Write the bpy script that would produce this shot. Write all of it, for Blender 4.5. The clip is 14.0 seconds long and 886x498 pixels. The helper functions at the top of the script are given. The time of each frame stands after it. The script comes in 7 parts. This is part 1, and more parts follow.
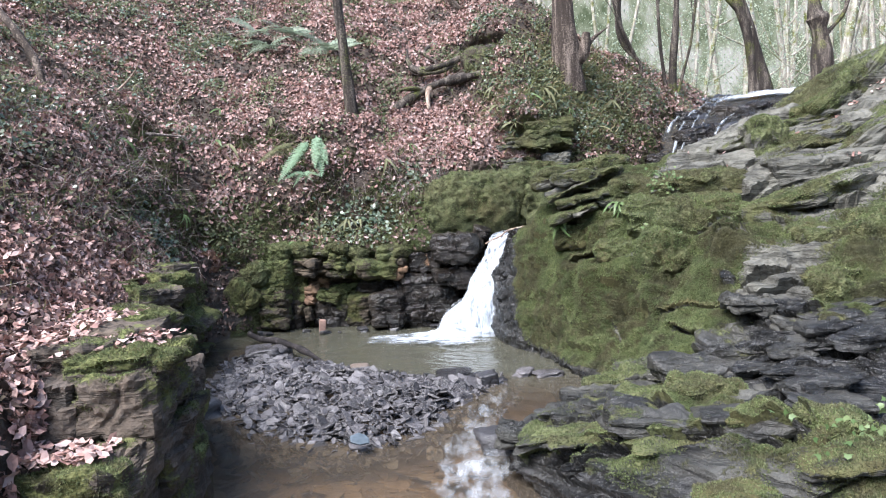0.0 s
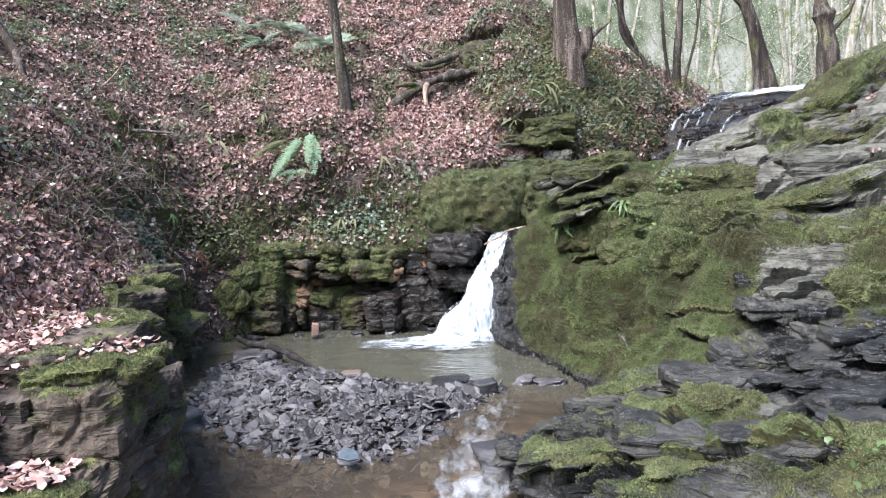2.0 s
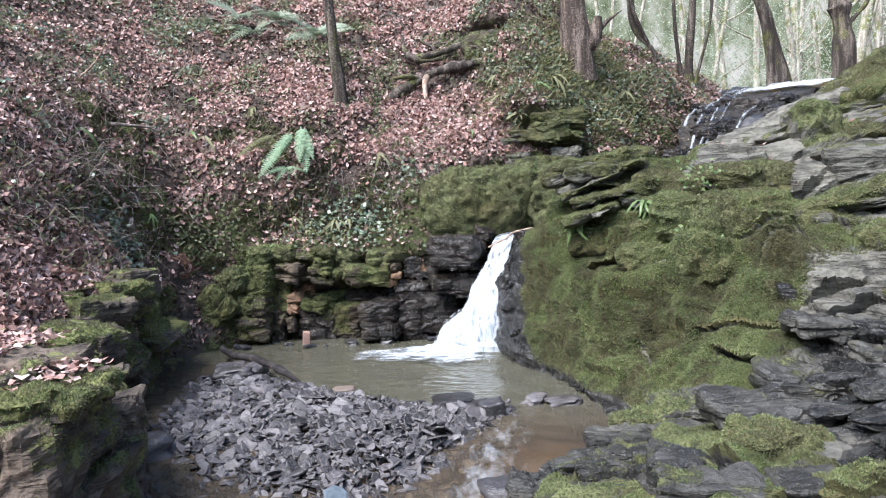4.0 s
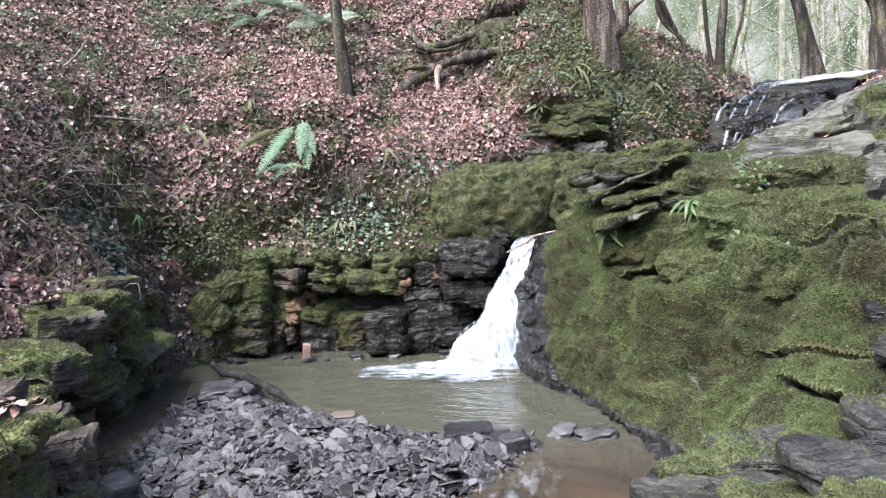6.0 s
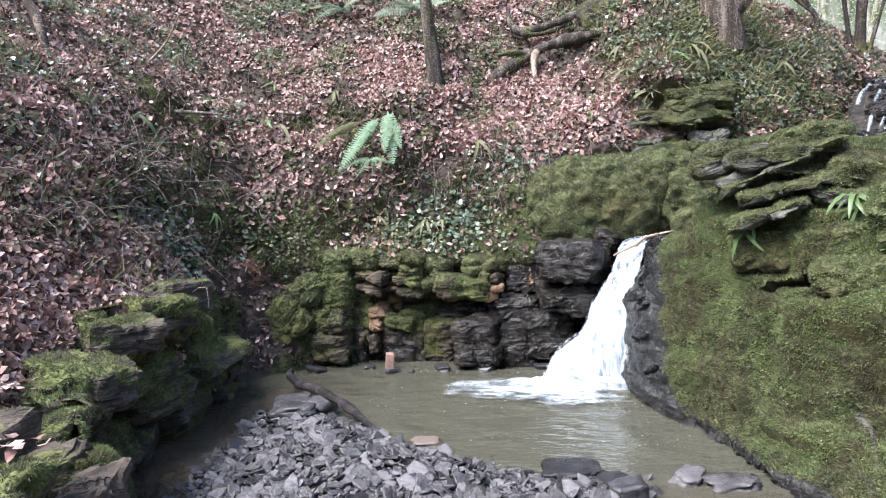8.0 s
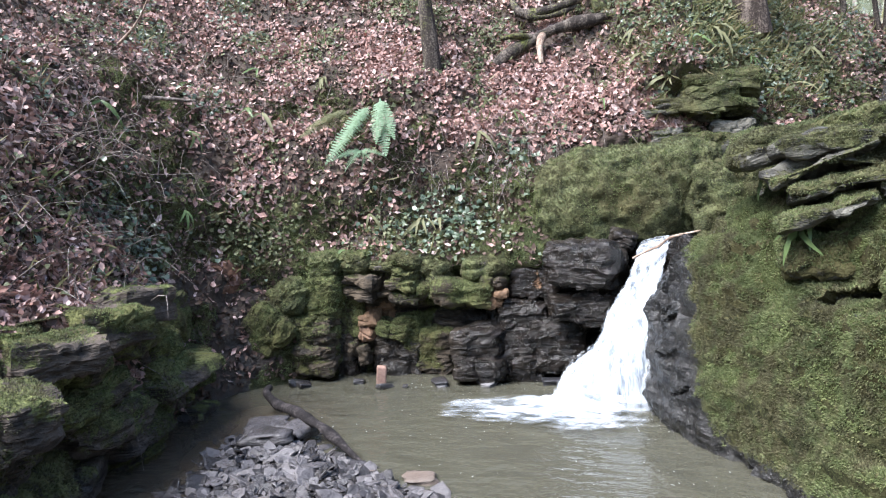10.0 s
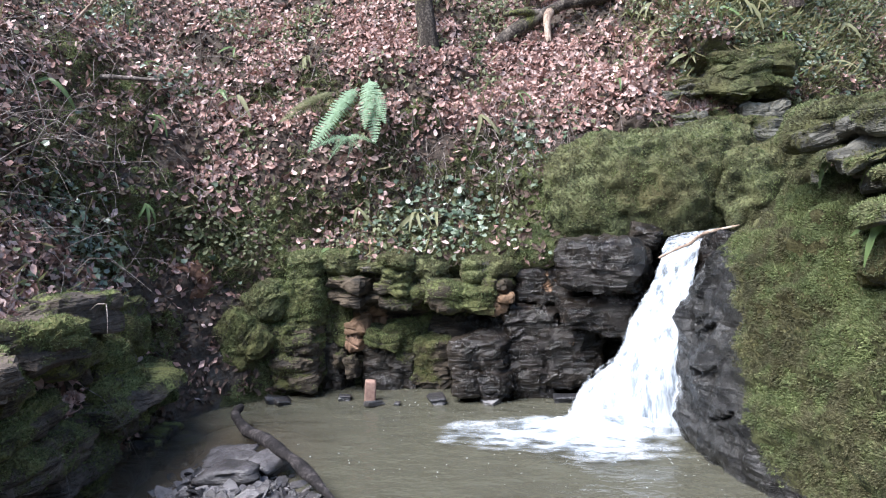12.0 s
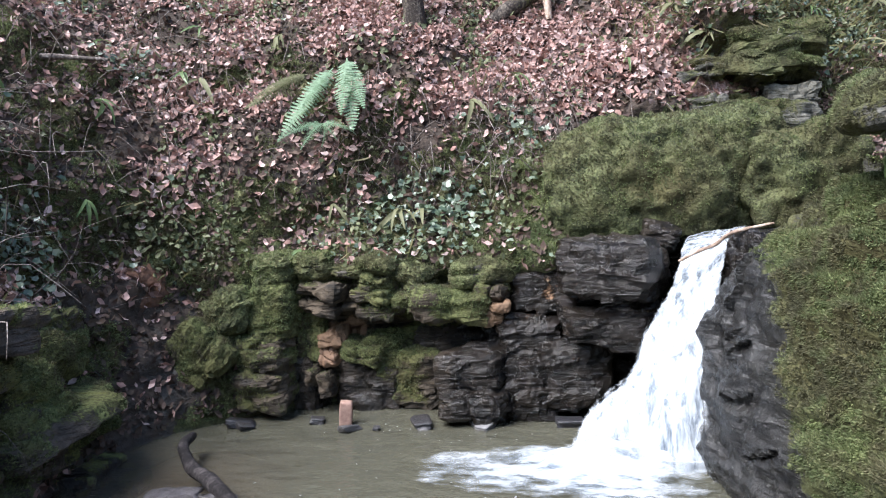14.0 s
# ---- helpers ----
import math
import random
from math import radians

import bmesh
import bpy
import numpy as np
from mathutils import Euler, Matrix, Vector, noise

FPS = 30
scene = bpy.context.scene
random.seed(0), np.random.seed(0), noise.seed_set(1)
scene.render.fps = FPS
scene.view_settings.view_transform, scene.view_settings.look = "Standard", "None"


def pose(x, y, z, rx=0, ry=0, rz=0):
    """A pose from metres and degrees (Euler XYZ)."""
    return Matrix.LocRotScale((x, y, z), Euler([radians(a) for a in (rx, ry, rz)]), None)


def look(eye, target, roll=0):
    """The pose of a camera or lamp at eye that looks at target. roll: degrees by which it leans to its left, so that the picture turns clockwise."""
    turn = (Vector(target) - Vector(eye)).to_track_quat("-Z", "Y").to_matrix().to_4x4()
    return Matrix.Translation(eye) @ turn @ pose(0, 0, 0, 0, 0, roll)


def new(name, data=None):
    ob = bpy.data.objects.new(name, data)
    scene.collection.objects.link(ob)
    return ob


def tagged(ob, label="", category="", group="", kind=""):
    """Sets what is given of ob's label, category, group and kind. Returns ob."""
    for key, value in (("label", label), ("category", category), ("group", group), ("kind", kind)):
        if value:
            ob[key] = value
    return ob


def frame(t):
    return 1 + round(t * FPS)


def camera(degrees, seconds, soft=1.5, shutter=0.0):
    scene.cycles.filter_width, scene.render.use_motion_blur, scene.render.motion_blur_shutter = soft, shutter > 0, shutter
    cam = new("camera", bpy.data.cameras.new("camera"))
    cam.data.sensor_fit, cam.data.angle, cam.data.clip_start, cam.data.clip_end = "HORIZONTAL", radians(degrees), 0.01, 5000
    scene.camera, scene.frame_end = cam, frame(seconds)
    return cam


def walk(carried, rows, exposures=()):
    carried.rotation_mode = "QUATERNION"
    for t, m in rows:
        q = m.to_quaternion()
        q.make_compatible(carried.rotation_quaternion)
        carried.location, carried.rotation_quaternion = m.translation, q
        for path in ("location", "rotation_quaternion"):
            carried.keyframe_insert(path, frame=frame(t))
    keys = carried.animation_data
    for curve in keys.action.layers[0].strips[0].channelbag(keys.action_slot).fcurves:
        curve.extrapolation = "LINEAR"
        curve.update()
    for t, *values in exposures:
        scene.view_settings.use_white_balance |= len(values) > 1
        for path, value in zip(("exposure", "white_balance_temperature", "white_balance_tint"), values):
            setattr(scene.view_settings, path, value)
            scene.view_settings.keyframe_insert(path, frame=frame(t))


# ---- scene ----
cam = camera(65.2, 14.0, 1.1)
METRES, EYE, TILT, LEAN, TURN = 3.916, 1.37, 2.5, 0.0, 0.0
ROWS = [
    (0.0, 0.0, 0.0, 0.0, -0.23, -6.0, 2.17),
    (0.5, 0.0021, 0.0127, -0.0011, -0.24, -5.98, 2.17),
    (1.0, 0.0051, 0.0299, -0.0023, -0.24, -5.97, 2.17),
    (1.5, 0.0069, 0.0504, -0.0046, -0.26, -5.95, 2.14),
    (2.0, 0.006, 0.0727, -0.0069, -0.27, -5.95, 2.12),
    (2.5, 0.0051, 0.1005, -0.0085, -0.28, -5.96, 2.09),
    (3.0, 0.0041, 0.1332, -0.0101, -0.31, -5.97, 2.07),
    (5.5, 0.0018, 0.3277, -0.0149, -0.16, -6.0, 1.98),
    (6.0, 0.0006, 0.3688, -0.0164, 0.72, -5.99, 2.02),
    (6.5, -0.0012, 0.41, -0.0194, 2.9, -5.91, 2.19),
    (7.0, -0.0029, 0.4511, -0.0219, 5.84, -5.82, 2.4),
    (7.5, -0.0045, 0.4903, -0.0251, 8.33, -5.73, 2.55),
    (8.0, -0.0068, 0.5274, -0.0268, 8.48, -5.77, 2.51),
    (10.5, -0.0339, 0.7187, -0.0408, 8.38, -5.9, 2.44),
    (11.0, -0.0404, 0.7594, -0.0445, 8.37, -5.93, 2.45),
    (11.5, -0.0454, 0.8015, -0.048, 8.35, -6.0, 2.49),
    (12.0, -0.0475, 0.8413, -0.0531, 8.34, -6.08, 2.54),
    (12.5, -0.0479, 0.8809, -0.0584, 8.34, -6.15, 2.59),
    (13.0, -0.0483, 0.9202, -0.061, 8.34, -6.21, 2.65),
    (13.5, -0.0481, 0.9579, -0.0617, 8.34, -6.28, 2.68),
    (14.0, -0.0477, 0.9939, -0.0629, 8.35, -6.33, 2.71),
]
walk(cam, [(t, pose(0, 0, EYE, TILT, LEAN, TURN) @ pose(METRES * x, METRES * y, METRES * z, 90 + pitch, roll, yaw)) for t, x, y, z, yaw, pitch, roll in ROWS],
     exposures=[(0.0, 1.92, 6330, 12), (5.0, 1.93, 6330, 12), (8.0, 2.05, 6330, 12), (11.0, 2.03, 6330, 12), (14.0, 1.87, 6330, 12)])

# ---- light: an overcast winter day under bare trees ----
world = bpy.data.worlds.new("overcast_sky")
scene.world = world
world.use_nodes = True
wn = world.node_tree
sky = wn.nodes.new("ShaderNodeTexSky")
sky.sky_type, sky.sun_disc = "NISHITA", False
sky.sun_elevation, sky.sun_rotation = radians(55), radians(226)
sky.air_density, sky.dust_density, sky.ozone_density = 1.0, 1.0, 1.0
wn.nodes["Background"].inputs["Strength"].default_value = 0.1
wn.links.new(sky.outputs[0], wn.nodes["Background"].inputs["Color"])
sun = new("sun", bpy.data.lights.new("sun", "SUN"))
sun.data.energy, sun.data.angle, sun.data.color = 3.1, radians(42), (0.985, 0.985, 1.0)
sun.matrix_world = look((-5.8, 0.5, 11.5), (0, 6.0, 0.5))

# ---- tools: noise, lofts, scattered pieces ----
RNG = np.random.default_rng(7)


def lattice(ix, iy, iz, seed):
    """A repeatable random number in -1..1 for each whole-number place."""
    h = (ix.astype(np.int64) * 374761393 + iy.astype(np.int64) * 668265263 + iz.astype(np.int64) * 2147483647 + seed * 1274126177) & 0xFFFFFFFF
    h = ((h ^ (h >> 13)) * 1274126177) & 0xFFFFFFFF
    h = ((h ^ (h >> 16)) * 2246822519) & 0xFFFFFFFF
    return ((h ^ (h >> 15)) & 0xFFFF) / 32767.5 - 1.0


def bumps(p, size, seed=0):
    """Smooth value noise in -1..1 at the places p (..., 3), with lumps of that size in metres."""
    q = np.asarray(p, float) / size
    i = np.floor(q)
    f = q - i
    f = f * f * (3 - 2 * f)
    total = 0.0
    for dx in (0, 1):
        for dy in (0, 1):
            for dz in (0, 1):
                w = (f[..., 0] if dx else 1 - f[..., 0]) * (f[..., 1] if dy else 1 - f[..., 1]) * (f[..., 2] if dz else 1 - f[..., 2])
                total = total + w * lattice(i[..., 0] + dx, i[..., 1] + dy, i[..., 2] + dz, seed)
    return total


def rough(p, size, seed=0, octaves=4, gain=0.5):
    return sum(gain ** k * bumps(p, size / 2 ** k, seed + 31 * k) for k in range(octaves))


def curve_through(points, n):
    """n places on a smooth curve through the points, evenly by their order."""
    p = np.asarray(points, float)
    p = np.vstack([2 * p[0] - p[1], p, 2 * p[-1] - p[-2]])
    t = np.linspace(0, len(p) - 3 - 1e-6, n)
    k = t.astype(int)
    f = (t - k)[:, None]
    a, b, c, d = p[k], p[k + 1], p[k + 2], p[k + 3]
    return 0.5 * (2 * b + (c - a) * f + (2 * a - 5 * b + 4 * c - d) * f ** 2 + (3 * b - a - 3 * c + d) * f ** 3)


def loft(sections, across, rows):
    """A sheet of places (across, sum of rows, 3) through sections of equally many points; rows: how many lie between two points."""
    s = np.asarray(sections, float)
    cols = []
    for k, n in enumerate(rows):
        f = (np.arange(n) / n)[None, :, None]
        cols.append(s[:, k:k + 1] * (1 - f) + s[:, k + 1:k + 2] * f)
    cols.append(s[:, -1:])
    s = np.concatenate(cols, axis=1)
    s[:, 2:-2] = (s[:, :-4] + 2 * s[:, 1:-3] + 3 * s[:, 2:-2] + 2 * s[:, 3:-1] + s[:, 4:]) / 9
    flat = curve_through(s.reshape(len(s), -1), across)
    return flat.reshape(across, -1, 3)


def normals_of(grid):
    n = np.cross(np.gradient(grid, axis=0), np.gradient(grid, axis=1))
    return n / np.maximum(np.linalg.norm(n, axis=-1, keepdims=True), 1e-9)


def mesh_of(name, verts, faces, material=None, smooth=True, fields=None):
    """A mesh from arrays: verts (n, 3), faces (m, 3 or 4)."""
    me = bpy.data.meshes.new(name)
    verts, faces = np.asarray(verts, np.float32), np.asarray(faces, np.int32)
    k = faces.shape[1]
    me.vertices.add(len(verts))
    me.vertices.foreach_set("co", verts.ravel())
    me.loops.add(faces.size)
    me.loops.foreach_set("vertex_index", faces.ravel())
    me.polygons.add(len(faces))
    me.polygons.foreach_set("loop_start", np.arange(0, faces.size, k, dtype=np.int32))
    me.polygons.foreach_set("loop_total", np.full(len(faces), k, np.int32))
    me.update(calc_edges=True)
    me.polygons.foreach_set("use_smooth", np.full(len(faces), smooth))
    for key, values in (fields or {}).items():
        me.attributes.new(key, "FLOAT", "POINT").data.foreach_set("value", np.asarray(values, np.float32).ravel())
    if material:
        me.materials.append(material)
    return me


def grid_faces(nu, nv, flip=False):
    i = (np.arange(nu - 1)[:, None] * nv + np.arange(nv - 1)[None, :]).ravel()
    f = np.stack([i, i + nv, i + nv + 1, i + 1], axis=1)
    return f[:, ::-1] if flip else f


def sheet(name, grid, material, flip=False, fields=None, smooth=True):
    nu, nv = grid.shape[:2]
    return new(name, mesh_of(name, grid.reshape(-1, 3), grid_faces(nu, nv, flip), material, smooth, fields))


def part(name, me, parent, label="", m=None):
    """A mesh as ONE object under a thing or a part."""
    ob = new(name, me)
    ob.parent = parent
    if m is not None:
        ob.matrix_basis = m
    if label:
        tagged(ob, label)
    return ob


def thing(name, label, category, at=(0, 0, 0), group="", kind=""):
    ob = new(name)
    ob.location = at
    ob.empty_display_size = 0.1
    return tagged(ob, label, category, group, kind)


def tube_arrays(points, radii, sides=8, wobble=0.0, seed=0, n=0, ridges=0.0):
    """The skin of a bent, tapering stem."""
    p = curve_through(points, n or max(4, 5 * len(points)))
    r = np.interp(np.linspace(0, 1, len(p)), np.linspace(0, 1, len(radii)), radii)
    t = np.gradient(p, axis=0)
    t /= np.linalg.norm(t, axis=1, keepdims=True)
    ref = np.array([0.31, 0.17, 0.94]) if abs(t[0, 2]) < 0.8 else np.array([0.94, 0.31, 0.17])
    a = np.cross(t, ref)
    a /= np.linalg.norm(a, axis=1, keepdims=True)
    b = np.cross(t, a)
    ang = np.arange(sides) / sides * 2 * np.pi
    ring = a[:, None] * np.cos(ang)[None, :, None] + b[:, None] * np.sin(ang)[None, :, None]
    rr = r[:, None] * (1 + ridges * np.sin(ang * 5 + seed)[None, :])
    v = p[:, None] + ring * rr[..., None]
    if wobble:
        v = v + ring * (wobble * rough(v, 6 * max(radii), seed, 3))[..., None]
    i = np.arange(len(p) - 1)[:, None] * sides
    j = np.arange(sides)[None, :]
    f = np.stack([i + j, i + (j + 1) % sides, i + sides + (j + 1) % sides, i + sides + j], axis=-1).reshape(-1, 4)
    return v.reshape(-1, 3), f


def tube(name, points, radii, material, sides=8, wobble=0.0, seed=0, n=0, ridges=0.0):
    v, f = tube_arrays(points, radii, sides, wobble, seed, n, ridges)
    return mesh_of(name, v, f, material)


def joined(arrays):
    vs, fs, base = [], [], 0
    for v, f in arrays:
        vs.append(v)
        fs.append(np.asarray(f) + base)
        base += len(v)
    return np.concatenate(vs), np.concatenate(fs)


def turned(normal, spin, tilt=0.0):
    """Frames (n, 3, 3) whose third column lies along the normals, turned about them by spin."""
    n = normal / np.linalg.norm(normal, axis=1, keepdims=True)
    ref = np.where(np.abs(n[:, 2:3]) < 0.9, np.array([[0.0, 0.0, 1.0]]), np.array([[1.0, 0.0, 0.0]]))
    a = np.cross(ref, n)
    a /= np.linalg.norm(a, axis=1, keepdims=True)
    b = np.cross(n, a)
    c, s = np.cos(spin)[:, None], np.sin(spin)[:, None]
    return np.stack([a * c + b * s, b * c - a * s, n], axis=2)


def strew(template, places, frames, sizes):
    """Copies of a small shape (verts, faces) at the places, as arrays."""
    tv, tf = np.asarray(template[0], float), np.asarray(template[1])
    v = np.einsum("nij,kj->nki", frames, tv) * np.asarray(sizes)[:, None, None] + places[:, None]
    f = tf[None] + (np.arange(len(places)) * len(tv))[:, None, None]
    return v.reshape(-1, 3), f.reshape(-1, tf.shape[1])


def pick(grid, weight, count, seed):
    """count random places on a sheet, likelier where weight is high; with their normals."""
    rng = np.random.default_rng(seed)
    n = normals_of(grid)
    cell = grid[:-1, :-1]
    area = np.linalg.norm(np.cross(grid[1:, :-1] - cell, grid[:-1, 1:] - cell), axis=-1)
    w = (np.clip(weight[:-1, :-1], 0, None) * area).ravel()
    k = rng.choice(len(w), count, p=w / w.sum())
    i, j = np.divmod(k, area.shape[1])
    a, b = rng.random((2, count, 1))
    p = grid[i, j] * (1 - a) * (1 - b) + grid[i + 1, j] * a * (1 - b) + grid[i, j + 1] * (1 - a) * b + grid[i + 1, j + 1] * a * b
    return p, n[i, j], rng

# ---- materials ----
def material(name, base, rough_value=0.8, spec=0.3):
    """A node material; returns it with its node tree and shader."""
    m = bpy.data.materials.new(name)
    m.use_nodes = True
    b = m.node_tree.nodes["Principled BSDF"]
    b.inputs["Base Color"].default_value = (*base, 1)
    b.inputs["Roughness"].default_value = rough_value
    b.inputs["Specular IOR Level"].default_value = spec
    return m, m.node_tree, b


def node(nt, kind, **values):
    n = nt.nodes.new(kind)
    for key, value in values.items():
        if key in n.inputs:
            n.inputs[key].default_value = value
    return n


def grain(nt, scale, detail=6.0, stretch=(1, 1, 1), rough_value=0.6, dip=(0, 0, 0)):
    """Noise in world metres; scale is lumps to the metre."""
    co = node(nt, "ShaderNodeNewGeometry")
    mp = node(nt, "ShaderNodeMapping")
    mp.inputs["Scale"].default_value = stretch
    mp.inputs["Rotation"].default_value = dip
    no = node(nt, "ShaderNodeTexNoise", Scale=scale, Detail=detail, Roughness=rough_value)
    nt.links.new(co.outputs["Position"], mp.inputs[0])
    nt.links.new(mp.outputs[0], no.inputs["Vector"])
    return no.outputs[0]


def ramp(nt, source, stops):
    r = node(nt, "ShaderNodeValToRGB")
    e = r.color_ramp.elements
    while len(e) < len(stops):
        e.new(0.5)
    for el, (at, col) in zip(e, stops):
        el.position = at
        el.color = (*col, 1) if len(col) == 3 else col
    nt.links.new(source, r.inputs[0])
    return r.outputs[0]


def blend(nt, fac, a, b, mode="MIX"):
    m = node(nt, "ShaderNodeMix")
    m.data_type, m.blend_type = "RGBA", mode
    for value, slot in ((fac, 0), (a, 6), (b, 7)):
        if isinstance(value, (int, float)):
            m.inputs[slot].default_value = value
        elif isinstance(value, tuple):
            m.inputs[slot].default_value = (*value, 1)
        else:
            nt.links.new(value, m.inputs[slot])
    return m.outputs[2]


def sums(nt, op, a, b, clamp=False):
    m = node(nt, "ShaderNodeMath")
    m.operation, m.use_clamp = op, clamp
    for k, value in enumerate((a, b)):
        if isinstance(value, (int, float)):
            m.inputs[k].default_value = value
        else:
            nt.links.new(value, m.inputs[k])
    return m.outputs[0]


def relief(nt, b, source, strength, distance):
    bump = node(nt, "ShaderNodeBump", Strength=strength, Distance=distance)
    nt.links.new(source, bump.inputs["Height"])
    nt.links.new(bump.outputs[0], b.inputs["Normal"])
    return bump


def field(nt, name):
    a = node(nt, "ShaderNodeAttribute")
    a.attribute_name = name
    return a.outputs["Fac"]


def rock_ground(name, stone_dark, stone_light, moss_low, moss_high, soil, wet=0.0):
    """Stone, moss and soil laid by the fields 'moss' and 'soil' of a mesh."""
    m, nt, b = material(name, stone_dark)
    big, mid, fine = grain(nt, 1.3, 5), grain(nt, 9, 8), grain(nt, 70, 5)
    layer = grain(nt, 3.0, 6, (1, 1, 7))
    thin = grain(nt, 1.5, 5, (1, 1.6, 16), 0.68, (0.42, -0.1, 0))
    gap = ramp(nt, thin, [(0.41, (0, 0, 0)), (0.49, (1, 1, 1))])
    stone = ramp(nt, sums(nt, "ADD", sums(nt, "MULTIPLY", layer, 0.3), sums(nt, "MULTIPLY", mid, 0.7)), [(0.36, stone_dark), (0.52, stone_light), (0.66, tuple(0.6 * c for c in stone_light)), (0.78, stone_light)])
    moss = ramp(nt, sums(nt, "ADD", sums(nt, "MULTIPLY", mid, 0.45), sums(nt, "MULTIPLY", fine, 0.55)), [(0.33, tuple(0.45 * c for c in moss_low)), (0.45, moss_low), (0.55, moss_high), (0.72, tuple(1.35 * c for c in moss_high))])
    moss = blend(nt, ramp(nt, big, [(0.42, (0, 0, 0)), (0.62, (0.7, 0.7, 0.7))]), moss, blend(nt, mid, (0.035, 0.028, 0.011), (0.085, 0.068, 0.026)))
    stone = blend(nt, sums(nt, "MULTIPLY", field(nt, "wet"), 1.0, True), stone, blend(nt, 1.0, stone, (0.16, 0.16, 0.18), "MULTIPLY"))
    stone = blend(nt, ramp(nt, big, [(0.35, (0.08, 0.08, 0.08)), (0.62, (0.45, 0.45, 0.45))]), stone, gap, "MULTIPLY")
    dirt = ramp(nt, mid, [(0.3, tuple(0.5 * c for c in soil)), (0.7, soil)])
    edge = sums(nt, "MULTIPLY", sums(nt, "SUBTRACT", sums(nt, "ADD", sums(nt, "MULTIPLY", mid, 0.7), sums(nt, "MULTIPLY", fine, 0.3)), 0.5), 2.2)
    k_moss = sums(nt, "MULTIPLY", sums(nt, "SUBTRACT", sums(nt, "ADD", field(nt, "moss"), edge), 0.4), 5.0, True)
    k_soil = sums(nt, "MULTIPLY", sums(nt, "SUBTRACT", sums(nt, "ADD", field(nt, "soil"), edge), 0.4), 5.0, True)
    col = blend(nt, k_moss, blend(nt, k_soil, stone, dirt), moss)
    nt.links.new(col, b.inputs["Base Color"])
    wetness = sums(nt, "MULTIPLY", field(nt, "wet"), sums(nt, "SUBTRACT", 1.0, k_moss), True)
    nt.links.new(sums(nt, "SUBTRACT", 0.85, sums(nt, "MULTIPLY", wetness, sums(nt, "ADD", 0.24, sums(nt, "MULTIPLY", mid, 0.7)))), b.inputs["Roughness"])
    nt.links.new(sums(nt, "ADD", 0.25, sums(nt, "MULTIPLY", wetness, 0.22)), b.inputs["Specular IOR Level"])
    h = sums(nt, "ADD", sums(nt, "MULTIPLY", mid, 0.6), sums(nt, "ADD", sums(nt, "MULTIPLY", fine, 0.3), sums(nt, "MULTIPLY", layer, 0.35)))
    h = sums(nt, "ADD", h, sums(nt, "MULTIPLY", sums(nt, "MULTIPLY", gap, sums(nt, "MULTIPLY", sums(nt, "SUBTRACT", 1.0, k_moss), sums(nt, "SUBTRACT", 1.0, k_soil))), 0.4))
    relief(nt, b, h, 1.0, 0.035)
    return m


def stone_material(name, stops, rough_value=0.7, moss=None, scale=12, spec=0.4):
    """Stone in pieces, each a little different; moss: (low, high, share) on what faces up."""
    m, nt, b = material(name, stops[0], rough_value, spec)
    info = node(nt, "ShaderNodeObjectInfo")
    isl = node(nt, "ShaderNodeNewGeometry")
    one = sums(nt, "FRACT", sums(nt, "ADD", info.outputs["Random"], isl.outputs["Random Per Island"]), 0.0)
    mid, fine = grain(nt, scale, 8, (1, 1, 2.5)), grain(nt, scale * 6, 5)
    f = sums(nt, "ADD", sums(nt, "MULTIPLY", one, 0.6), sums(nt, "MULTIPLY", mid, 0.5))
    n = len(stops)
    col = ramp(nt, f, [(0.12 + 0.8 * k / (n - 1), c) for k, c in enumerate(stops)])
    col = blend(nt, sums(nt, "MULTIPLY", fine, 0.5), col, tuple(0.3 * c for c in stops[0]))
    if moss:
        up = node(nt, "ShaderNodeSeparateXYZ")
        nt.links.new(isl.outputs["Normal"], up.inputs[0])
        big = grain(nt, 3.0, 6)
        k = sums(nt, "ADD", sums(nt, "MULTIPLY", up.outputs[2], 0.35), sums(nt, "ADD", sums(nt, "MULTIPLY", big, 1.4), sums(nt, "MULTIPLY", fine, 0.5)))
        k = sums(nt, "MULTIPLY", sums(nt, "SUBTRACT", k, 1.55 - moss[2]), 5.0, True)
        col = blend(nt, k, col, ramp(nt, fine, [(0.35, moss[0]), (0.65, moss[1])]))
        nt.links.new(sums(nt, "MAXIMUM", sums(nt, "MULTIPLY", k, 0.9), rough_value), b.inputs["Roughness"])
    nt.links.new(col, b.inputs["Base Color"])
    relief(nt, b, sums(nt, "ADD", mid, sums(nt, "MULTIPLY", fine, 0.4)), 0.8, 0.02)
    return m


def leaf_material(name, colours, rough_value=0.6, through_light=0.25, spec=0.3):
    """Many leaves in one mesh, each its own shade."""
    m, nt, b = material(name, colours[0], rough_value, spec)
    g = node(nt, "ShaderNodeNewGeometry")
    n = len(colours)
    col = ramp(nt, g.outputs["Random Per Island"], [(k / max(n - 1, 1), c) for k, c in enumerate(colours)])
    col = blend(nt, sums(nt, "MULTIPLY", grain(nt, 60, 4), 0.5), col, tuple(0.4 * c for c in colours[0]))
    nt.links.new(col, b.inputs["Base Color"])
    if through_light:
        t = node(nt, "ShaderNodeBsdfTranslucent")
        nt.links.new(col, t.inputs[0])
        mix = node(nt, "ShaderNodeMixShader")
        mix.inputs[0].default_value = through_light
        nt.links.new(b.outputs[0], mix.inputs[1])
        nt.links.new(t.outputs[0], mix.inputs[2])
        nt.links.new(mix.outputs[0], nt.nodes["Material Output"].inputs["Surface"])
    return m


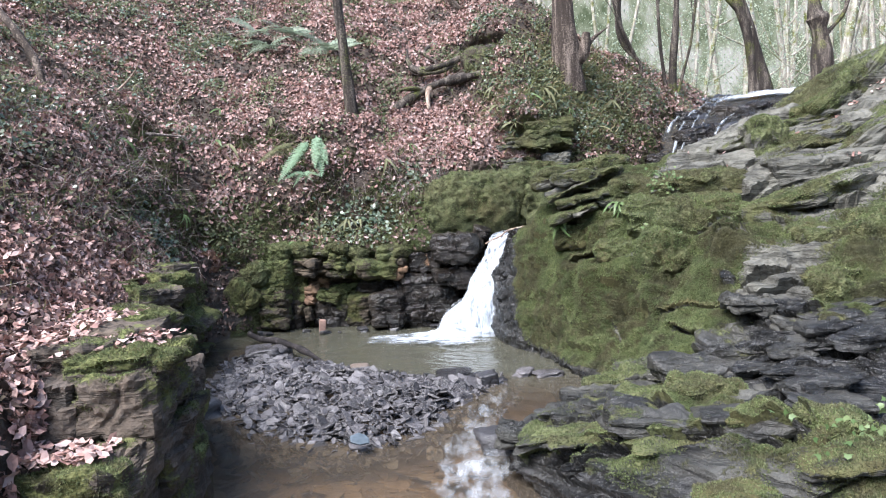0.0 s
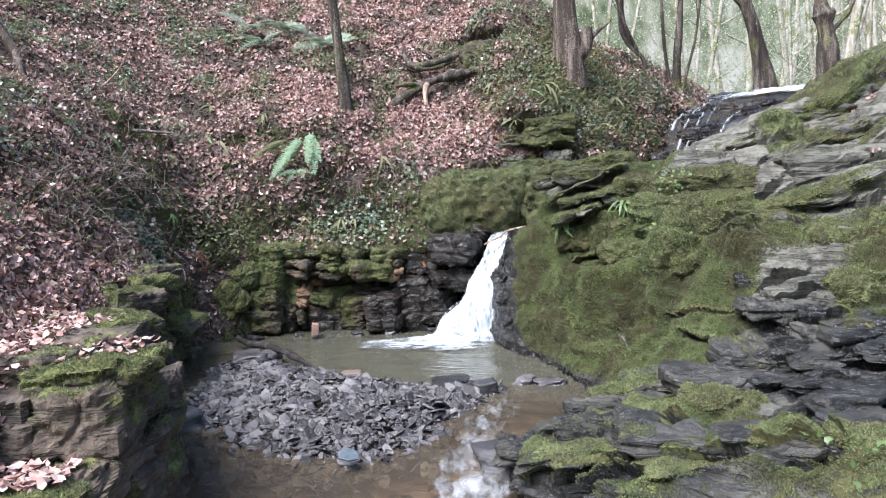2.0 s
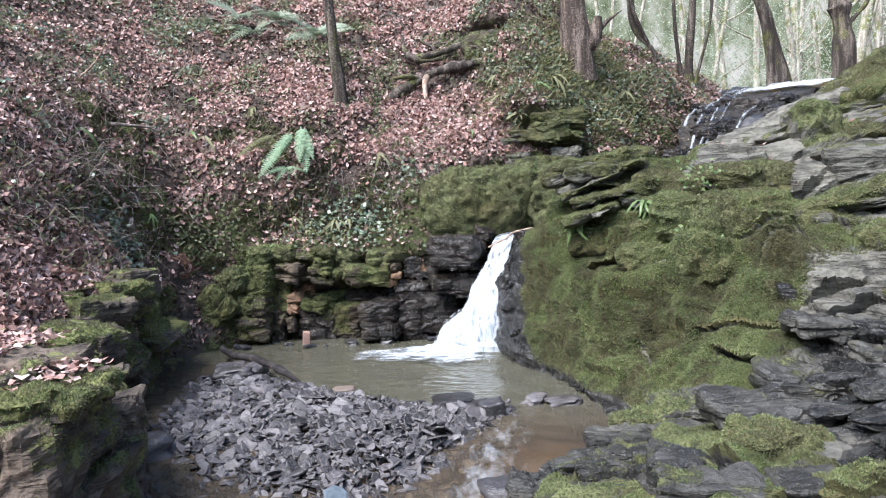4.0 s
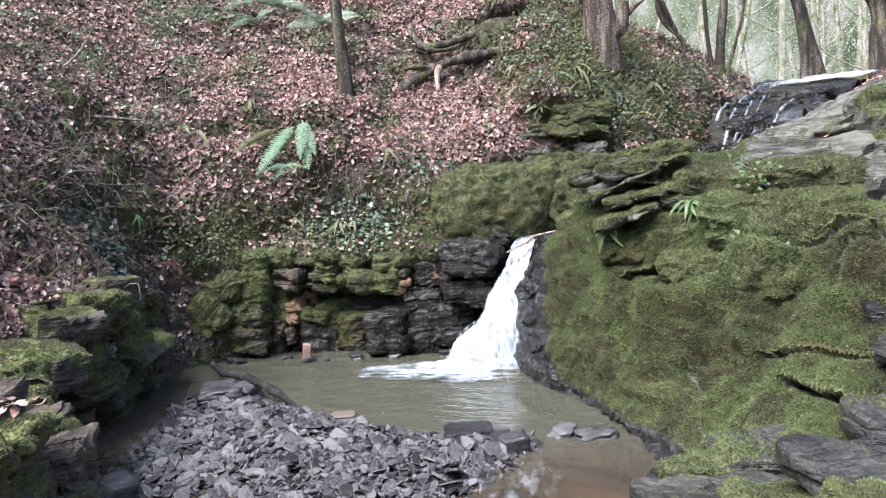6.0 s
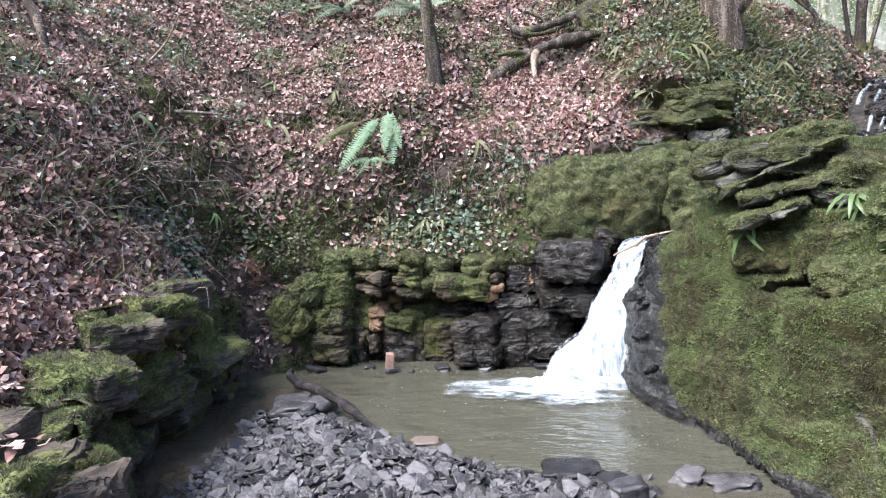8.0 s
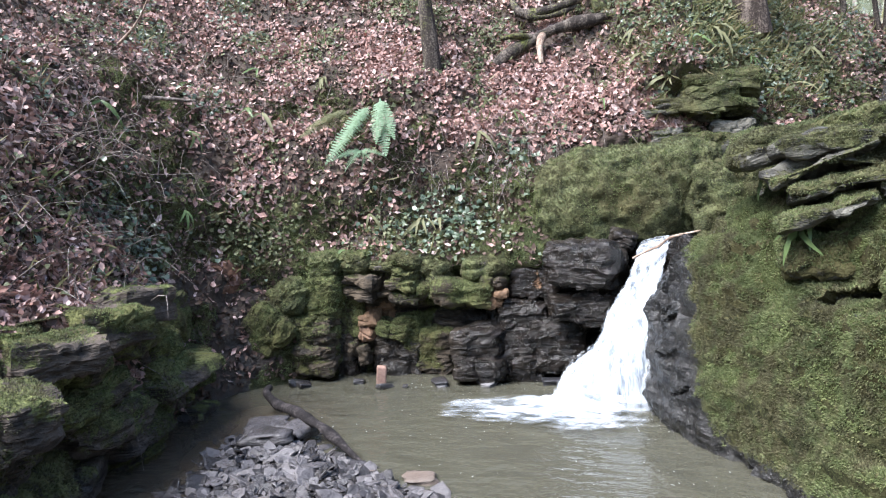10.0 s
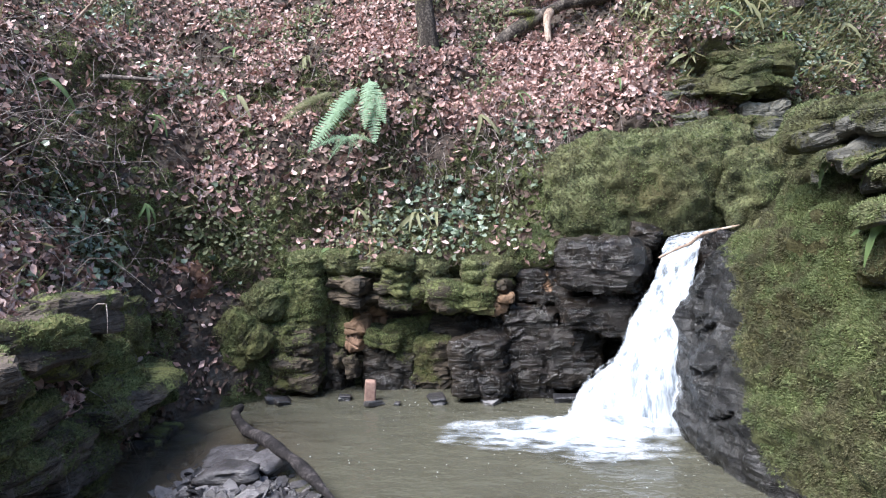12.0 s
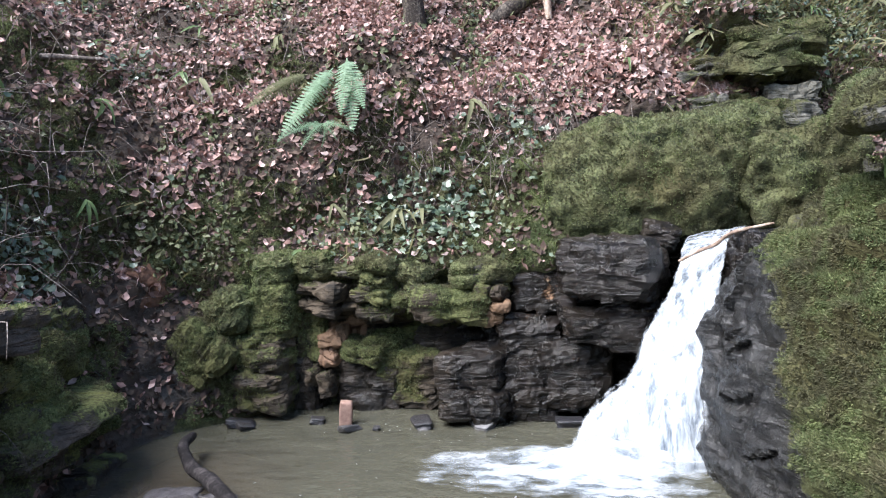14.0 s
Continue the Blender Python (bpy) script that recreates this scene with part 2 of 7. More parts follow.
def bark_material(name, dark, light, moss=0.0):
    m, nt, b = material(name, dark, 0.85, 0.2)
    streak, fine, big = grain(nt, 11, 7, (1, 1, 0.14), 0.7), grain(nt, 60, 5), grain(nt, 2.2, 5)
    col = ramp(nt, sums(nt, "ADD", sums(nt, "MULTIPLY", streak, 0.6), sums(nt, "MULTIPLY", fine, 0.4)), [(0.42, tuple(0.55 * c for c in dark)), (0.5, dark), (0.6, light)])
    if moss:
        k = sums(nt, "MULTIPLY", sums(nt, "SUBTRACT", sums(nt, "ADD", big, sums(nt, "MULTIPLY", fine, 0.4)), 1.0 - moss), 6.0, True)
        col = blend(nt, k, col, ramp(nt, fine, [(0.35, (0.045, 0.052, 0.012)), (0.65, (0.17, 0.185, 0.045))]))
    nt.links.new(col, b.inputs["Base Color"])
    relief(nt, b, sums(nt, "ADD", streak, sums(nt, "MULTIPLY", fine, 0.5)), 0.9, 0.02)
    return m


MOSS_LO, MOSS_HI = (0.042, 0.047, 0.02), (0.12, 0.128, 0.056)
MAT_BANK = rock_ground("bank_earth", (0.05, 0.043, 0.037), (0.16, 0.14, 0.12), MOSS_LO, MOSS_HI, (0.075, 0.056, 0.044))
MAT_ROCK = rock_ground("outcrop_rock", (0.045, 0.042, 0.034), (0.155, 0.148, 0.122), (0.035, 0.04, 0.018), (0.1, 0.11, 0.048), (0.15, 0.12, 0.10))
MAT_CLIFF = rock_ground("cliff_rock", (0.022, 0.018, 0.013), (0.105, 0.08, 0.055), (0.04, 0.045, 0.016), (0.11, 0.12, 0.045), (0.3, 0.18, 0.11))
MAT_SIDE = rock_ground("ledge_earth_rock", (0.038, 0.031, 0.024), (0.14, 0.108, 0.083), (0.05, 0.058, 0.02), (0.15, 0.165, 0.06), (0.1, 0.075, 0.06))
MAT_WET = stone_material("wet_rock", [(0.014, 0.014, 0.016), (0.04, 0.039, 0.043), (0.085, 0.08, 0.08), (0.025, 0.024, 0.027)], 0.3, ((0.03, 0.036, 0.01), (0.08, 0.09, 0.03), -0.05), 12, 0.5)
MAT_OCHRE = stone_material("ochre_rock", [(0.13, 0.075, 0.04), (0.28, 0.17, 0.10), (0.36, 0.21, 0.14)], 0.7, ((0.05, 0.05, 0.015), (0.14, 0.14, 0.04), 0.2))
MAT_SLAB = stone_material("slab_rock", [(0.055, 0.053, 0.056), (0.14, 0.135, 0.14), (0.27, 0.26, 0.255)], 0.36, ((0.07, 0.085, 0.022), (0.2, 0.225, 0.06), 0.12))
MAT_SHALE = stone_material("shale", [(0.013, 0.012, 0.0125), (0.046, 0.042, 0.042), (0.165, 0.152, 0.153), (0.03, 0.027, 0.027)], 0.27)
MAT_BED = stone_material("bed_stone", [(0.10, 0.07, 0.05), (0.2, 0.14, 0.10), (0.16, 0.13, 0.11)], 0.5)
MAT_BARK = bark_material("bark", (0.06, 0.045, 0.036), (0.24, 0.19, 0.155))
MAT_BARK_MOSS = bark_material("mossy_bark", (0.045, 0.036, 0.03), (0.18, 0.15, 0.122), 0.24)
MAT_TWIG = bark_material("twig", (0.14, 0.115, 0.1), (0.36, 0.31, 0.28))
MAT_PALE = bark_material("pale_wood", (0.28, 0.2, 0.15), (0.5, 0.4, 0.32))
MAT_WETWOOD = bark_material("wet_wood", (0.02, 0.017, 0.017), (0.07, 0.06, 0.058))
MAT_LITTER = leaf_material("fallen_leaves", [(0.1, 0.055, 0.043), (0.46, 0.268, 0.224), (0.61, 0.42, 0.375), (0.17, 0.097, 0.076), (0.71, 0.55, 0.505), (0.51, 0.305, 0.257), (0.28, 0.16, 0.13)], 0.65, 0.1)
MAT_DUFF = leaf_material("leaf_duff", [(0.045, 0.03, 0.024), (0.1, 0.066, 0.052), (0.17, 0.115, 0.092), (0.065, 0.05, 0.03)], 0.8, 0.05)
MAT_IVY = leaf_material("ivy", [(0.05, 0.08, 0.045), (0.1, 0.14, 0.085), (0.16, 0.2, 0.13), (0.24, 0.28, 0.2)], 0.28, 0.1, 0.6)
MAT_UNDER = leaf_material("undergrowth_leaves", [(0.07, 0.09, 0.04), (0.16, 0.18, 0.09), (0.27, 0.28, 0.16), (0.12, 0.15, 0.07)], 0.5, 0.3, 0.3)
MAT_FERN = leaf_material("fern", [(0.17, 0.27, 0.15), (0.31, 0.43, 0.28)], 0.5, 0.3)
MAT_FERN_PALE = leaf_material("pale_fern", [(0.24, 0.3, 0.2), (0.38, 0.44, 0.33)], 0.5, 0.3)
MAT_FERN_OLD = leaf_material("withered_fern", [(0.14, 0.15, 0.065), (0.27, 0.26, 0.15)], 0.6, 0.3)
MAT_TONGUE = leaf_material("tongue_fern", [(0.09, 0.15, 0.05), (0.14, 0.21, 0.08), (0.22, 0.27, 0.12)], 0.35, 0.3)
def moss_material(name):
    """Moss shoots: fresh green, olive and brown by patches a hand wide, each shoot its own shade."""
    m, nt, b = material(name, (0.15, 0.16, 0.05), 0.8, 0.2)
    g = node(nt, "ShaderNodeNewGeometry")
    one = g.outputs["Random Per Island"]
    fresh = ramp(nt, one, [(0.0, (0.08, 0.1, 0.045)), (0.5, (0.165, 0.2, 0.096)), (1.0, (0.28, 0.32, 0.16))])
    dull = ramp(nt, one, [(0.0, (0.07, 0.066, 0.04)), (0.6, (0.135, 0.13, 0.078)), (1.0, (0.21, 0.2, 0.125))])
    wide = sums(nt, "ADD", sums(nt, "MULTIPLY", grain(nt, 2.4, 5), 0.6), sums(nt, "MULTIPLY", grain(nt, 13, 4), 0.4))
    col = blend(nt, ramp(nt, wide, [(0.45, (0, 0, 0)), (0.55, (1, 1, 1))]), fresh, dull)
    col = blend(nt, 1.0, col, ramp(nt, grain(nt, 5.0, 5), [(0.35, (0.68, 0.7, 0.68)), (0.6, (1.12, 1.1, 1.0))]), "MULTIPLY")
    nt.links.new(col, b.inputs["Base Color"])
    t = node(nt, "ShaderNodeBsdfTranslucent")
    nt.links.new(col, t.inputs[0])
    mix = node(nt, "ShaderNodeMixShader")
    mix.inputs[0].default_value = 0.4
    nt.links.new(b.outputs[0], mix.inputs[1])
    nt.links.new(t.outputs[0], mix.inputs[2])
    nt.links.new(mix.outputs[0], nt.nodes["Material Output"].inputs["Surface"])
    return m


MAT_MOSS = moss_material("moss")
MAT_GRASS = leaf_material("dry_grass", [(0.14, 0.13, 0.05), (0.3, 0.26, 0.15), (0.12, 0.16, 0.05)], 0.6, 0.3)

# ---- the land ----
def section(x, y, out, profile):
    """An upright section of a bank: from a foot at (x, y), out: the compass way uphill in degrees; profile: setback and height."""
    c, s = math.cos(radians(out)), math.sin(radians(out))
    return [(x + d * c, y + d * s, z) for d, z in profile]


FAR_A, FAR_B = (7.0, 6.2), (45.0, 22.0)
BANK = [
    section(-1.75, -9.0, 180, [(0, -0.5), (0, 0.0), (0.15, 0.7), (0.6, 0.9), (1.5, 1.6), (3.0, 3.0), FAR_A, FAR_B]),
    section(-1.70, -2.0, 180, [(0, -0.5), (0, 0.0), (0.15, 0.7), (0.6, 0.9), (1.5, 1.6), (3.0, 3.0), FAR_A, FAR_B]),
    section(-1.70, 2.2, 180, [(0, -0.5), (0, 0.0), (0.12, 0.6), (0.5, 0.82), (1.3, 1.35), (2.6, 2.7), FAR_A, FAR_B]),
    section(-1.85, 3.8, 172, [(0, -0.5), (0, 0.0), (0.10, 0.6), (0.45, 0.85), (1.2, 1.45), (2.4, 2.8), FAR_A, FAR_B]),
    section(-2.35, 5.2, 168, [(0, -0.5), (0, 0.0), (0.12, 0.75), (0.40, 0.97), (1.0, 1.6), (2.0, 2.9), FAR_A, FAR_B]),
    section(-2.48, 6.2, 165, [(0, -0.5), (0, 0.0), (0.10, 0.78), (0.30, 0.98), (0.7, 1.6), (1.5, 2.6), FAR_A, FAR_B]),
    section(-2.52, 7.0, 152, [(0, -0.5), (0, 0.0), (0.10, 0.45), (0.22, 0.85), (0.55, 1.6), (1.2, 2.5), FAR_A, FAR_B]),
    section(-2.40, 7.6, 128, [(0, -0.5), (0, 0.0), (0.10, 0.40), (0.28, 0.85), (0.62, 1.65), (1.15, 2.4), (6.0, 6.2), FAR_B]),
    section(-1.90, 7.95, 102, [(0, -0.5), (0, 0.0), (0.12, 0.50), (0.18, 0.90), (0.48, 1.6), (0.95, 2.45), (5.0, 5.6), FAR_B]),
    section(-1.20, 8.05, 94, [(0, -0.5), (0, 0.0), (0.15, 0.50), (0.12, 0.90), (0.38, 1.55), (0.78, 2.5), (4.5, 5.2), (45, 19)]),
    section(-0.50, 8.10, 94, [(0, -0.5), (0, 0.0), (0.08, 0.50), (0.10, 0.95), (0.35, 1.5), (0.85, 2.15), (4.2, 5.0), (45, 18)]),
    section(0.10, 8.10, 94, [(0, -0.5), (0, 0.0), (0.05, 0.50), (0.08, 1.00), (0.28, 1.45), (0.85, 2.1), (4.2, 4.95), (45, 17)]),
    section(0.70, 8.15, 96, [(0, 0.3), (0, 0.8), (0.04, 1.05), (0.10, 1.35), (0.22, 1.6), (0.80, 2.2), (4.0, 5.05), (45, 16)]),
    section(1.40, 8.55, 100, [(0, 0.6), (0, 1.0), (0.05, 1.40), (0.12, 1.80), (0.32, 2.2), (0.92, 3.15), (3.2, 4.95), (45, 14)]),
    section(2.50, 9.50, 102, [(0, 0.9), (0, 1.4), (0.10, 1.80), (0.30, 2.25), (0.55, 2.7), (1.10, 3.4), (2.6, 4.5), (45, 11)]),
    section(3.50, 10.7, 102, [(0, 1.5), (0, 2.1), (0.12, 2.50), (0.30, 2.90), (0.60, 3.25), (1.20, 3.7), (3.4, 4.4), (45, 8)]),
    section(5.00, 12.8, 102, [(0, 2.3), (0, 2.8), (0.15, 3.10), (0.40, 3.30), (0.80, 3.5), (1.60, 3.8), (4.0, 4.4), (45, 7)]),
    section(9.00, 20.0, 100, [(0, 2.8), (0, 3.2), (0.20, 3.40), (0.60, 3.60), (1.20, 3.8), (2.50, 4.0), (6.0, 4.6), (45, 7)]),
    section(24.0, 45.0, 95, [(0, 3.2), (0, 3.8), (0.50, 4.00), (1.00, 4.20), (2.00, 4.4), (4.00, 4.6), (9.0, 5.2), (45, 7)]),
]
bank = loft(BANK, 620, [6, 34, 30, 36, 46, 60, 26])
bn = normals_of(bank)
near = np.clip(1.6 - np.abs(bank[..., 1] - 7.5) / 8, 0.15, 1) * np.clip(bank[..., 2:3].squeeze(-1) * 2 + 0.2, 0.2, 1)
bank = bank + bn * (0.10 * rough(bank, 0.9, 3, 3) + 0.05 * rough(bank, 0.22, 5, 3) + 0.012 * rough(bank, 0.05, 8, 2))[..., None] * np.clip(near, 0, 1)[..., None]
bank = bank + np.array([0, 0.4, -0.05]) * np.exp(-((bank[..., 0] - 0.72) / 0.34) ** 4 - ((bank[..., 2] - 3.72) / 0.13) ** 4)[..., None] * (bank[..., 1] < 12)[..., None]


def hollow_at(x, z, rx, rz, back, power=4):
    """Set the bank back (or, below nought, forward) round a place of its face."""
    w = np.exp(-(np.abs(bank[..., 0] - x) / rx) ** power - (np.abs(bank[..., 2] - z) / rz) ** power) * (bank[..., 1] < 11) * (bank[..., 1] > 7.2)
    return bank + w[..., None] * np.array([0, back, 0])


bank = hollow_at(0.78, 1.30, 0.75, 0.46, 0.42)
bank = hollow_at(1.28, 2.00, 0.58, 0.42, 0.55)
bank = hollow_at(-0.80, 0.22, 1.15, 0.50, 0.35)
bank = hollow_at(-0.60, 0.95, 1.10, 0.17, -0.15, 2)
bn = normals_of(bank)
BX, BY, BZ = bank[..., 0], bank[..., 1], bank[..., 2]


def lump(x, y, cx, cy, rx, ry):
    return np.exp(-((x - cx) / rx) ** 2 - ((y - cy) / ry) ** 2)


patch = rough(bank, 0.8, 21, 3)
steep = 1 - np.clip(bn[..., 2], 0, 1)
bank_moss = np.clip(0.55 * steep + 0.45 * patch - 0.05 + 0.9 * lump(BX, BZ, 0.2, 1.35, 0.8, 0.35) + 0.5 * lump(BX, BZ, -1.0, 0.95, 1.2, 0.25) + 0.5 * lump(BX, BZ, 1.2, 1.8, 0.6, 0.4) - 0.6 * lump(BX, BZ, -2.55, 0.3, 0.12, 0.3) + 0.42 * np.exp(-((BZ - 1.3) / 0.6) ** 2) - 0.8 * lump(BX, BZ, -2.3, 1.6, 0.18, 0.5) - 0.75 * np.clip(rough(bank, 0.35, 23, 3), 0, 1) - 0.9 * lump(BX, BZ, -2.68, 0.9, 0.12, 0.16) + 0.5 * (BX < -2.0) * (BZ < 1.5) * (BY > 6.8) - 0.8 * lump(BX, BZ, 0.75, 2.0, 0.75, 0.24), 0, 1) * (BY > 5) * (BZ < 4)
bank_moss = np.clip(bank_moss + 0.8 * np.clip(rough(bank, 0.7, 27, 3) - 0.12, 0, 1) * (BY > 5) * (BZ > 1.2) * (BZ < 4) + 0.3 * (BX > 1.0) * (BZ > 2.0) * (BZ < 4), 0, 1)
bank_moss = bank_moss * np.clip((3.4 - BZ) / 1.2, 0.55, 1)
bank_soil = np.clip(0.75 + 0.3 * patch, 0, 1)
hillside = sheet("hillside", bank, MAT_BANK, fields={"moss": bank_moss, "soil": bank_soil, "wet": np.clip(0.5 - BZ, 0, 1)})
tagged(hillside, "steep wooded bank of earth, moss and fallen leaves", "hillside", kind="structure")

# the outcrop beside the fall: rising to the east in dipping beds
OUTCROP = [
    (-9.0, [(0.9, -0.5), (1.0, 0.0), (1.2, 0.15), (1.6, 0.35), (2.2, 0.6), (3.2, 1.2), (4.5, 2.2), (7, 3.6), (45, 18)]),
    (1.2, [(0.95, -0.5), (1.05, 0.0), (1.2, 0.12), (1.6, 0.30), (2.2, 0.50), (3.0, 1.0), (4.2, 2.0), (7, 3.6), (45, 18)]),
    (2.6, [(0.70, -0.5), (0.80, -0.05), (1.0, 0.12), (1.45, 0.32), (1.9, 0.42), (2.6, 0.62), (3.6, 1.3), (7, 3.4), (45, 18)]),
    (3.4, [(0.42, -0.5), (0.50, -0.05), (0.62, 0.13), (1.0, 0.25), (1.5, 0.38), (2.1, 0.46), (3.0, 0.95), (6, 3.0), (45, 18)]),
    (4.1, [(0.25, -0.5), (0.32, -0.05), (0.5, 0.06), (1.0, 0.13), (1.45, 0.30), (1.95, 0.72), (2.7, 1.05), (6, 3.1), (45, 18)]),
    (4.6, [(0.70, -0.5), (0.80, -0.05), (1.0, 0.05), (1.25, 0.13), (1.55, 0.45), (1.95, 0.98), (2.7, 1.15), (6, 3.2), (45, 18)]),
    (5.1, [(0.95, -0.5), (1.02, -0.05), (1.15, 0.08), (1.38, 0.35), (1.60, 0.80), (2.0, 1.08), (2.8, 1.38), (6, 3.3), (45, 18)]),
    (5.6, [(0.94, -0.5), (0.97, 0.0), (1.04, 0.25), (1.17, 0.60), (1.48, 1.00), (2.2, 1.40), (3.2, 1.76), (6, 3.5), (45, 18)]),
    (6.1, [(0.84, -0.5), (0.86, 0.0), (0.90, 0.40), (1.00, 0.80), (1.32, 1.40), (2.3, 1.66), (3.3, 1.94), (6, 3.7), (45, 18)]),
    (6.6, [(0.62, -0.5), (0.63, 0.0), (0.67, 0.45), (0.79, 0.90), (1.18, 1.46), (2.4, 1.82), (3.4, 2.02), (6, 3.8), (45, 18)]),
    (7.05, [(0.51, -0.5), (0.52, 0.0), (0.55, 0.45), (0.67, 0.90), (1.08, 1.30), (2.2, 1.60), (3.4, 1.95), (6, 3.8), (45, 18)]),
    (7.5, [(0.60, -0.5), (0.61, 0.2), (0.66, 0.70), (0.80, 1.02), (1.20, 1.12), (2.2, 1.38), (3.4, 1.85), (6, 3.7), (45, 18)]),
    (8.3, [(1.5, 0.3), (1.6, 0.8), (1.65, 1.15), (1.85, 1.35), (2.1, 1.45), (2.8, 1.65), (3.8, 2.0), (6.5, 3.8), (45, 18)]),
    (9.6, [(3.2, 0.9), (3.3, 1.5), (3.4, 1.70), (3.6, 1.90), (3.9, 2.05), (4.4, 2.2), (5.2, 2.5), (8, 4.2), (48, 18)]),
    (11.5, [(5.6, 1.8), (5.7, 2.6), (5.8, 2.80), (6.1, 3.0), (6.5, 3.15), (7.1, 3.35), (7.9, 3.7), (10.5, 4.9), (48, 16)]),
    (13.5, [(7.1, 2.3), (7.2, 3.0), (7.3, 3.2), (7.6, 3.4), (8.1, 3.55), (8.8, 3.8), (9.7, 4.3), (12, 5.3), (50, 14)]),
    (20.0, [(10.5, 2.8), (10.6, 3.3), (10.8, 3.45), (11.2, 3.6), (12.0, 3.8), (13, 4.0), (14.5, 4.5), (18, 5.4), (55, 12)]),
    (45.0, [(25, 3.2), (25.2, 3.9), (25.6, 4.05), (26, 4.2), (27, 4.4), (29, 4.6), (32, 5.0), (38, 5.8), (60, 10)]),
]
crop = loft([[(x, y, z) for x, z in row] for y, row in OUTCROP], 780, [5, 22, 32, 38, 38, 50, 64, 24])
cn = normals_of(crop)


def bedding(p, thick, seed, dip=(0.10, -0.16), sharp=3.2):
    """Height that steps along dipping beds: flat treads and short risers."""
    level = (p[..., 2] - dip[0] * p[..., 0] - dip[1] * p[..., 1] + 0.10 * rough(p, 0.9, seed, 2)) / thick
    k = np.floor(level)
    f = level - k
    return (np.clip((f - 0.5) * sharp + 0.5, 0, 1) - f) * thick


def beds_jut(p, thick, seed, dip=(0.10, -0.16)):
    """How far each bed juts from a face, bed by bed and block by block."""
    level = np.floor((p[..., 2] - dip[0] * p[..., 0] - dip[1] * p[..., 1] + 0.05 * rough(p, 0.7, seed, 2)) / thick)
    q = np.stack([p[..., 0] * 1.0, p[..., 1] * 1.0, level * 7.3], axis=-1)
    return bumps(q, 0.45, seed + 5) + 0.5 * bumps(q, 0.16, seed + 9)


CX, CY, CZ = crop[..., 0], crop[..., 1], crop[..., 2]
cn = np.where(cn[..., 2:3] < 0, -cn, cn)
fade = np.clip(1.3 - np.abs(CY - 4.5) / 9, 0, 1) * np.clip(1.4 - np.abs(CX - 2) / 5, 0, 1)
smooth_slab = np.clip(lump(CX, CY, 1.5, 5.05, 0.5, 0.75) * 1.4 + lump(CX, CY, 2.6, 6.1, 0.55, 0.45), 0, 1) * (CZ > 0.12)
MOSS_PADS = [(1.34, 5.24, 0.48, 0.9, 0.7), (1.05, 6.03, 0.37, 0.9, 0.5), (1.05, 6.56, 0.99, 0.8, 0.4), (1.34, 5.92, 1.16, 0.8, 0.4), (1.85, 5.43, 1.26, 0.8, 0.35), (1.65, 4.44, 0.60, 0.9, 0.5), (1.64, 4.95, 0.76, 0.7, 0.4), (2.87, 5.95, 1.68, 0.9, 0.16), (2.69, 5.59, 1.43, 0.9, 0.14), (2.41, 4.11, 0.89, 1, 0.3), (2.30, 3.82, 0.67, 0.9, 0.25), (1.06, 4.48, 0.17, 0.9, 0.15), (1.35, 3.43, 0.33, 1, 0.17), (1.20, 3.32, 0.29, 0.7, 0.15)]
MORE_PADS = [(0.57, 3.63, 0.02, 0.9, 0.16), (0.79, 3.39, 0.03, 0.8, 0.18), (0.96, 3.28, 0.20, 0.8, 0.15), (1.44, 3.03, 0.22, 0.9, 0.18), (1.52, 2.84, 0.24, 0.9, 0.15), (1.65, 2.75, 0.32, 1.2, 0.3), (1.51, 2.97, 0.24, 0.6, 0.15), (1.84, 3.72, 0.49, 0.6, 0.12), (2.15, 3.73, 0.48, 0.5, 0.12), (1.97, 4.85, 1.04, 0.4, 0.2)]
BARE_PADS = [(3.05, 5.51, 1.55, -1, 0.5), (2.05, 4.22, 0.79, -1.1, 0.28), (1.95, 3.88, 0.61, -0.8, 0.22), (1.86, 3.18, 0.42, -1.2, 0.3), (1.72, 3.43, 0.39, -1.1, 0.25), (1.59, 3.22, 0.31, -1, 0.18), (0.93, 3.69, 0.19, -0.5, 0.14), (1.42, 3.68, 0.44, -0.9, 0.16), (2.17, 5.91, 1.84, -0.45, 0.5), (2.60, 6.24, 1.96, -0.4, 0.5), (2.76, 5.14, 1.21, -0.6, 0.3), (1.68, 3.86, 0.50, -0.8, 0.12), (0.57, 4.22, 0.01, -0.6, 0.15), (1.17, 3.11, 0.03, -0.9, 0.2), (0.32, 3.72, 0.05, -1, 0.12)]
near_crop = (CY > 1.5) & (CY < 8.5) & (CX < 4.5)


def pads(p, rows):
    """Soft round patches on a sheet: place, strength, radius."""
    return sum(a * np.exp(-((p - np.array([x, y, z])) ** 2).sum(-1) / (r * r)) for x, y, z, a, r in rows)


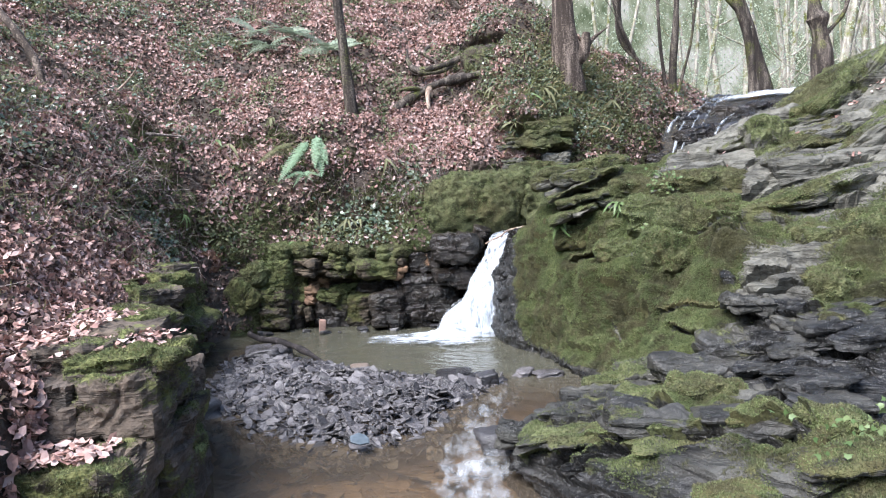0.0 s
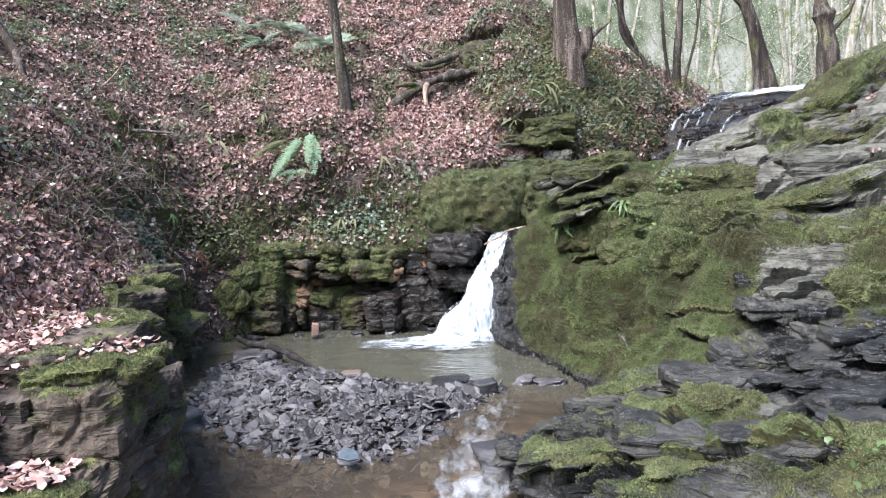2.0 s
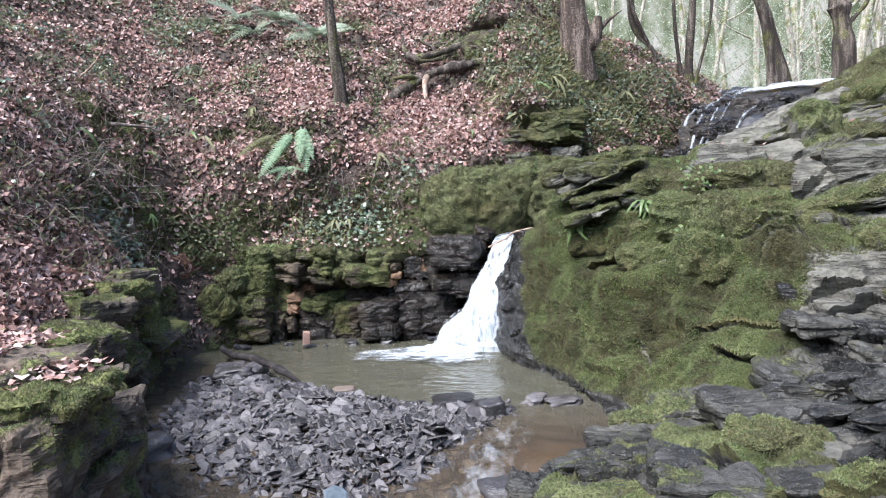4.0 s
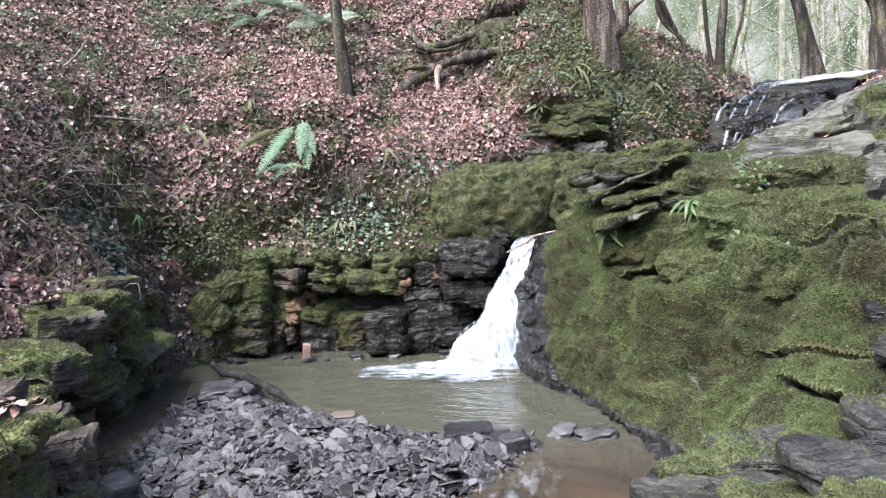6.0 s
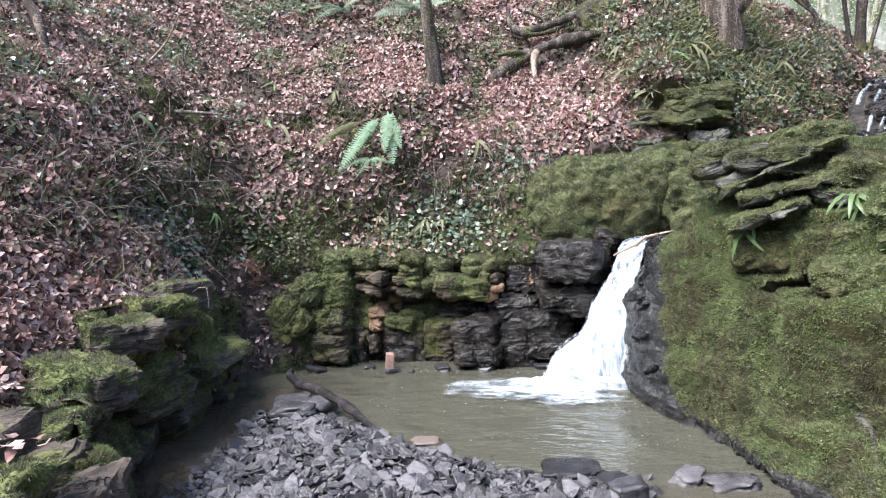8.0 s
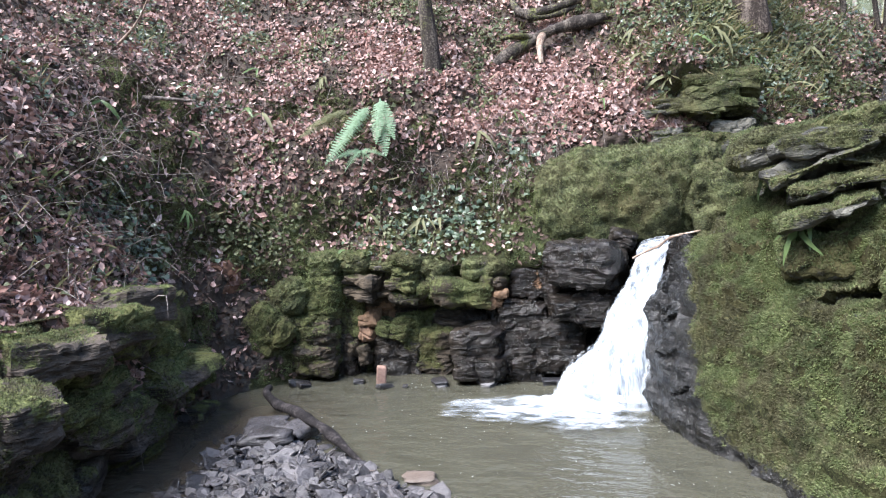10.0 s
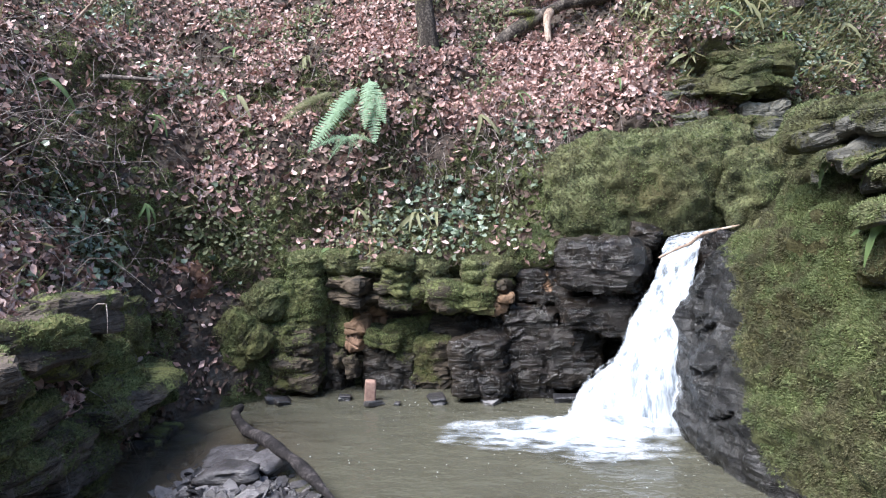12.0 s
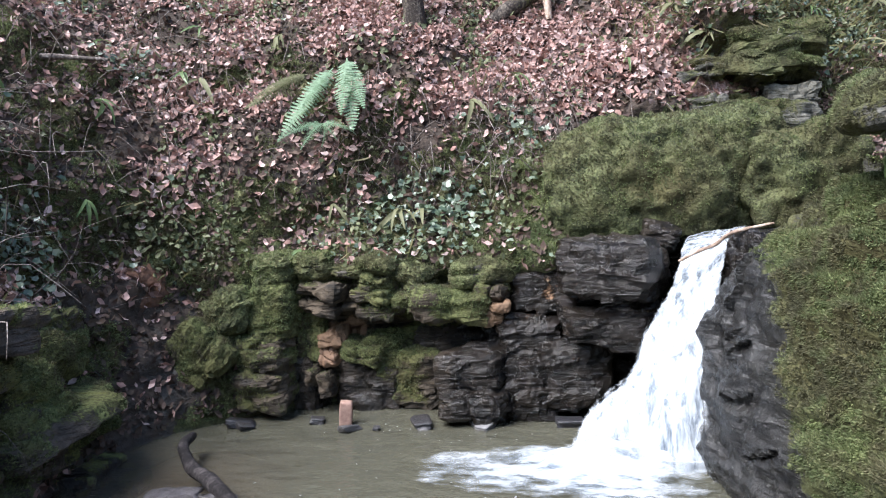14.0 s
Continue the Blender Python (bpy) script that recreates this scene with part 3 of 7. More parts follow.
patch = rough(crop, 0.55, 41, 3)
mossy = np.where(CX < 1.75 + 0.25 * (CY - 4.6), 0.62, 0.36) - 0.2 * (CY < 4.45)
crop_moss = np.clip(mossy + 0.42 * patch + pads(crop, MOSS_PADS + MORE_PADS) + pads(crop, BARE_PADS) - 0.5 * (CZ < 0.07) - 1.7 * lump(CX, CY, 0.57, 7.15, 0.14, 0.6) - 0.35 * (CX > 3.0), 0, 1.2)
bare = np.clip(1.15 - 1.3 * crop_moss, 0, 1) * np.where((CY > 6.0) & (CX < 1.3), 0.15, 1.0)
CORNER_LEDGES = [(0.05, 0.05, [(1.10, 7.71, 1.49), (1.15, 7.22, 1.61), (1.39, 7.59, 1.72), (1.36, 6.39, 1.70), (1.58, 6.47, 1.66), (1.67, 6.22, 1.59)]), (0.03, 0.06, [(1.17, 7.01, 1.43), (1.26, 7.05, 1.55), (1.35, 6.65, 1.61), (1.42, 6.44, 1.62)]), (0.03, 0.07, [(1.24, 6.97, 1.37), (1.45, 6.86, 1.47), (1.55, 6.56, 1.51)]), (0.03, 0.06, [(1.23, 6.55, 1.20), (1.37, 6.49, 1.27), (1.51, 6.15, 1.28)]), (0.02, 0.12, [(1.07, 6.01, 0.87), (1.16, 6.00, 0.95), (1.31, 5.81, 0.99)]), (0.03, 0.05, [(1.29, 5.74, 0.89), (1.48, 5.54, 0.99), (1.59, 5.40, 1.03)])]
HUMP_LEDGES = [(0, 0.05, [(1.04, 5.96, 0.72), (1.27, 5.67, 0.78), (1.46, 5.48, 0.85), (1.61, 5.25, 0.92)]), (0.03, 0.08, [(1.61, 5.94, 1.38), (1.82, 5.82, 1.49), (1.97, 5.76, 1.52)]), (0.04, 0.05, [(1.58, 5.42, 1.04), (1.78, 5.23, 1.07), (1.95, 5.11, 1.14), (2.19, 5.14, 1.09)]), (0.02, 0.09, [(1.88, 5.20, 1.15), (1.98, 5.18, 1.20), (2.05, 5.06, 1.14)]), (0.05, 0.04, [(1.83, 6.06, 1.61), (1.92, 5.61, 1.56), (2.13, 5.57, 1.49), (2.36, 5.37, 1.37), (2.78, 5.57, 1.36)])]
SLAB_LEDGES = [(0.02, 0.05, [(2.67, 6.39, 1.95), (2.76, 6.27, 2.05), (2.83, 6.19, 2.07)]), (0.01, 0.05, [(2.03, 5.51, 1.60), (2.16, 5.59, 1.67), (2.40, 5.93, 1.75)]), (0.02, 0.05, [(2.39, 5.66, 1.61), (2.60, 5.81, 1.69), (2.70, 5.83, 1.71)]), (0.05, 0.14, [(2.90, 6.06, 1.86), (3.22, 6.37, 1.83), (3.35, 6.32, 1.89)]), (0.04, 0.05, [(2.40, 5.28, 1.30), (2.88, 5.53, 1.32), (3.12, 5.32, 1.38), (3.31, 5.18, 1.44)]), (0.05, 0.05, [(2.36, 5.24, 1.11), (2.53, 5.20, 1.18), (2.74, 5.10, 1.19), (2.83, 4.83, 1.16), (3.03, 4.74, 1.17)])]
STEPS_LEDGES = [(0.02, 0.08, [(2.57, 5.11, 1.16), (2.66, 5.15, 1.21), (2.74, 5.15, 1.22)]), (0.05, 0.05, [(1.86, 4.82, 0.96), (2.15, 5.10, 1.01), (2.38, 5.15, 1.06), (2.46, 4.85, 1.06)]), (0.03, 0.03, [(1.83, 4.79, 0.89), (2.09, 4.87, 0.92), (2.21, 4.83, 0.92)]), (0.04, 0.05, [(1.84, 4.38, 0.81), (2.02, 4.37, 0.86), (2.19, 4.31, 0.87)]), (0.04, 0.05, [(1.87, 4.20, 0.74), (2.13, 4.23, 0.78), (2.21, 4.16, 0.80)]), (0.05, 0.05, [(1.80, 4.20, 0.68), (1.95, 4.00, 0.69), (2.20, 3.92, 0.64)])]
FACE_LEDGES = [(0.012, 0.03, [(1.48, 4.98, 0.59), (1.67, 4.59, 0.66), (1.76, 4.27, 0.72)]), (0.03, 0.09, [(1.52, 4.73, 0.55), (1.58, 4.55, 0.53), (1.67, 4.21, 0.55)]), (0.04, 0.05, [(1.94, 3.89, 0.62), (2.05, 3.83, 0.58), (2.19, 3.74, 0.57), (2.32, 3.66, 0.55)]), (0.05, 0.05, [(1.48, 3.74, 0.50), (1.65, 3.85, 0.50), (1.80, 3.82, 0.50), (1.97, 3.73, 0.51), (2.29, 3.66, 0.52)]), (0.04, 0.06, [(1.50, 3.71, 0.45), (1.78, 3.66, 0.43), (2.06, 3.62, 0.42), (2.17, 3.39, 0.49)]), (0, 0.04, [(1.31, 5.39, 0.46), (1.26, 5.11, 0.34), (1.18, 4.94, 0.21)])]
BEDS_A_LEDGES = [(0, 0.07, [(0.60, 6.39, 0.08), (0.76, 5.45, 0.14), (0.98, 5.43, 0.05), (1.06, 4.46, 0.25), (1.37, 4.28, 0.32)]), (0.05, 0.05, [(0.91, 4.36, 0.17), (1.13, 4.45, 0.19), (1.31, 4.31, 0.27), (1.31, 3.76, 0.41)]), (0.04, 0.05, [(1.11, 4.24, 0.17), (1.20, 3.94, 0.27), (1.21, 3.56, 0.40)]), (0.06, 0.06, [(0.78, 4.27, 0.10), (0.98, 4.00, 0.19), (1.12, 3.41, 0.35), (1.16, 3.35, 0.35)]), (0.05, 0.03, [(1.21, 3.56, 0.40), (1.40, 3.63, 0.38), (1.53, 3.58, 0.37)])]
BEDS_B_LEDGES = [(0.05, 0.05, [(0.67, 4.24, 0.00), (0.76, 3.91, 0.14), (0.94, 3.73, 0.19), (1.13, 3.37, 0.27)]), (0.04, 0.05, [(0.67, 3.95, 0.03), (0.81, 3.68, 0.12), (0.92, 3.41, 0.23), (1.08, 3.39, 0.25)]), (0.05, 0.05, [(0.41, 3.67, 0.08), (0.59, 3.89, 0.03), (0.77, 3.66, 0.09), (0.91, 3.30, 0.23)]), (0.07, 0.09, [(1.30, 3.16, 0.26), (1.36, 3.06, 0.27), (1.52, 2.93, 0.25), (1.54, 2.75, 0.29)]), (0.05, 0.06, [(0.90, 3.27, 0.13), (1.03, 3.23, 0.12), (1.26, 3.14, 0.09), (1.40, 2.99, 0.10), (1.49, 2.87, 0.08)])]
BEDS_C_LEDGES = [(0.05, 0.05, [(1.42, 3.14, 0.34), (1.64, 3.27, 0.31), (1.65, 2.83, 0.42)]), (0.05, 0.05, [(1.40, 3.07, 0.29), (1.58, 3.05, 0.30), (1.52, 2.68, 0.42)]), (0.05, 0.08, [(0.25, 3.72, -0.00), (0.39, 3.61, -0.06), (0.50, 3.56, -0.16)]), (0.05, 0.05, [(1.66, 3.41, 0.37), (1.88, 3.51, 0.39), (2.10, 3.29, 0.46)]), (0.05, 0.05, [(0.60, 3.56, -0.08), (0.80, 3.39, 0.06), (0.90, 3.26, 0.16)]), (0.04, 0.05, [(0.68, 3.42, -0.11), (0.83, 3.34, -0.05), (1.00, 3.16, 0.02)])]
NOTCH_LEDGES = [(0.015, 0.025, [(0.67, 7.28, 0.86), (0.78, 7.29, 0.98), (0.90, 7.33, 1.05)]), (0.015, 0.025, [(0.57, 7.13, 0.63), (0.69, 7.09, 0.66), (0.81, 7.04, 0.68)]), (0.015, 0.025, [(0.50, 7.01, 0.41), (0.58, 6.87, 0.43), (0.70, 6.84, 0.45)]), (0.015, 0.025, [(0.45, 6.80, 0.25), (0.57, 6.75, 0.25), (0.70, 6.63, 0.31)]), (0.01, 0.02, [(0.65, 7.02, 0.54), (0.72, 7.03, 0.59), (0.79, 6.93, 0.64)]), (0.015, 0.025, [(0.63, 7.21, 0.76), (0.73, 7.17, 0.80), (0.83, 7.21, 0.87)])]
shift = np.zeros(crop.shape)
gap_field = np.zeros(CX.shape)


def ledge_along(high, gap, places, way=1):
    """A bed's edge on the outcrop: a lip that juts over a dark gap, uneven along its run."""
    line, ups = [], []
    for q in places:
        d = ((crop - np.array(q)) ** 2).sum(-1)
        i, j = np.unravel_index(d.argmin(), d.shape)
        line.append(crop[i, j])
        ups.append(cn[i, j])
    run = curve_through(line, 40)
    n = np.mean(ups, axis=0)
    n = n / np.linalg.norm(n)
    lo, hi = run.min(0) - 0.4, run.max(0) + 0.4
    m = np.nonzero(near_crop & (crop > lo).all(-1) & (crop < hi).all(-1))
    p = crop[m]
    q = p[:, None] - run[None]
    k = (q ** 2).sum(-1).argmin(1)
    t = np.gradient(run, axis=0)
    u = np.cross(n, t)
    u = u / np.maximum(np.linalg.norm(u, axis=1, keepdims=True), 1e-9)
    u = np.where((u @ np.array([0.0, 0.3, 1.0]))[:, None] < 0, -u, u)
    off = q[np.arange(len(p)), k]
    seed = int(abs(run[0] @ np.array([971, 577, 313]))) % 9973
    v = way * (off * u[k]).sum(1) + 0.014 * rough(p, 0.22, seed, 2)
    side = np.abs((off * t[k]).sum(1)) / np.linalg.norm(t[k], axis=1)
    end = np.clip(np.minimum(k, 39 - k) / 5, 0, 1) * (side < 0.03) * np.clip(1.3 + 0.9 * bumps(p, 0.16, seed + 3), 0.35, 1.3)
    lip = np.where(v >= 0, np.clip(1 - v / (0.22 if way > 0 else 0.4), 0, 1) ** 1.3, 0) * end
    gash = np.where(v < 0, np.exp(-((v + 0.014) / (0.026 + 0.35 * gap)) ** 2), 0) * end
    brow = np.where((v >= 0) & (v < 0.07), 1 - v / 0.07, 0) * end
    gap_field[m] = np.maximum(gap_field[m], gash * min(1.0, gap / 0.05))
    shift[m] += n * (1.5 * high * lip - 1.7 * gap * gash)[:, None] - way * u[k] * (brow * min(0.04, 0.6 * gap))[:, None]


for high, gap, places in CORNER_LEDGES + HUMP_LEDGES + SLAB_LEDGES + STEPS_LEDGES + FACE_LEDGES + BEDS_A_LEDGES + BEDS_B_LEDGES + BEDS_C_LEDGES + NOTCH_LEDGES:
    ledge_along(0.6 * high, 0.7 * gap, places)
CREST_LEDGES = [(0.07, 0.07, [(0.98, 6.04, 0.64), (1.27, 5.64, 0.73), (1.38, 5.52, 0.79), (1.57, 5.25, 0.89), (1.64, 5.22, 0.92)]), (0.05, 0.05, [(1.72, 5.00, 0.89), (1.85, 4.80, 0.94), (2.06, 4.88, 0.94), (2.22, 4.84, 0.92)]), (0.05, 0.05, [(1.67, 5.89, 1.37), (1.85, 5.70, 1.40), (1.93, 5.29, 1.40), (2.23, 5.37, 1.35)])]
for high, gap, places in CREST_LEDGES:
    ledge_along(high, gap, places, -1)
push = fade * bare * (np.where(CY < 4.6, 0.7, 0.25) * bedding(crop, 0.075, 8, (0.05, 0.04), 7.0) + 0.025 * beds_jut(crop, 0.06, 3)) + fade * (0.4 * bedding(crop, 0.11, 4) * (1 - smooth_slab) * np.clip(cn[..., 2] * 1.6 - 0.3, 0, 1)) + fade * (0.03 * (0.5 - np.abs(rough(crop, 0.16, 15, 2))) * (1 - 0.6 * smooth_slab) + 0.035 * rough(crop, 0.5, 13, 3) + 0.075 * np.clip((CZ - 0.75) / 0.3, 0, 1) * (CX < 2.4) * rough(np.stack([CX + 0.3 * CZ, CY, 2.2 * CZ], -1), 0.34, 17, 3) + 0.045 * (1 - bare) * rough(np.stack([CX, CY, 2.0 * CZ], -1), 0.17, 18, 3) + 0.012 * rough(crop, 0.09, 14, 3))
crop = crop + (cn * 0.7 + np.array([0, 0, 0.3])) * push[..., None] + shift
cn = normals_of(crop)
CX, CY, CZ = crop[..., 0], crop[..., 1], crop[..., 2]
crop_moss = np.clip(crop_moss - 0.8 * np.clip((0.24 - CZ) / 0.2, 0, 1) * (CY > 4.4), 0, 1) * (1 - np.clip(1.6 * gap_field, 0, 1))
crop_wet = np.clip(0.8 * np.clip((0.3 - CZ) / 0.2, 0, 1) * (CY > 4.4) + 0.8 * (CY < 4.5) * (CZ < 0.75) + 0.5 * lump(CX, CY, 2.1, 3.6, 0.9, 0.5) + 1.2 * (CZ < 0.06) + 1.3 * lump(CX, CY, 0.6, 7.05, 0.22, 0.85) * (CZ < 1.3) + 0.35 * rough(crop, 0.3, 43, 3) + 0.1, 0, 1)
outcrop = sheet("rock_outcrop", crop, MAT_ROCK, flip=True, smooth=False, fields={"moss": crop_moss, "soil": np.clip((CZ - 2.2) * 0.5, 0, 0.9), "wet": crop_wet})
tagged(outcrop, "grey bedded rock outcrop covered in green moss beside the fall", "rock", kind="structure")

# stream bed, one sheet under everything out to the horizon
bx = np.concatenate([[-60, -20, -8], np.linspace(-3.2, 2.0, 90), [8, 20, 60]])
by = np.concatenate([[-60, -20, -6], np.linspace(0.5, 9.0, 120), [15, 30, 60]])
gx, gy = np.meshgrid(bx, by, indexing="ij")
g0 = np.stack([gx, gy, 0 * gx], axis=-1)
gz = -0.30 + 0.06 * rough(g0, 0.6, 51, 3)
gz = gz + 0.29 * np.exp(-(((gx + 0.85) / 1.05) ** 2 + ((gy - 5.05) / 0.95) ** 2) ** 2)
gz = gz + 0.2 * np.exp(-(((gx - 0.4) / 0.6) ** 2 + ((gy - 5.15) / 0.35) ** 2))
gz = gz + 0.22 * np.exp(-(((gx + 2.25) / 0.4) ** 2 + ((gy - 7.3) / 0.6) ** 2))
gz = np.where((np.abs(gx) > 5) | (gy < 0) | (gy > 10), -0.5, gz)
bed_grid = np.stack([gx, gy, gz], axis=-1)
ground = sheet("ground", bed_grid, MAT_BED)
tagged(ground, "brown silty stream bed under shallow water", "stream bed", kind="structure")

# far woods, a plain pale backdrop: haze painted in, brightness from its own glow
m, nt, b = material("far_woods_glow", (0.4, 0.45, 0.36), 1.0, 0.0)
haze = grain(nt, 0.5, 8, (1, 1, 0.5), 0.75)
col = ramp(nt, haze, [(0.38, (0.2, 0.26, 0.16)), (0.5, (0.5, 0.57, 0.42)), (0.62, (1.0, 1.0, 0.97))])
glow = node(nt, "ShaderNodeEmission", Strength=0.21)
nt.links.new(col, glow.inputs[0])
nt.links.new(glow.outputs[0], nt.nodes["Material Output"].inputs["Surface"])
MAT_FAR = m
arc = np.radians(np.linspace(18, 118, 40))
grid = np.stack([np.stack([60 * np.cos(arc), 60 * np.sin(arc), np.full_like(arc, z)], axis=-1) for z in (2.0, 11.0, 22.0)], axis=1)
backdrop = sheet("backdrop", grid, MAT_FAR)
tagged(backdrop, "glowing backdrop with the pale haze of bare winter woods painted in", "backdrop", kind="structure")

# ---- water ----
def water_material(name, tint, clear, rough_value=0.06, ripples=9.0, height=0.012, shallow=None):
    """Water with its own murk; shallow: a clearer tint where the field of that name is high."""
    m, nt, b = material(name, tint, rough_value, 0.5)
    b.inputs["IOR"].default_value = 1.33
    w1, w2 = grain(nt, ripples, 4, (0.75, 1.3, 1), 0.5, (0, 0, 0.35)), grain(nt, ripples * 4, 3, (0.75, 1.3, 1), 0.5, (0, 0, -0.3))
    relief(nt, b, sums(nt, "ADD", w1, sums(nt, "MULTIPLY", w2, 0.22)), 0.55, height)
    see = node(nt, "ShaderNodeBsdfTransparent")
    see.inputs[0].default_value = (0.75, 0.66, 0.5, 1)
    mix = node(nt, "ShaderNodeMixShader")
    mix.inputs[0].default_value = clear
    if shallow:
        k = field(nt, "shallow")
        nt.links.new(sums(nt, "ADD", clear, sums(nt, "MULTIPLY", k, 0.58)), mix.inputs[0])
        nt.links.new(blend(nt, k, tint, shallow), b.inputs["Base Color"])
    nt.links.new(b.outputs[0], mix.inputs[1])
    nt.links.new(see.outputs[0], mix.inputs[2])
    nt.links.new(mix.outputs[0], nt.nodes["Material Output"].inputs["Surface"])
    return m


def foam_material(name, gap, stretch, scale=9.0, edge=0.2):
    """White broken water; gap: the share of holes."""
    lo, hi = ((0.2, 0.235, 0.27), (0.42, 0.455, 0.49)) if scale < 20 and stretch[2] < 1 else ((0.24, 0.28, 0.32), (0.47, 0.51, 0.54))
    m, nt, b = material(name, (0.75, 0.78, 0.8), 0.5, 0.3)
    streak = grain(nt, scale, 6, stretch, 0.65)
    b.inputs["Subsurface Weight"].default_value = 0.0
    col = ramp(nt, streak, [(0.36, lo), (0.5, hi), (0.64, (0.53, 0.55, 0.57))])
    nt.links.new(col, b.inputs["Base Color"])
    k = sums(nt, "MULTIPLY", sums(nt, "SUBTRACT", sums(nt, "ADD", streak, sums(nt, "SUBTRACT", field(nt, "foam"), 1.0)), gap), 1.0 / edge, True)
    see = node(nt, "ShaderNodeBsdfTransparent")
    mix = node(nt, "ShaderNodeMixShader")
    nt.links.new(k, mix.inputs[0])
    nt.links.new(see.outputs[0], mix.inputs[1])
    nt.links.new(b.outputs[0], mix.inputs[2])
    nt.links.new(mix.outputs[0], nt.nodes["Material Output"].inputs["Surface"])
    relief(nt, b, streak, 0.5, 0.03)
    return m


MAT_POOL = water_material("pool_water", (0.078, 0.076, 0.056), 0.15, 0.05, 5.0, 0.05, (0.14, 0.115, 0.09))
MAT_FOAM = foam_material("falling_foam", 0.36, (1.5, 1.5, 0.14), 15, 0.35)
MAT_SPRAY = foam_material("spray", 0.47, (1.3, 1.3, 0.3), 19, 0.45)
MAT_RAPID = foam_material("rapid_foam", 0.38, (1.3, 0.5, 1), 11.0, 0.75)
MAT_FROTH = foam_material("froth", 0.45, (0.7, 1.5, 1), 9.0, 0.5)


# the pool, held up by the gravel bar, and the stream that runs off it
gx, gy = np.meshgrid(np.linspace(-3.2, 1.8, 130), np.concatenate([np.linspace(-6, 1.5, 20), np.linspace(1.6, 8.6, 240)]), indexing="ij")
g = np.stack([gx, gy, 0 * gx], axis=-1)
runs = np.clip((5.0 - gy) / 1.6, 0, 1)
g[..., 2] = 0.006 * rough(g, 0.25, 61, 3) - 0.165 * runs ** 1.5 + 0.012 * np.exp(-((gx - 0.2) / 0.5) ** 2 - ((gy - 7.0) / 0.5) ** 2) * np.sin(18 * np.hypot(gx - 0.3, gy - 7.3)) + 0.02 * bumps(g, 0.14, 66) * np.exp(-((gx - 0.3) / 0.4) ** 2) * (gy < 4.9)
shallow = np.clip(np.clip((5.6 - gy) / 0.9, 0, 1) + np.clip((-1.3 - gx) / 0.6, 0, 1) * np.clip((7.6 - gy), 0, 1) * 0.7, 0, 1)
tagged(sheet("pool_water", g, MAT_POOL, fields={"shallow": shallow}), "murky green-brown pool running off as a clear shallow stream", "water", kind="structure")

# the fall: from the lip, bent down a sloping notch to the foot
fall = thing("waterfall", "white foaming waterfall sliding down a dark rock notch", "waterfall", kind="structure")
LIP_L = [(0.66, 8.25, 1.04), (0.52, 7.82, 0.99), (0.46, 7.68, 0.84), (0.34, 7.60, 0.66), (0.22, 7.52, 0.46), (0.12, 7.45, 0.32), (-0.04, 7.42, 0.22), (-0.14, 7.40, 0.06), (-0.16, 7.38, -0.04)]
LIP_R = [(0.95, 7.95, 1.10), (0.76, 7.58, 1.04), (0.68, 7.44, 0.86), (0.64, 7.37, 0.60), (0.62, 7.32, 0.44), (0.61, 7.28, 0.34), (0.61, 7.24, 0.20), (0.61, 7.22, 0.05), (0.61, 7.20, -0.04)]
for k, (mat, lift, name) in enumerate(((MAT_FOAM, 0.0, "main_fall"), (MAT_FOAM, 0.035, "veil"), (MAT_SPRAY, 0.075, "spray"))):
    left, right = curve_through(LIP_L, 90), curve_through(LIP_R, 90)
    f = np.linspace(-0.02 * k, 1 + 0.01 * k, 60)[None, :, None]
    g = left[:, None] * (1 - f) + right[:, None] * f
    fn = normals_of(g)
    fn = np.where(fn[..., 1:2] > 0, -fn, fn)
    q = g * np.array([1, 1, 0.22])
    down = np.linspace(0, 1, 90)[:, None]
    g = g + fn * ((lift * (0.3 + down) + 0.05 * np.sin(f[..., 0] * np.pi) * down) + 0.035 * (0.4 + down) * rough(q, 0.12, 70 + k, 3) + 0.04 * down * rough(g, 0.2, 77 + k, 2))[..., None]
    edge = np.minimum(f[..., 0] + 0.02, 1.02 - f[..., 0]) * 9
    me = mesh_of(name, g.reshape(-1, 3), grid_faces(90, 60), mat, True, {"foam": np.clip(edge, 0.55, 1.25 if k < 2 else 1.0) - 0.28 * np.clip(1 - down / 0.4, 0, 1)})
    part(name, me, fall)
# froth where it strikes the pool
r, a = np.meshgrid(np.linspace(0.0, 1.0, 60), np.linspace(0, 2 * np.pi, 90), indexing="ij")
px, py = -0.02 + 0.95 * r * np.cos(a), 7.10 + 0.50 * r * np.sin(a)
g = np.stack([px, py, 0 * px], axis=-1)
g[..., 2] = 0.02 + 0.07 * np.exp(-((px - 0.16) / 0.42) ** 2 - ((py - 7.25) / 0.16) ** 2) * (1 + 0.7 * rough(g, 0.15, 81, 3)) + 0.006 * rough(g, 0.1, 82, 2)
part("froth", mesh_of("froth", g.reshape(-1, 3), grid_faces(60, 90, True), MAT_FROTH, True, {"foam": 1.62 - 0.95 * r + 0.2 * rough(g, 0.25, 83, 2)}), fall, "patchy white froth on the pool")
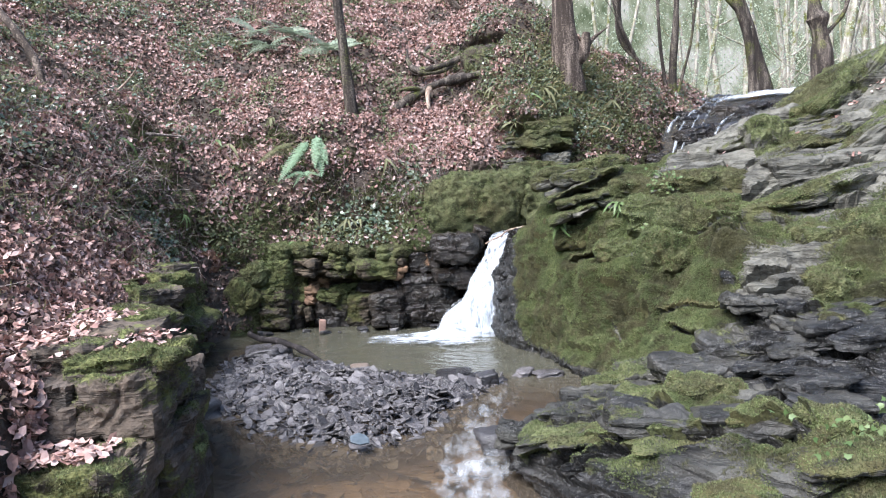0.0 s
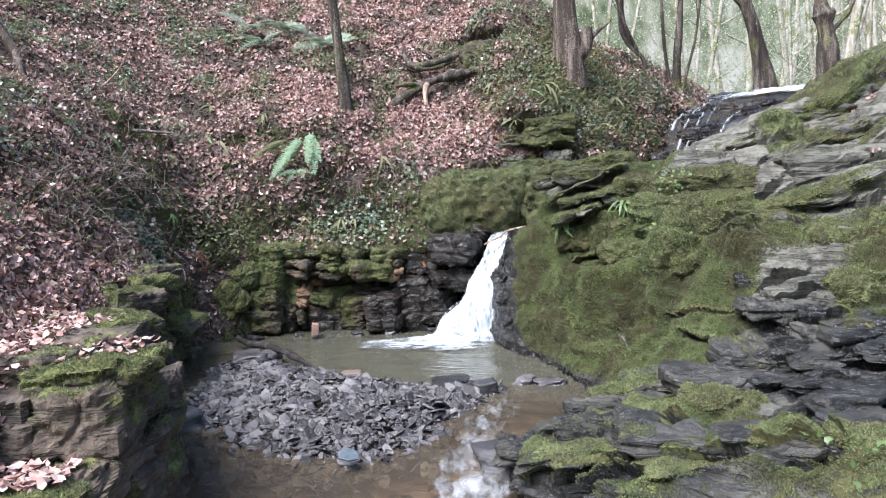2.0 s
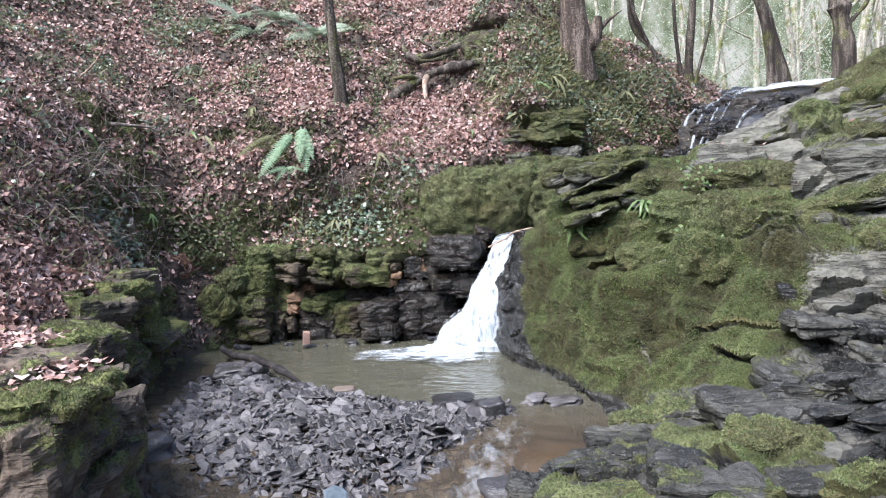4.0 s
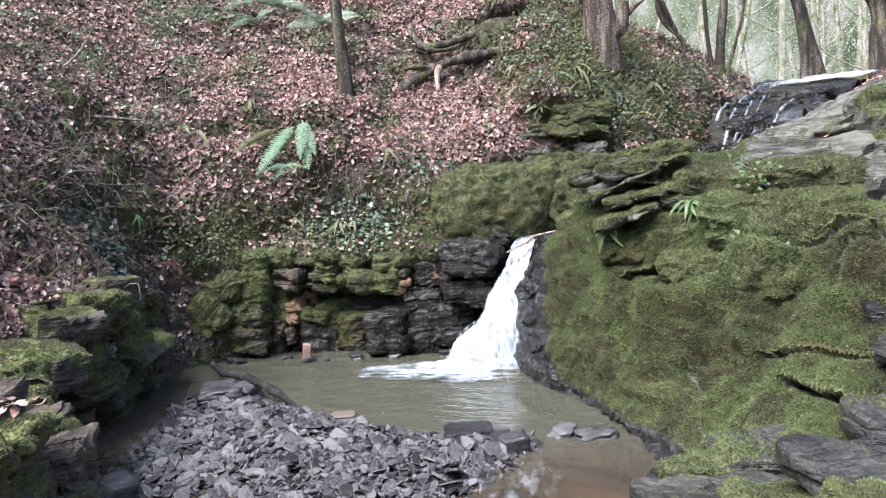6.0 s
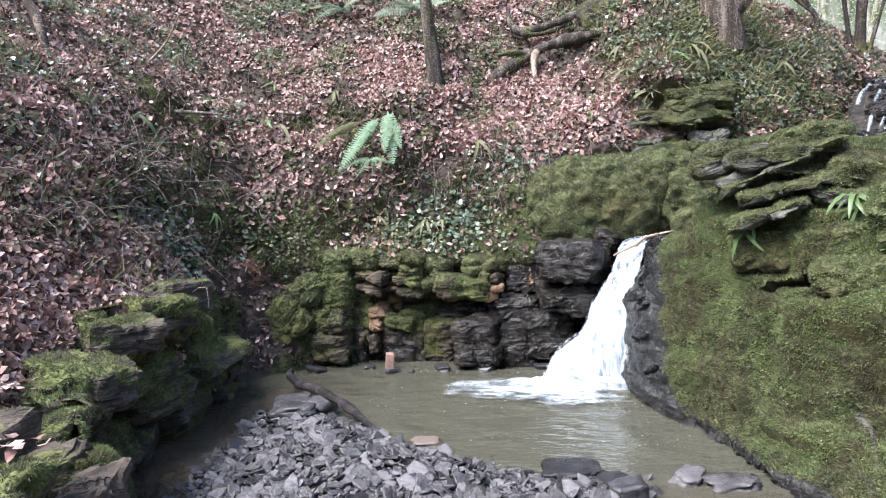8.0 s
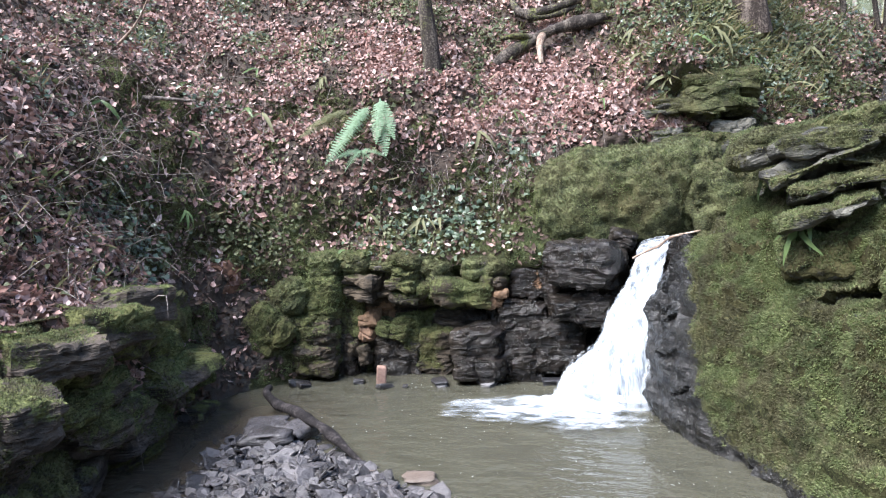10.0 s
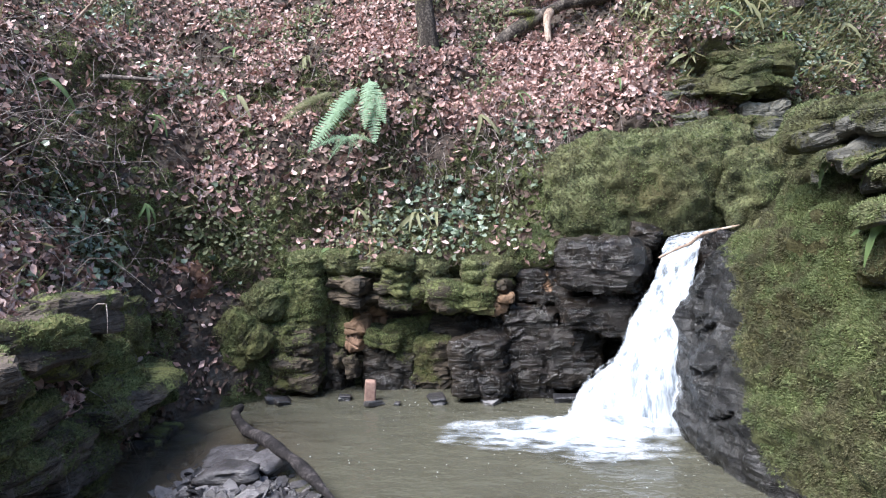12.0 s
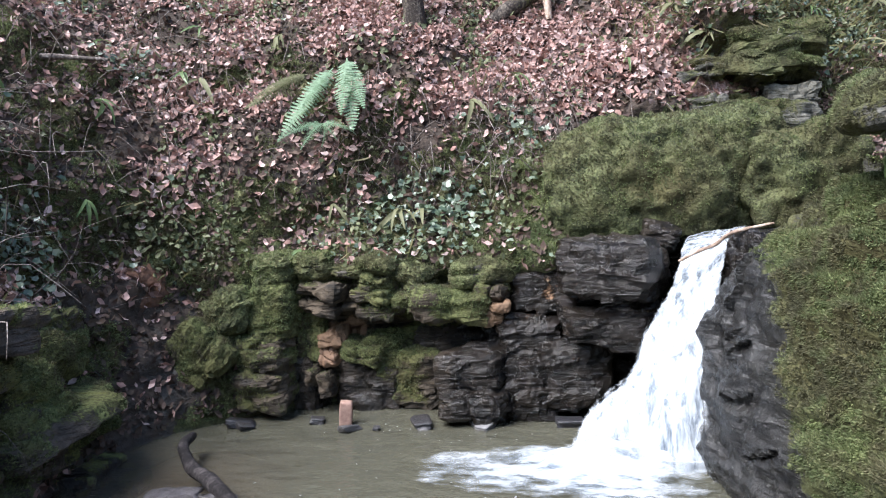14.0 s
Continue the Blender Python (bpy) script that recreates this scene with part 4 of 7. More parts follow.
# white water below the gravel
gx, gy = np.meshgrid(np.linspace(-0.35, 0.75, 50), np.linspace(2.2, 5.2, 110), indexing="ij")
g = np.stack([gx, gy, 0 * gx], axis=-1)
g[..., 2] = -0.165 * np.clip((5.0 - gy) / 1.6, 0, 1) ** 1.5 + 0.03 + 0.03 * rough(g, 0.14, 66, 3) * np.exp(-((gx - 0.15) / 0.35) ** 2)
mid_x = np.interp(gy, [2.2, 3.4, 4.0, 4.6, 5.2], [0.28, 0.12, 0.16, 0.25, 0.5])
rapid = thing("rapids", "small white rapids running past the rock", "water", kind="structure")
part("white_water", mesh_of("white_water", g.reshape(-1, 3), grid_faces(50, 110), MAT_RAPID, True, {"foam": 0.44 + 0.62 * np.exp(-((gx - mid_x) / 0.34) ** 2) * np.interp(gy, [2.4, 3.3, 3.75, 4.1, 4.7, 5.1], [0.6, 0.9, 1.0, 0.75, 0.75, 0.5]) + 0.1 * rough(g, 0.2, 67, 2)}), rapid)

# the upper stream and its cascade
UP_L = [(0.5, 8.0, 1.0), (1.25, 8.45, 1.06), (2.4, 9.4, 1.35), (3.15, 10.3, 1.9), (3.7, 11.2, 2.6), (4.6, 12.6, 3.05), (5.4, 13.4, 3.18), (9.0, 20.0, 3.4)]
UP_R = [(0.9, 7.6, 1.0), (1.75, 8.1, 1.06), (2.9, 9.1, 1.35), (3.9, 9.9, 1.9), (4.9, 10.8, 2.6), (6.2, 11.9, 3.05), (7.1, 13.0, 3.18), (11.0, 20.0, 3.4)]
left, right = curve_through(UP_L, 160), curve_through(UP_R, 160)
f = np.linspace(0, 1, 40)[None, :, None]
g = left[:, None] * (1 - f) + right[:, None] * f
steps = bedding(g, 0.16, 91, (0, 0))
g[..., 2] += np.where(g[..., 2] < 2.9, steps, 0) + 0.02 * rough(g, 0.15, 92, 3)
MAT_CLEAR = water_material("cascade_water", (0.1, 0.1, 0.1), 0.75, 0.08, 9.0, 0.02)
upper = sheet("cascade_water", g + np.array([0, 0, 0.02]), MAT_CLEAR)
tagged(upper, "clear water of the upper cascade over dark steps", "water", kind="structure")
rocks = g + np.array([0, 0, -0.04]) + (0.14 * rough(g, 0.35, 93, 4) * (1 - 0.8 * lump(g[..., 0], g[..., 1], 5.8, 12.1, 0.8, 0.5)))[..., None] * np.array([0, 0, 1])
tagged(sheet("cascade_rock", rocks, MAT_WET), "dark wet stepped rock under the upper cascade", "rock", kind="structure")
white = np.clip(0.6 + 0.3 * rough(g, 0.5, 95, 2) + 1.0 * lump(g[..., 0], g[..., 1], 5.8, 12.1, 0.8, 0.4), 0, 1.4)
cascade = thing("cascade_foam", "white streams of broken water on the upper cascade", "water", kind="structure")
part("foam", mesh_of("foam", (g + np.array([0, 0, 0.07])).reshape(-1, 3), grid_faces(160, 40), MAT_FROTH, True, {"foam": white}), cascade)
rng = np.random.default_rng(29)
for k in range(7):
    u0, w = float(rng.uniform(0.08, 0.92)), float(rng.uniform(0.012, 0.03)) * (1.6 if k < 2 else 1.0)
    t0 = float(rng.uniform(0.55, 0.66)) if k > 2 else 0.70
    ts = np.linspace(t0, t0 - float(rng.uniform(0.12, 0.26)), 40)
    us = u0 + 0.05 * np.sin(np.linspace(0, 5, 40) + k)
    c = np.stack([[np.interp(t * 159, np.arange(160), left[:, a] * (1 - u) + right[:, a] * u) for a in range(3)] for t, u in zip(ts, us)])
    side = np.array([0.75, -0.6, 0.0])
    f2 = np.linspace(-1, 1, 7)[None, :, None]
    rg = c[:, None] + side * w * f2 + np.array([0, 0, 0.075]) * (1 - 0.35 * f2 ** 2)
    rg[..., 2] += 0.05 * rough(rg, 0.25, 400 + k, 3)
    part("stream", mesh_of("stream", rg.reshape(-1, 3), grid_faces(40, 7), MAT_RAPID, True, {"foam": np.broadcast_to(1.2 - 0.35 * f2[..., 0] ** 2, (40, 7))}), cascade)

# ---- broken rock: faces, ledges, shale ----
def rock_arrays(seed, square=3.0, n=15, lay=0.05, lumps=0.10):
    """A worn boxy rock in a unit cube: bedded, chipped, uneven."""
    rng = np.random.default_rng(seed)
    a, e = np.meshgrid(np.linspace(0, 2 * np.pi, 2 * n + 1), np.linspace(-np.pi / 2, np.pi / 2, n), indexing="ij")
    a, e = a + 0.3 * np.sin(4 * a) / 4, e
    v = np.stack([np.cos(a) * np.cos(e), np.sin(a) * np.cos(e), np.sin(e)], -1)
    q = 2 + 2 * square
    v = 0.5 * v / (np.abs(v) ** q).sum(-1, keepdims=True) ** (1 / q)
    shift = rng.uniform(-50, 50, 3)
    p = v + shift
    skew = rng.normal(0, 0.12, 2)
    out = lumps * rough(p, 0.55, seed, 3) + lay * bumps(np.stack([0.6 * p[..., 0], 0.6 * p[..., 1], 9 * p[..., 2]], -1), 1.0, seed + 1) + 0.03 * bumps(p, 0.1, seed + 2)
    side = v * np.array([1, 1, 0.35])
    g = v + side * out[..., None] * 1.9
    g[..., 0] += skew[0] * g[..., 2]
    g[..., 1] += skew[1] * g[..., 2]
    cut = np.floor(rng.uniform(0, 3))
    if cut < 2:
        d = rng.normal(0, 1, 3) * np.array([1, 1, 0.4])
        d /= np.linalg.norm(d)
        lim = rng.uniform(0.32, 0.45)
        over = np.clip(g @ d - lim, 0, None)
        g = g - over[..., None] * d * 0.85
    return g.reshape(-1, 3), grid_faces(2 * n + 1, n)


def block_mesh(name, mat, seed, square=3.0, lay=0.05, lumps=0.10, n=15):
    return mesh_of(name, *rock_arrays(seed, square, n, lay, lumps), mat)


def plate_arrays(seed, sides=7, thick=0.10):
    """A thin broken plate about one unit across, upper edges worn."""
    rng = np.random.default_rng(seed)
    a = np.sort((np.arange(sides) + rng.uniform(-0.35, 0.35, sides)) / sides * 2 * np.pi)
    r = rng.uniform(0.36, 0.56, sides)
    sq = rng.uniform(0.55, 0.95)
    x, y = r * np.cos(a), sq * r * np.sin(a)
    h = thick * rng.uniform(0.7, 1.2)
    low = np.stack([x * 0.95, y * 0.95, np.full(sides, -h / 2)], 1)
    mid = np.stack([x, y, h * (0.2 + rng.uniform(-0.1, 0.1, sides))], 1)
    top = np.stack([x * 0.86, y * 0.86, h * (0.5 + rng.uniform(-0.12, 0.12, sides))], 1)
    v = np.concatenate([low, mid, top, [[0, 0, h * 0.5]]])
    f = []
    for k in range(sides):
        n = (k + 1) % sides
        for base in (0, sides):
            f += [(base + k, base + n, base + sides + n), (base + k, base + sides + n, base + sides + k)]
        f.append((2 * sides + k, 2 * sides + n, 3 * sides))
    return v, np.array(f)


CRAG_GRIDS = []


def crag(parent, mat, x, y, z, sx, sy, sz, turn=0.0, tip=0.0, roll=0.0, moss=0.4, wet=0.2, seed=0, n=30, box=9.0, joints=0.02, name="boulder", calm=1.0):
    """A rough-hewn natural block: flat-sided, split by joints, worn at the edges."""
    a, e = np.meshgrid(np.linspace(0, 2 * np.pi, 2 * n + 1), np.linspace(-np.pi / 2, np.pi / 2, n), indexing="ij")
    a = a - np.sin(4 * a) * 0.17
    e = e * (1 - 0.1 * np.cos(2 * e)) / 1.1
    v = np.stack([np.cos(a) * np.cos(e), np.sin(a) * np.cos(e), np.sin(e)], -1)
    v[:, 0], v[:, -1] = (0, 0, -1), (0, 0, 1)
    v = v / (np.abs(v) ** box).sum(-1, keepdims=True) ** (1 / box)
    m = np.array(pose(0, 0, 0, tip, roll, turn).to_3x3())
    w = (v * np.array([sx, sy, sz]) / 2) @ m.T + np.array([x, y, z])
    k = min(1.0, 0.35 + max(sx, sy))
    q = w + 0.06 * rough(w, 0.3, seed + 4, 2)[..., None]
    cleft = np.minimum(np.abs(bumps(q * np.array([1, 1, 0.35]), 0.21, seed + 5)), np.abs(bumps(q * np.array([0.3, 0.3, 1]), 0.10, seed + 6)))
    out = 0.045 * k * rough(w, 0.30, seed, 3) + 0.016 * rough(w, 0.06, seed + 1, 3) - joints * np.exp(-(cleft / 0.07) ** 2)
    out = out + 0.011 * k * np.sign(bumps(q * np.array([0.4, 0.4, 1.6]), 0.12, seed + 8))
    w = w + (v @ m.T) * (calm * out)[..., None]
    nz = normals_of(w)[..., 2]
    nz = np.where(v[..., 2] * nz < 0, -nz, nz)
    fm = np.clip(moss + 0.55 * rough(w, 0.3, 911, 3) + 0.3 * nz, 0, 1)
    me = mesh_of(name, w.reshape(-1, 3), grid_faces(2 * n + 1, n), mat, False, {"moss": fm, "soil": np.clip(0.25 * rough(w, 0.2, 913, 2), 0, 1), "wet": np.clip(wet + 0.35 * rough(w, 0.3, 912, 2), 0, 1)})
    CRAG_GRIDS.append((w, np.clip(fm * 1.7 - 0.55, 0, 1) * (v[..., 2] > -0.5)))
    return part(name, me, parent)


def snap(grid, p):
    """The nearest place of a sheet to p, and its normal, turned upward."""
    d = np.linalg.norm(grid - np.asarray(p), axis=-1)
    i, j = np.unravel_index(d.argmin(), d.shape)
    i, j = min(max(i, 2), grid.shape[0] - 3), min(max(j, 2), grid.shape[1] - 3)
    w = grid[i - 2:i + 3, j - 2:j + 3]
    n = np.cross(w[-1, 2] - w[0, 2], w[2, -1] - w[2, 0])
    n = n / max(np.linalg.norm(n), 1e-9)
    return grid[i, j], (n if n[2] > 0 or abs(n[2]) < 0.15 else -n)


BLOCKS = {mat.name: [block_mesh("stone", mat, 300 + k, 5.0, 0.05, 0.07) for k in range(9)] for mat in (MAT_WET, MAT_SLAB)}


def stone(parent, mat, x, y, z, sx, sy, sz, turn=0.0, tip=0.0, roll=0.0, name="stone"):
    me = BLOCKS[mat.name][int(RNG.integers(9))]
    m = pose(x, y, z, tip, roll, turn) @ Matrix.Diagonal((sx, sy, sz, 1))
    return part(name, me, parent, "", m)


# back face: beds of broken rock along the foot of the bank
face = thing("rock_face", "low face of broken bedded rock, mossy above and wet below", "rock face", kind="structure")
FOOT = curve_through([(-2.48, 7.78), (-2.25, 7.86), (-1.90, 7.95), (-1.20, 8.00), (-0.50, 8.02), (0.10, 8.02), (0.48, 7.86)], 160)
FOOT_S = np.concatenate([[0], np.cumsum(np.linalg.norm(np.diff(FOOT, axis=0), axis=1))])


def foot_at(s):
    x, y = np.interp(s, FOOT_S, FOOT[:, 0]), np.interp(s, FOOT_S, FOOT[:, 1])
    x2, y2 = np.interp(s + 0.1, FOOT_S, FOOT[:, 0]), np.interp(s + 0.1, FOOT_S, FOOT[:, 1])
    return x, y, math.degrees(math.atan2(y2 - y, x2 - x))


def face_jut(x, z):
    """How far the beds stand out from the foot line."""
    j = -0.10
    if -1.75 < x < -0.62:
        j -= 0.18 if z < 0.62 else 0.04
    if x <= -1.75:
        j -= 0.12
    if x > -0.62:
        j -= 0.06
    return j


def bedded_wall(name, label, plan, height, set_back, jut_of, beds, widths, mat, seed, moss_of, soil_of, wet_of, nu=560, nz=170, throw=0.06):
    """A wall of broken beds along a plan line: every block stands out or back by its own measure, with cracks between."""
    rng = np.random.default_rng(seed)
    line = curve_through(plan, nu)
    s_at = np.concatenate([[0], np.cumsum(np.linalg.norm(np.diff(line, axis=0), axis=1))])
    t = np.gradient(line, axis=0)
    t /= np.linalg.norm(t, axis=1, keepdims=True)
    zs = np.linspace(-0.2, 1.0, nz)
    S, Z = np.meshgrid(s_at, zs, indexing="ij")
    Z = Z * np.broadcast_to(np.array([height(x, y) for x, y in line])[:, None], Z.shape)
    w3 = np.stack([S, 0 * S, Z], -1)
    level = Z + 0.05 * rough(w3 * np.array([1, 1, 0.3]), 0.9, seed, 3) - 0.02 * S
    edges = [-0.5]
    while len(edges) < 41:
        thick = beds(edges[-1]) if callable(beds) else beds
        edges.append(edges[-1] + rng.choice(thick))
    edges = np.array(edges)
    k = np.clip(np.searchsorted(edges, level) - 1, 0, 39)
    d_bed = np.minimum(level - edges[k], edges[k + 1] - level)
    jut, d_joint, top = np.zeros(S.shape), np.full(S.shape, 1.0), (level - edges[k]) / (edges[k + 1] - edges[k])
    along = S + 0.03 * rough(w3, 0.25, seed + 3, 2)
    for bed in range(40):
        here = k == bed
        if not here.any():
            continue
        cuts = np.cumsum(np.concatenate([[-0.5 - rng.random() * 0.3], rng.choice(widths(edges[bed]) if callable(widths) else widths, 80)]))
        push, lean, tip = rng.normal(0, throw, 80) + rng.normal(0, throw * 0.5), rng.normal(0, 0.12, 80), rng.normal(0.0, 0.15, 80)
        m = np.clip(np.searchsorted(cuts, along[here]) - 1, 0, 79)
        jut[here] = push[m] + lean[m] * (along[here] - 0.5 * (cuts[m] + cuts[m + 1])) + tip[m] * (top[here] - 0.5) * 0.2
        d_joint[here] = np.minimum(along[here] - cuts[m], cuts[m + 1] - along[here])
    crack = np.exp(-(d_bed / 0.010) ** 2) + 0.8 * np.exp(-(d_joint / 0.009) ** 2)
    x2 = np.broadcast_to(line[:, :1], S.shape)
    jut = jut + np.vectorize(jut_of)(x2, Z) - 0.045 * np.clip(crack, 0, 1.2) + 0.02 * rough(w3, 0.12, seed + 5, 3) + 0.006 * rough(w3, 0.03, seed + 6, 2)
    g = np.empty(S.shape + (3,))
    g[..., 0] = line[:, :1] + t[:, 1:] * (jut - set_back * np.clip(Z, 0, 2))
    g[..., 1] = line[:, 1:] - t[:, :1] * (jut - set_back * np.clip(Z, 0, 2))
    g[..., 2] = Z
    big = rough(w3, 0.5, seed + 7, 3)
    ob = sheet(name, g, mat, True, {"moss": moss_of(g, top, big), "soil": soil_of(g, big), "wet": wet_of(g, big)})
    return tagged(ob, label, "rock face", kind="structure"), g


cliff, cliff_g = bedded_wall(
    "cliff_face", "low cliff of broken bedded rock, mossy above and wet below", FOOT[::8].tolist() + [FOOT[-1].tolist()], lambda x, y: 0.95 + 0.08 * math.sin(5.3 * x) + 0.05 * math.sin(12.7 * x + 1) - 0.5 * min(max((-2.05 - x) / 0.2, 0), 1), 0.06, face_jut, lambda z: [0.14, 0.2, 0.28] if z < 0.36 else [0.035, 0.05, 0.08, 0.13], lambda z: [0.08, 0.11, 0.16, 0.24, 0.4] if z < 0.36 else [0.2, 0.3, 0.45, 0.65], MAT_CLIFF, 71,
    lambda g, top, big: np.clip(0.36 + 0.55 * big + 0.35 * (top - 0.5) + 0.45 * (g[..., 2] - 0.5) - 1.1 * np.clip(g[..., 0] + 0.75, 0, 0.5) * 2 + 0.2 * lump(g[..., 0], g[..., 2], -1.85, 0.5, 0.22, 0.4) - 0.5 * (g[..., 2] < 0.08) - 0.9 * lump(g[..., 0], g[..., 2], -1.5, 0.42, 0.17, 0.16), 0, 1),
    lambda g, big: np.clip(1.5 * lump(g[..., 0], g[..., 2], -1.5, 0.42, 0.2, 0.16) + 0.9 * lump(g[..., 0], g[..., 2], -0.52, 0.56, 0.10, 0.08) + 0.9 * lump(g[..., 0], g[..., 2], -2.15, 0.25, 0.12, 0.16) + 0.5 * lump(g[..., 0], g[..., 2], 0.05, 0.18, 0.2, 0.12) + 0.25 * big - 0.15, 0, 1),
    lambda g, big: np.clip((g[..., 0] + 0.75) * 3 + 0.6 * (0.25 - g[..., 2]) * 3 + 0.5 * big, 0, 1))
# blocks that stand out of the cliff, bed by bed
PILLAR_BLOCKS = [(-1.97, 8.01, 0.48, 0.29, 0.30, 0.08, 2, 'F', 0.3), (-1.96, 7.99, 0.36, 0.26, 0.30, 0.16, -3, 'F', 0.45), (-1.97, 7.99, 0.18, 0.30, 0.34, 0.22, 2, 'F', 0.1), (-1.91, 8.08, 0.66, 0.24, 0.30, 0.33, 6, 'F', 0.75), (-2.35, 7.85, 0.39, 0.40, 0.26, 0.31, -42, 'F', 0.55), (-2.31, 8.08, 0.24, 0.12, 0.16, 0.20, -22, 'O', -0.6), (-2.43, 7.96, 0.08, 0.49, 0.20, 0.16, 3, 'W', -0.5)]
OCHRE_BLOCKS = [(-1.73, 8.25, 0.47, 0.21, 0.30, 0.31, -4, 'F', 0.45), (-1.58, 8.18, 0.46, 0.13, 0.25, 0.09, 3, 'O', -0.4), (-1.59, 8.19, 0.35, 0.11, 0.25, 0.11, -4, 'O', -0.1), (-1.74, 8.19, 0.14, 0.15, 0.25, 0.37, 2, 'W', -0.2), (-1.69, 8.07, 0.22, 0.06, 0.14, 0.13, 4, 'F', -0.2), (-1.60, 8.07, 0.18, 0.07, 0.14, 0.14, -5, 'F', -0.2), (-1.34, 8.23, 0.12, 0.37, 0.30, 0.32, 2, 'W', -0.1)]
OVERHANG_BLOCKS = [(-1.58, 8.15, 0.78, 0.29, 0.40, 0.09, 5, 'F', -0.1), (-1.59, 8.18, 0.69, 0.23, 0.40, 0.08, 4, 'F', -0.2), (-1.22, 8.12, 0.84, 0.19, 0.40, 0.08, -2, 'F', 0.5), (-1.24, 8.10, 0.75, 0.22, 0.40, 0.07, 3, 'F', 0.3), (-1.23, 8.14, 0.66, 0.23, 0.40, 0.06, 2, 'F', -0.1), (-1.02, 8.16, 0.72, 0.24, 0.40, 0.10, -4, 'F', 0.2), (-0.78, 8.09, 0.66, 0.41, 0.45, 0.18, 5, 'F', 0.35), (-0.50, 8.12, 0.75, 0.17, 0.40, 0.09, 3, 'F', 0.1), (-0.50, 8.08, 0.68, 0.13, 0.35, 0.06, 4, 'O', -0.5)]
MIDDLE_BLOCKS = [(-0.50, 8.09, 0.60, 0.13, 0.30, 0.09, -3, 'O', -0.6), (-1.37, 8.17, 0.35, 0.25, 0.30, 0.12, 4, 'F', 0.4), (-1.25, 8.25, 0.31, 0.24, 0.30, 0.29, -3, 'F', 0.5), (-1.02, 8.21, 0.19, 0.26, 0.30, 0.33, 3, 'F', 0.2), (-0.80, 8.27, 0.44, 0.44, 0.30, 0.20, 3, 'W', -0.2), (-0.64, 7.87, 0.12, 0.39, 0.30, 0.23, 2, 'W', -0.6), (-0.65, 7.95, 0.30, 0.34, 0.30, 0.21, -3, 'W', -0.2), (-0.52, 8.15, 0.43, 0.17, 0.30, 0.21, 0, 'W', -0.4)]
WET_BLOCKS = [(0.85, 7.52, 0.86, 0.28, 0.42, 0.42, 8, 'W', -0.5), (0.80, 7.38, 0.58, 0.22, 0.34, 0.36, -6, 'W', -0.6), (0.16, 7.87, 0.90, 0.48, 0.50, 0.30, 6, 'W', -0.5), (0.14, 7.93, 0.61, 0.49, 0.50, 0.24, -3, 'W', -0.7), (-0.23, 8.18, 0.74, 0.35, 0.40, 0.27, -4, 'W', -0.6), (-0.29, 8.14, 0.46, 0.38, 0.40, 0.31, 3, 'W', -0.7), (-0.05, 8.05, 0.27, 0.38, 0.35, 0.36, -2, 'W', -0.8), (-0.32, 8.04, 0.15, 0.29, 0.35, 0.35, 0, 'W', -0.8), (0.46, 8.00, 1.06, 0.19, 0.40, 0.14, 10, 'W', -0.3)]
ROCK_KINDS = {"F": (MAT_CLIFF, 0.25), "W": (MAT_CLIFF, 1.0), "O": (MAT_OCHRE, 0.1)}
for k, (x, y, z, sx, sy, sz, roll, kind, moss) in enumerate(PILLAR_BLOCKS + OCHRE_BLOCKS + OVERHANG_BLOCKS + MIDDLE_BLOCKS + WET_BLOCKS):
    mat, wet = ROCK_KINDS[kind]
    crag(face, mat, x, y, z, 1.12 * sx, sy, 1.12 * sz, float(RNG.normal(0, 9)), float(RNG.normal(0, 5)), roll + float(RNG.normal(0, 3)), moss + (0.22 if kind == "F" else 0.0), wet, 8000 + 37 * k, 34, 5.5, 0.016, name="stone", calm=0.9)
# mossy turf that hangs over the cliff's edge
DRAPE_BLOCKS = [(-1.68, 8.18, 0.93, 0.27, 0.40, 0.18, -5), (-1.42, 8.16, 0.90, 0.30, 0.40, 0.13, 4), (-1.89, 8.12, 0.90, 0.27, 0.35, 0.20, -8), (-1.21, 8.12, 0.93, 0.28, 0.40, 0.12, 3), (-1.01, 8.16, 0.84, 0.24, 0.40, 0.16, 6), (-0.58, 8.15, 0.87, 0.42, 0.42, 0.19, -4), (-2.20, 8.00, 0.65, 0.40, 0.30, 0.28, -30), (-0.24, 8.20, 0.94, 0.36, 0.40, 0.12, -10)]
for k, (x, y, z, sx, sy, sz, roll) in enumerate(DRAPE_BLOCKS):
    crag(face, MAT_BANK, x, y, z, sx, sy, sz, float(RNG.normal(0, 6)), 0, roll, 0.95, 0.0, 8600 + 29 * k, 30, 3.0, 0.02, name="turf")
# fallen pieces and silt at the water's edge
for k in range(9):
    s = float(RNG.uniform(0.3, FOOT_S[-1] - 0.3))
    x, y, turn = foot_at(s)
    d = float(RNG.uniform(0.10, 0.30))
    q = float(RNG.uniform(0.03, 0.12))
    stone(face, MAT_WET if RNG.random() < 0.93 else MAT_SLAB, x + math.sin(radians(turn)) * d, y - math.cos(radians(turn)) * d, 0.01, q * 1.5, q, q * 0.5, float(RNG.uniform(0, 180)), float(RNG.normal(0, 8)), float(RNG.normal(0, 8)), "rubble")

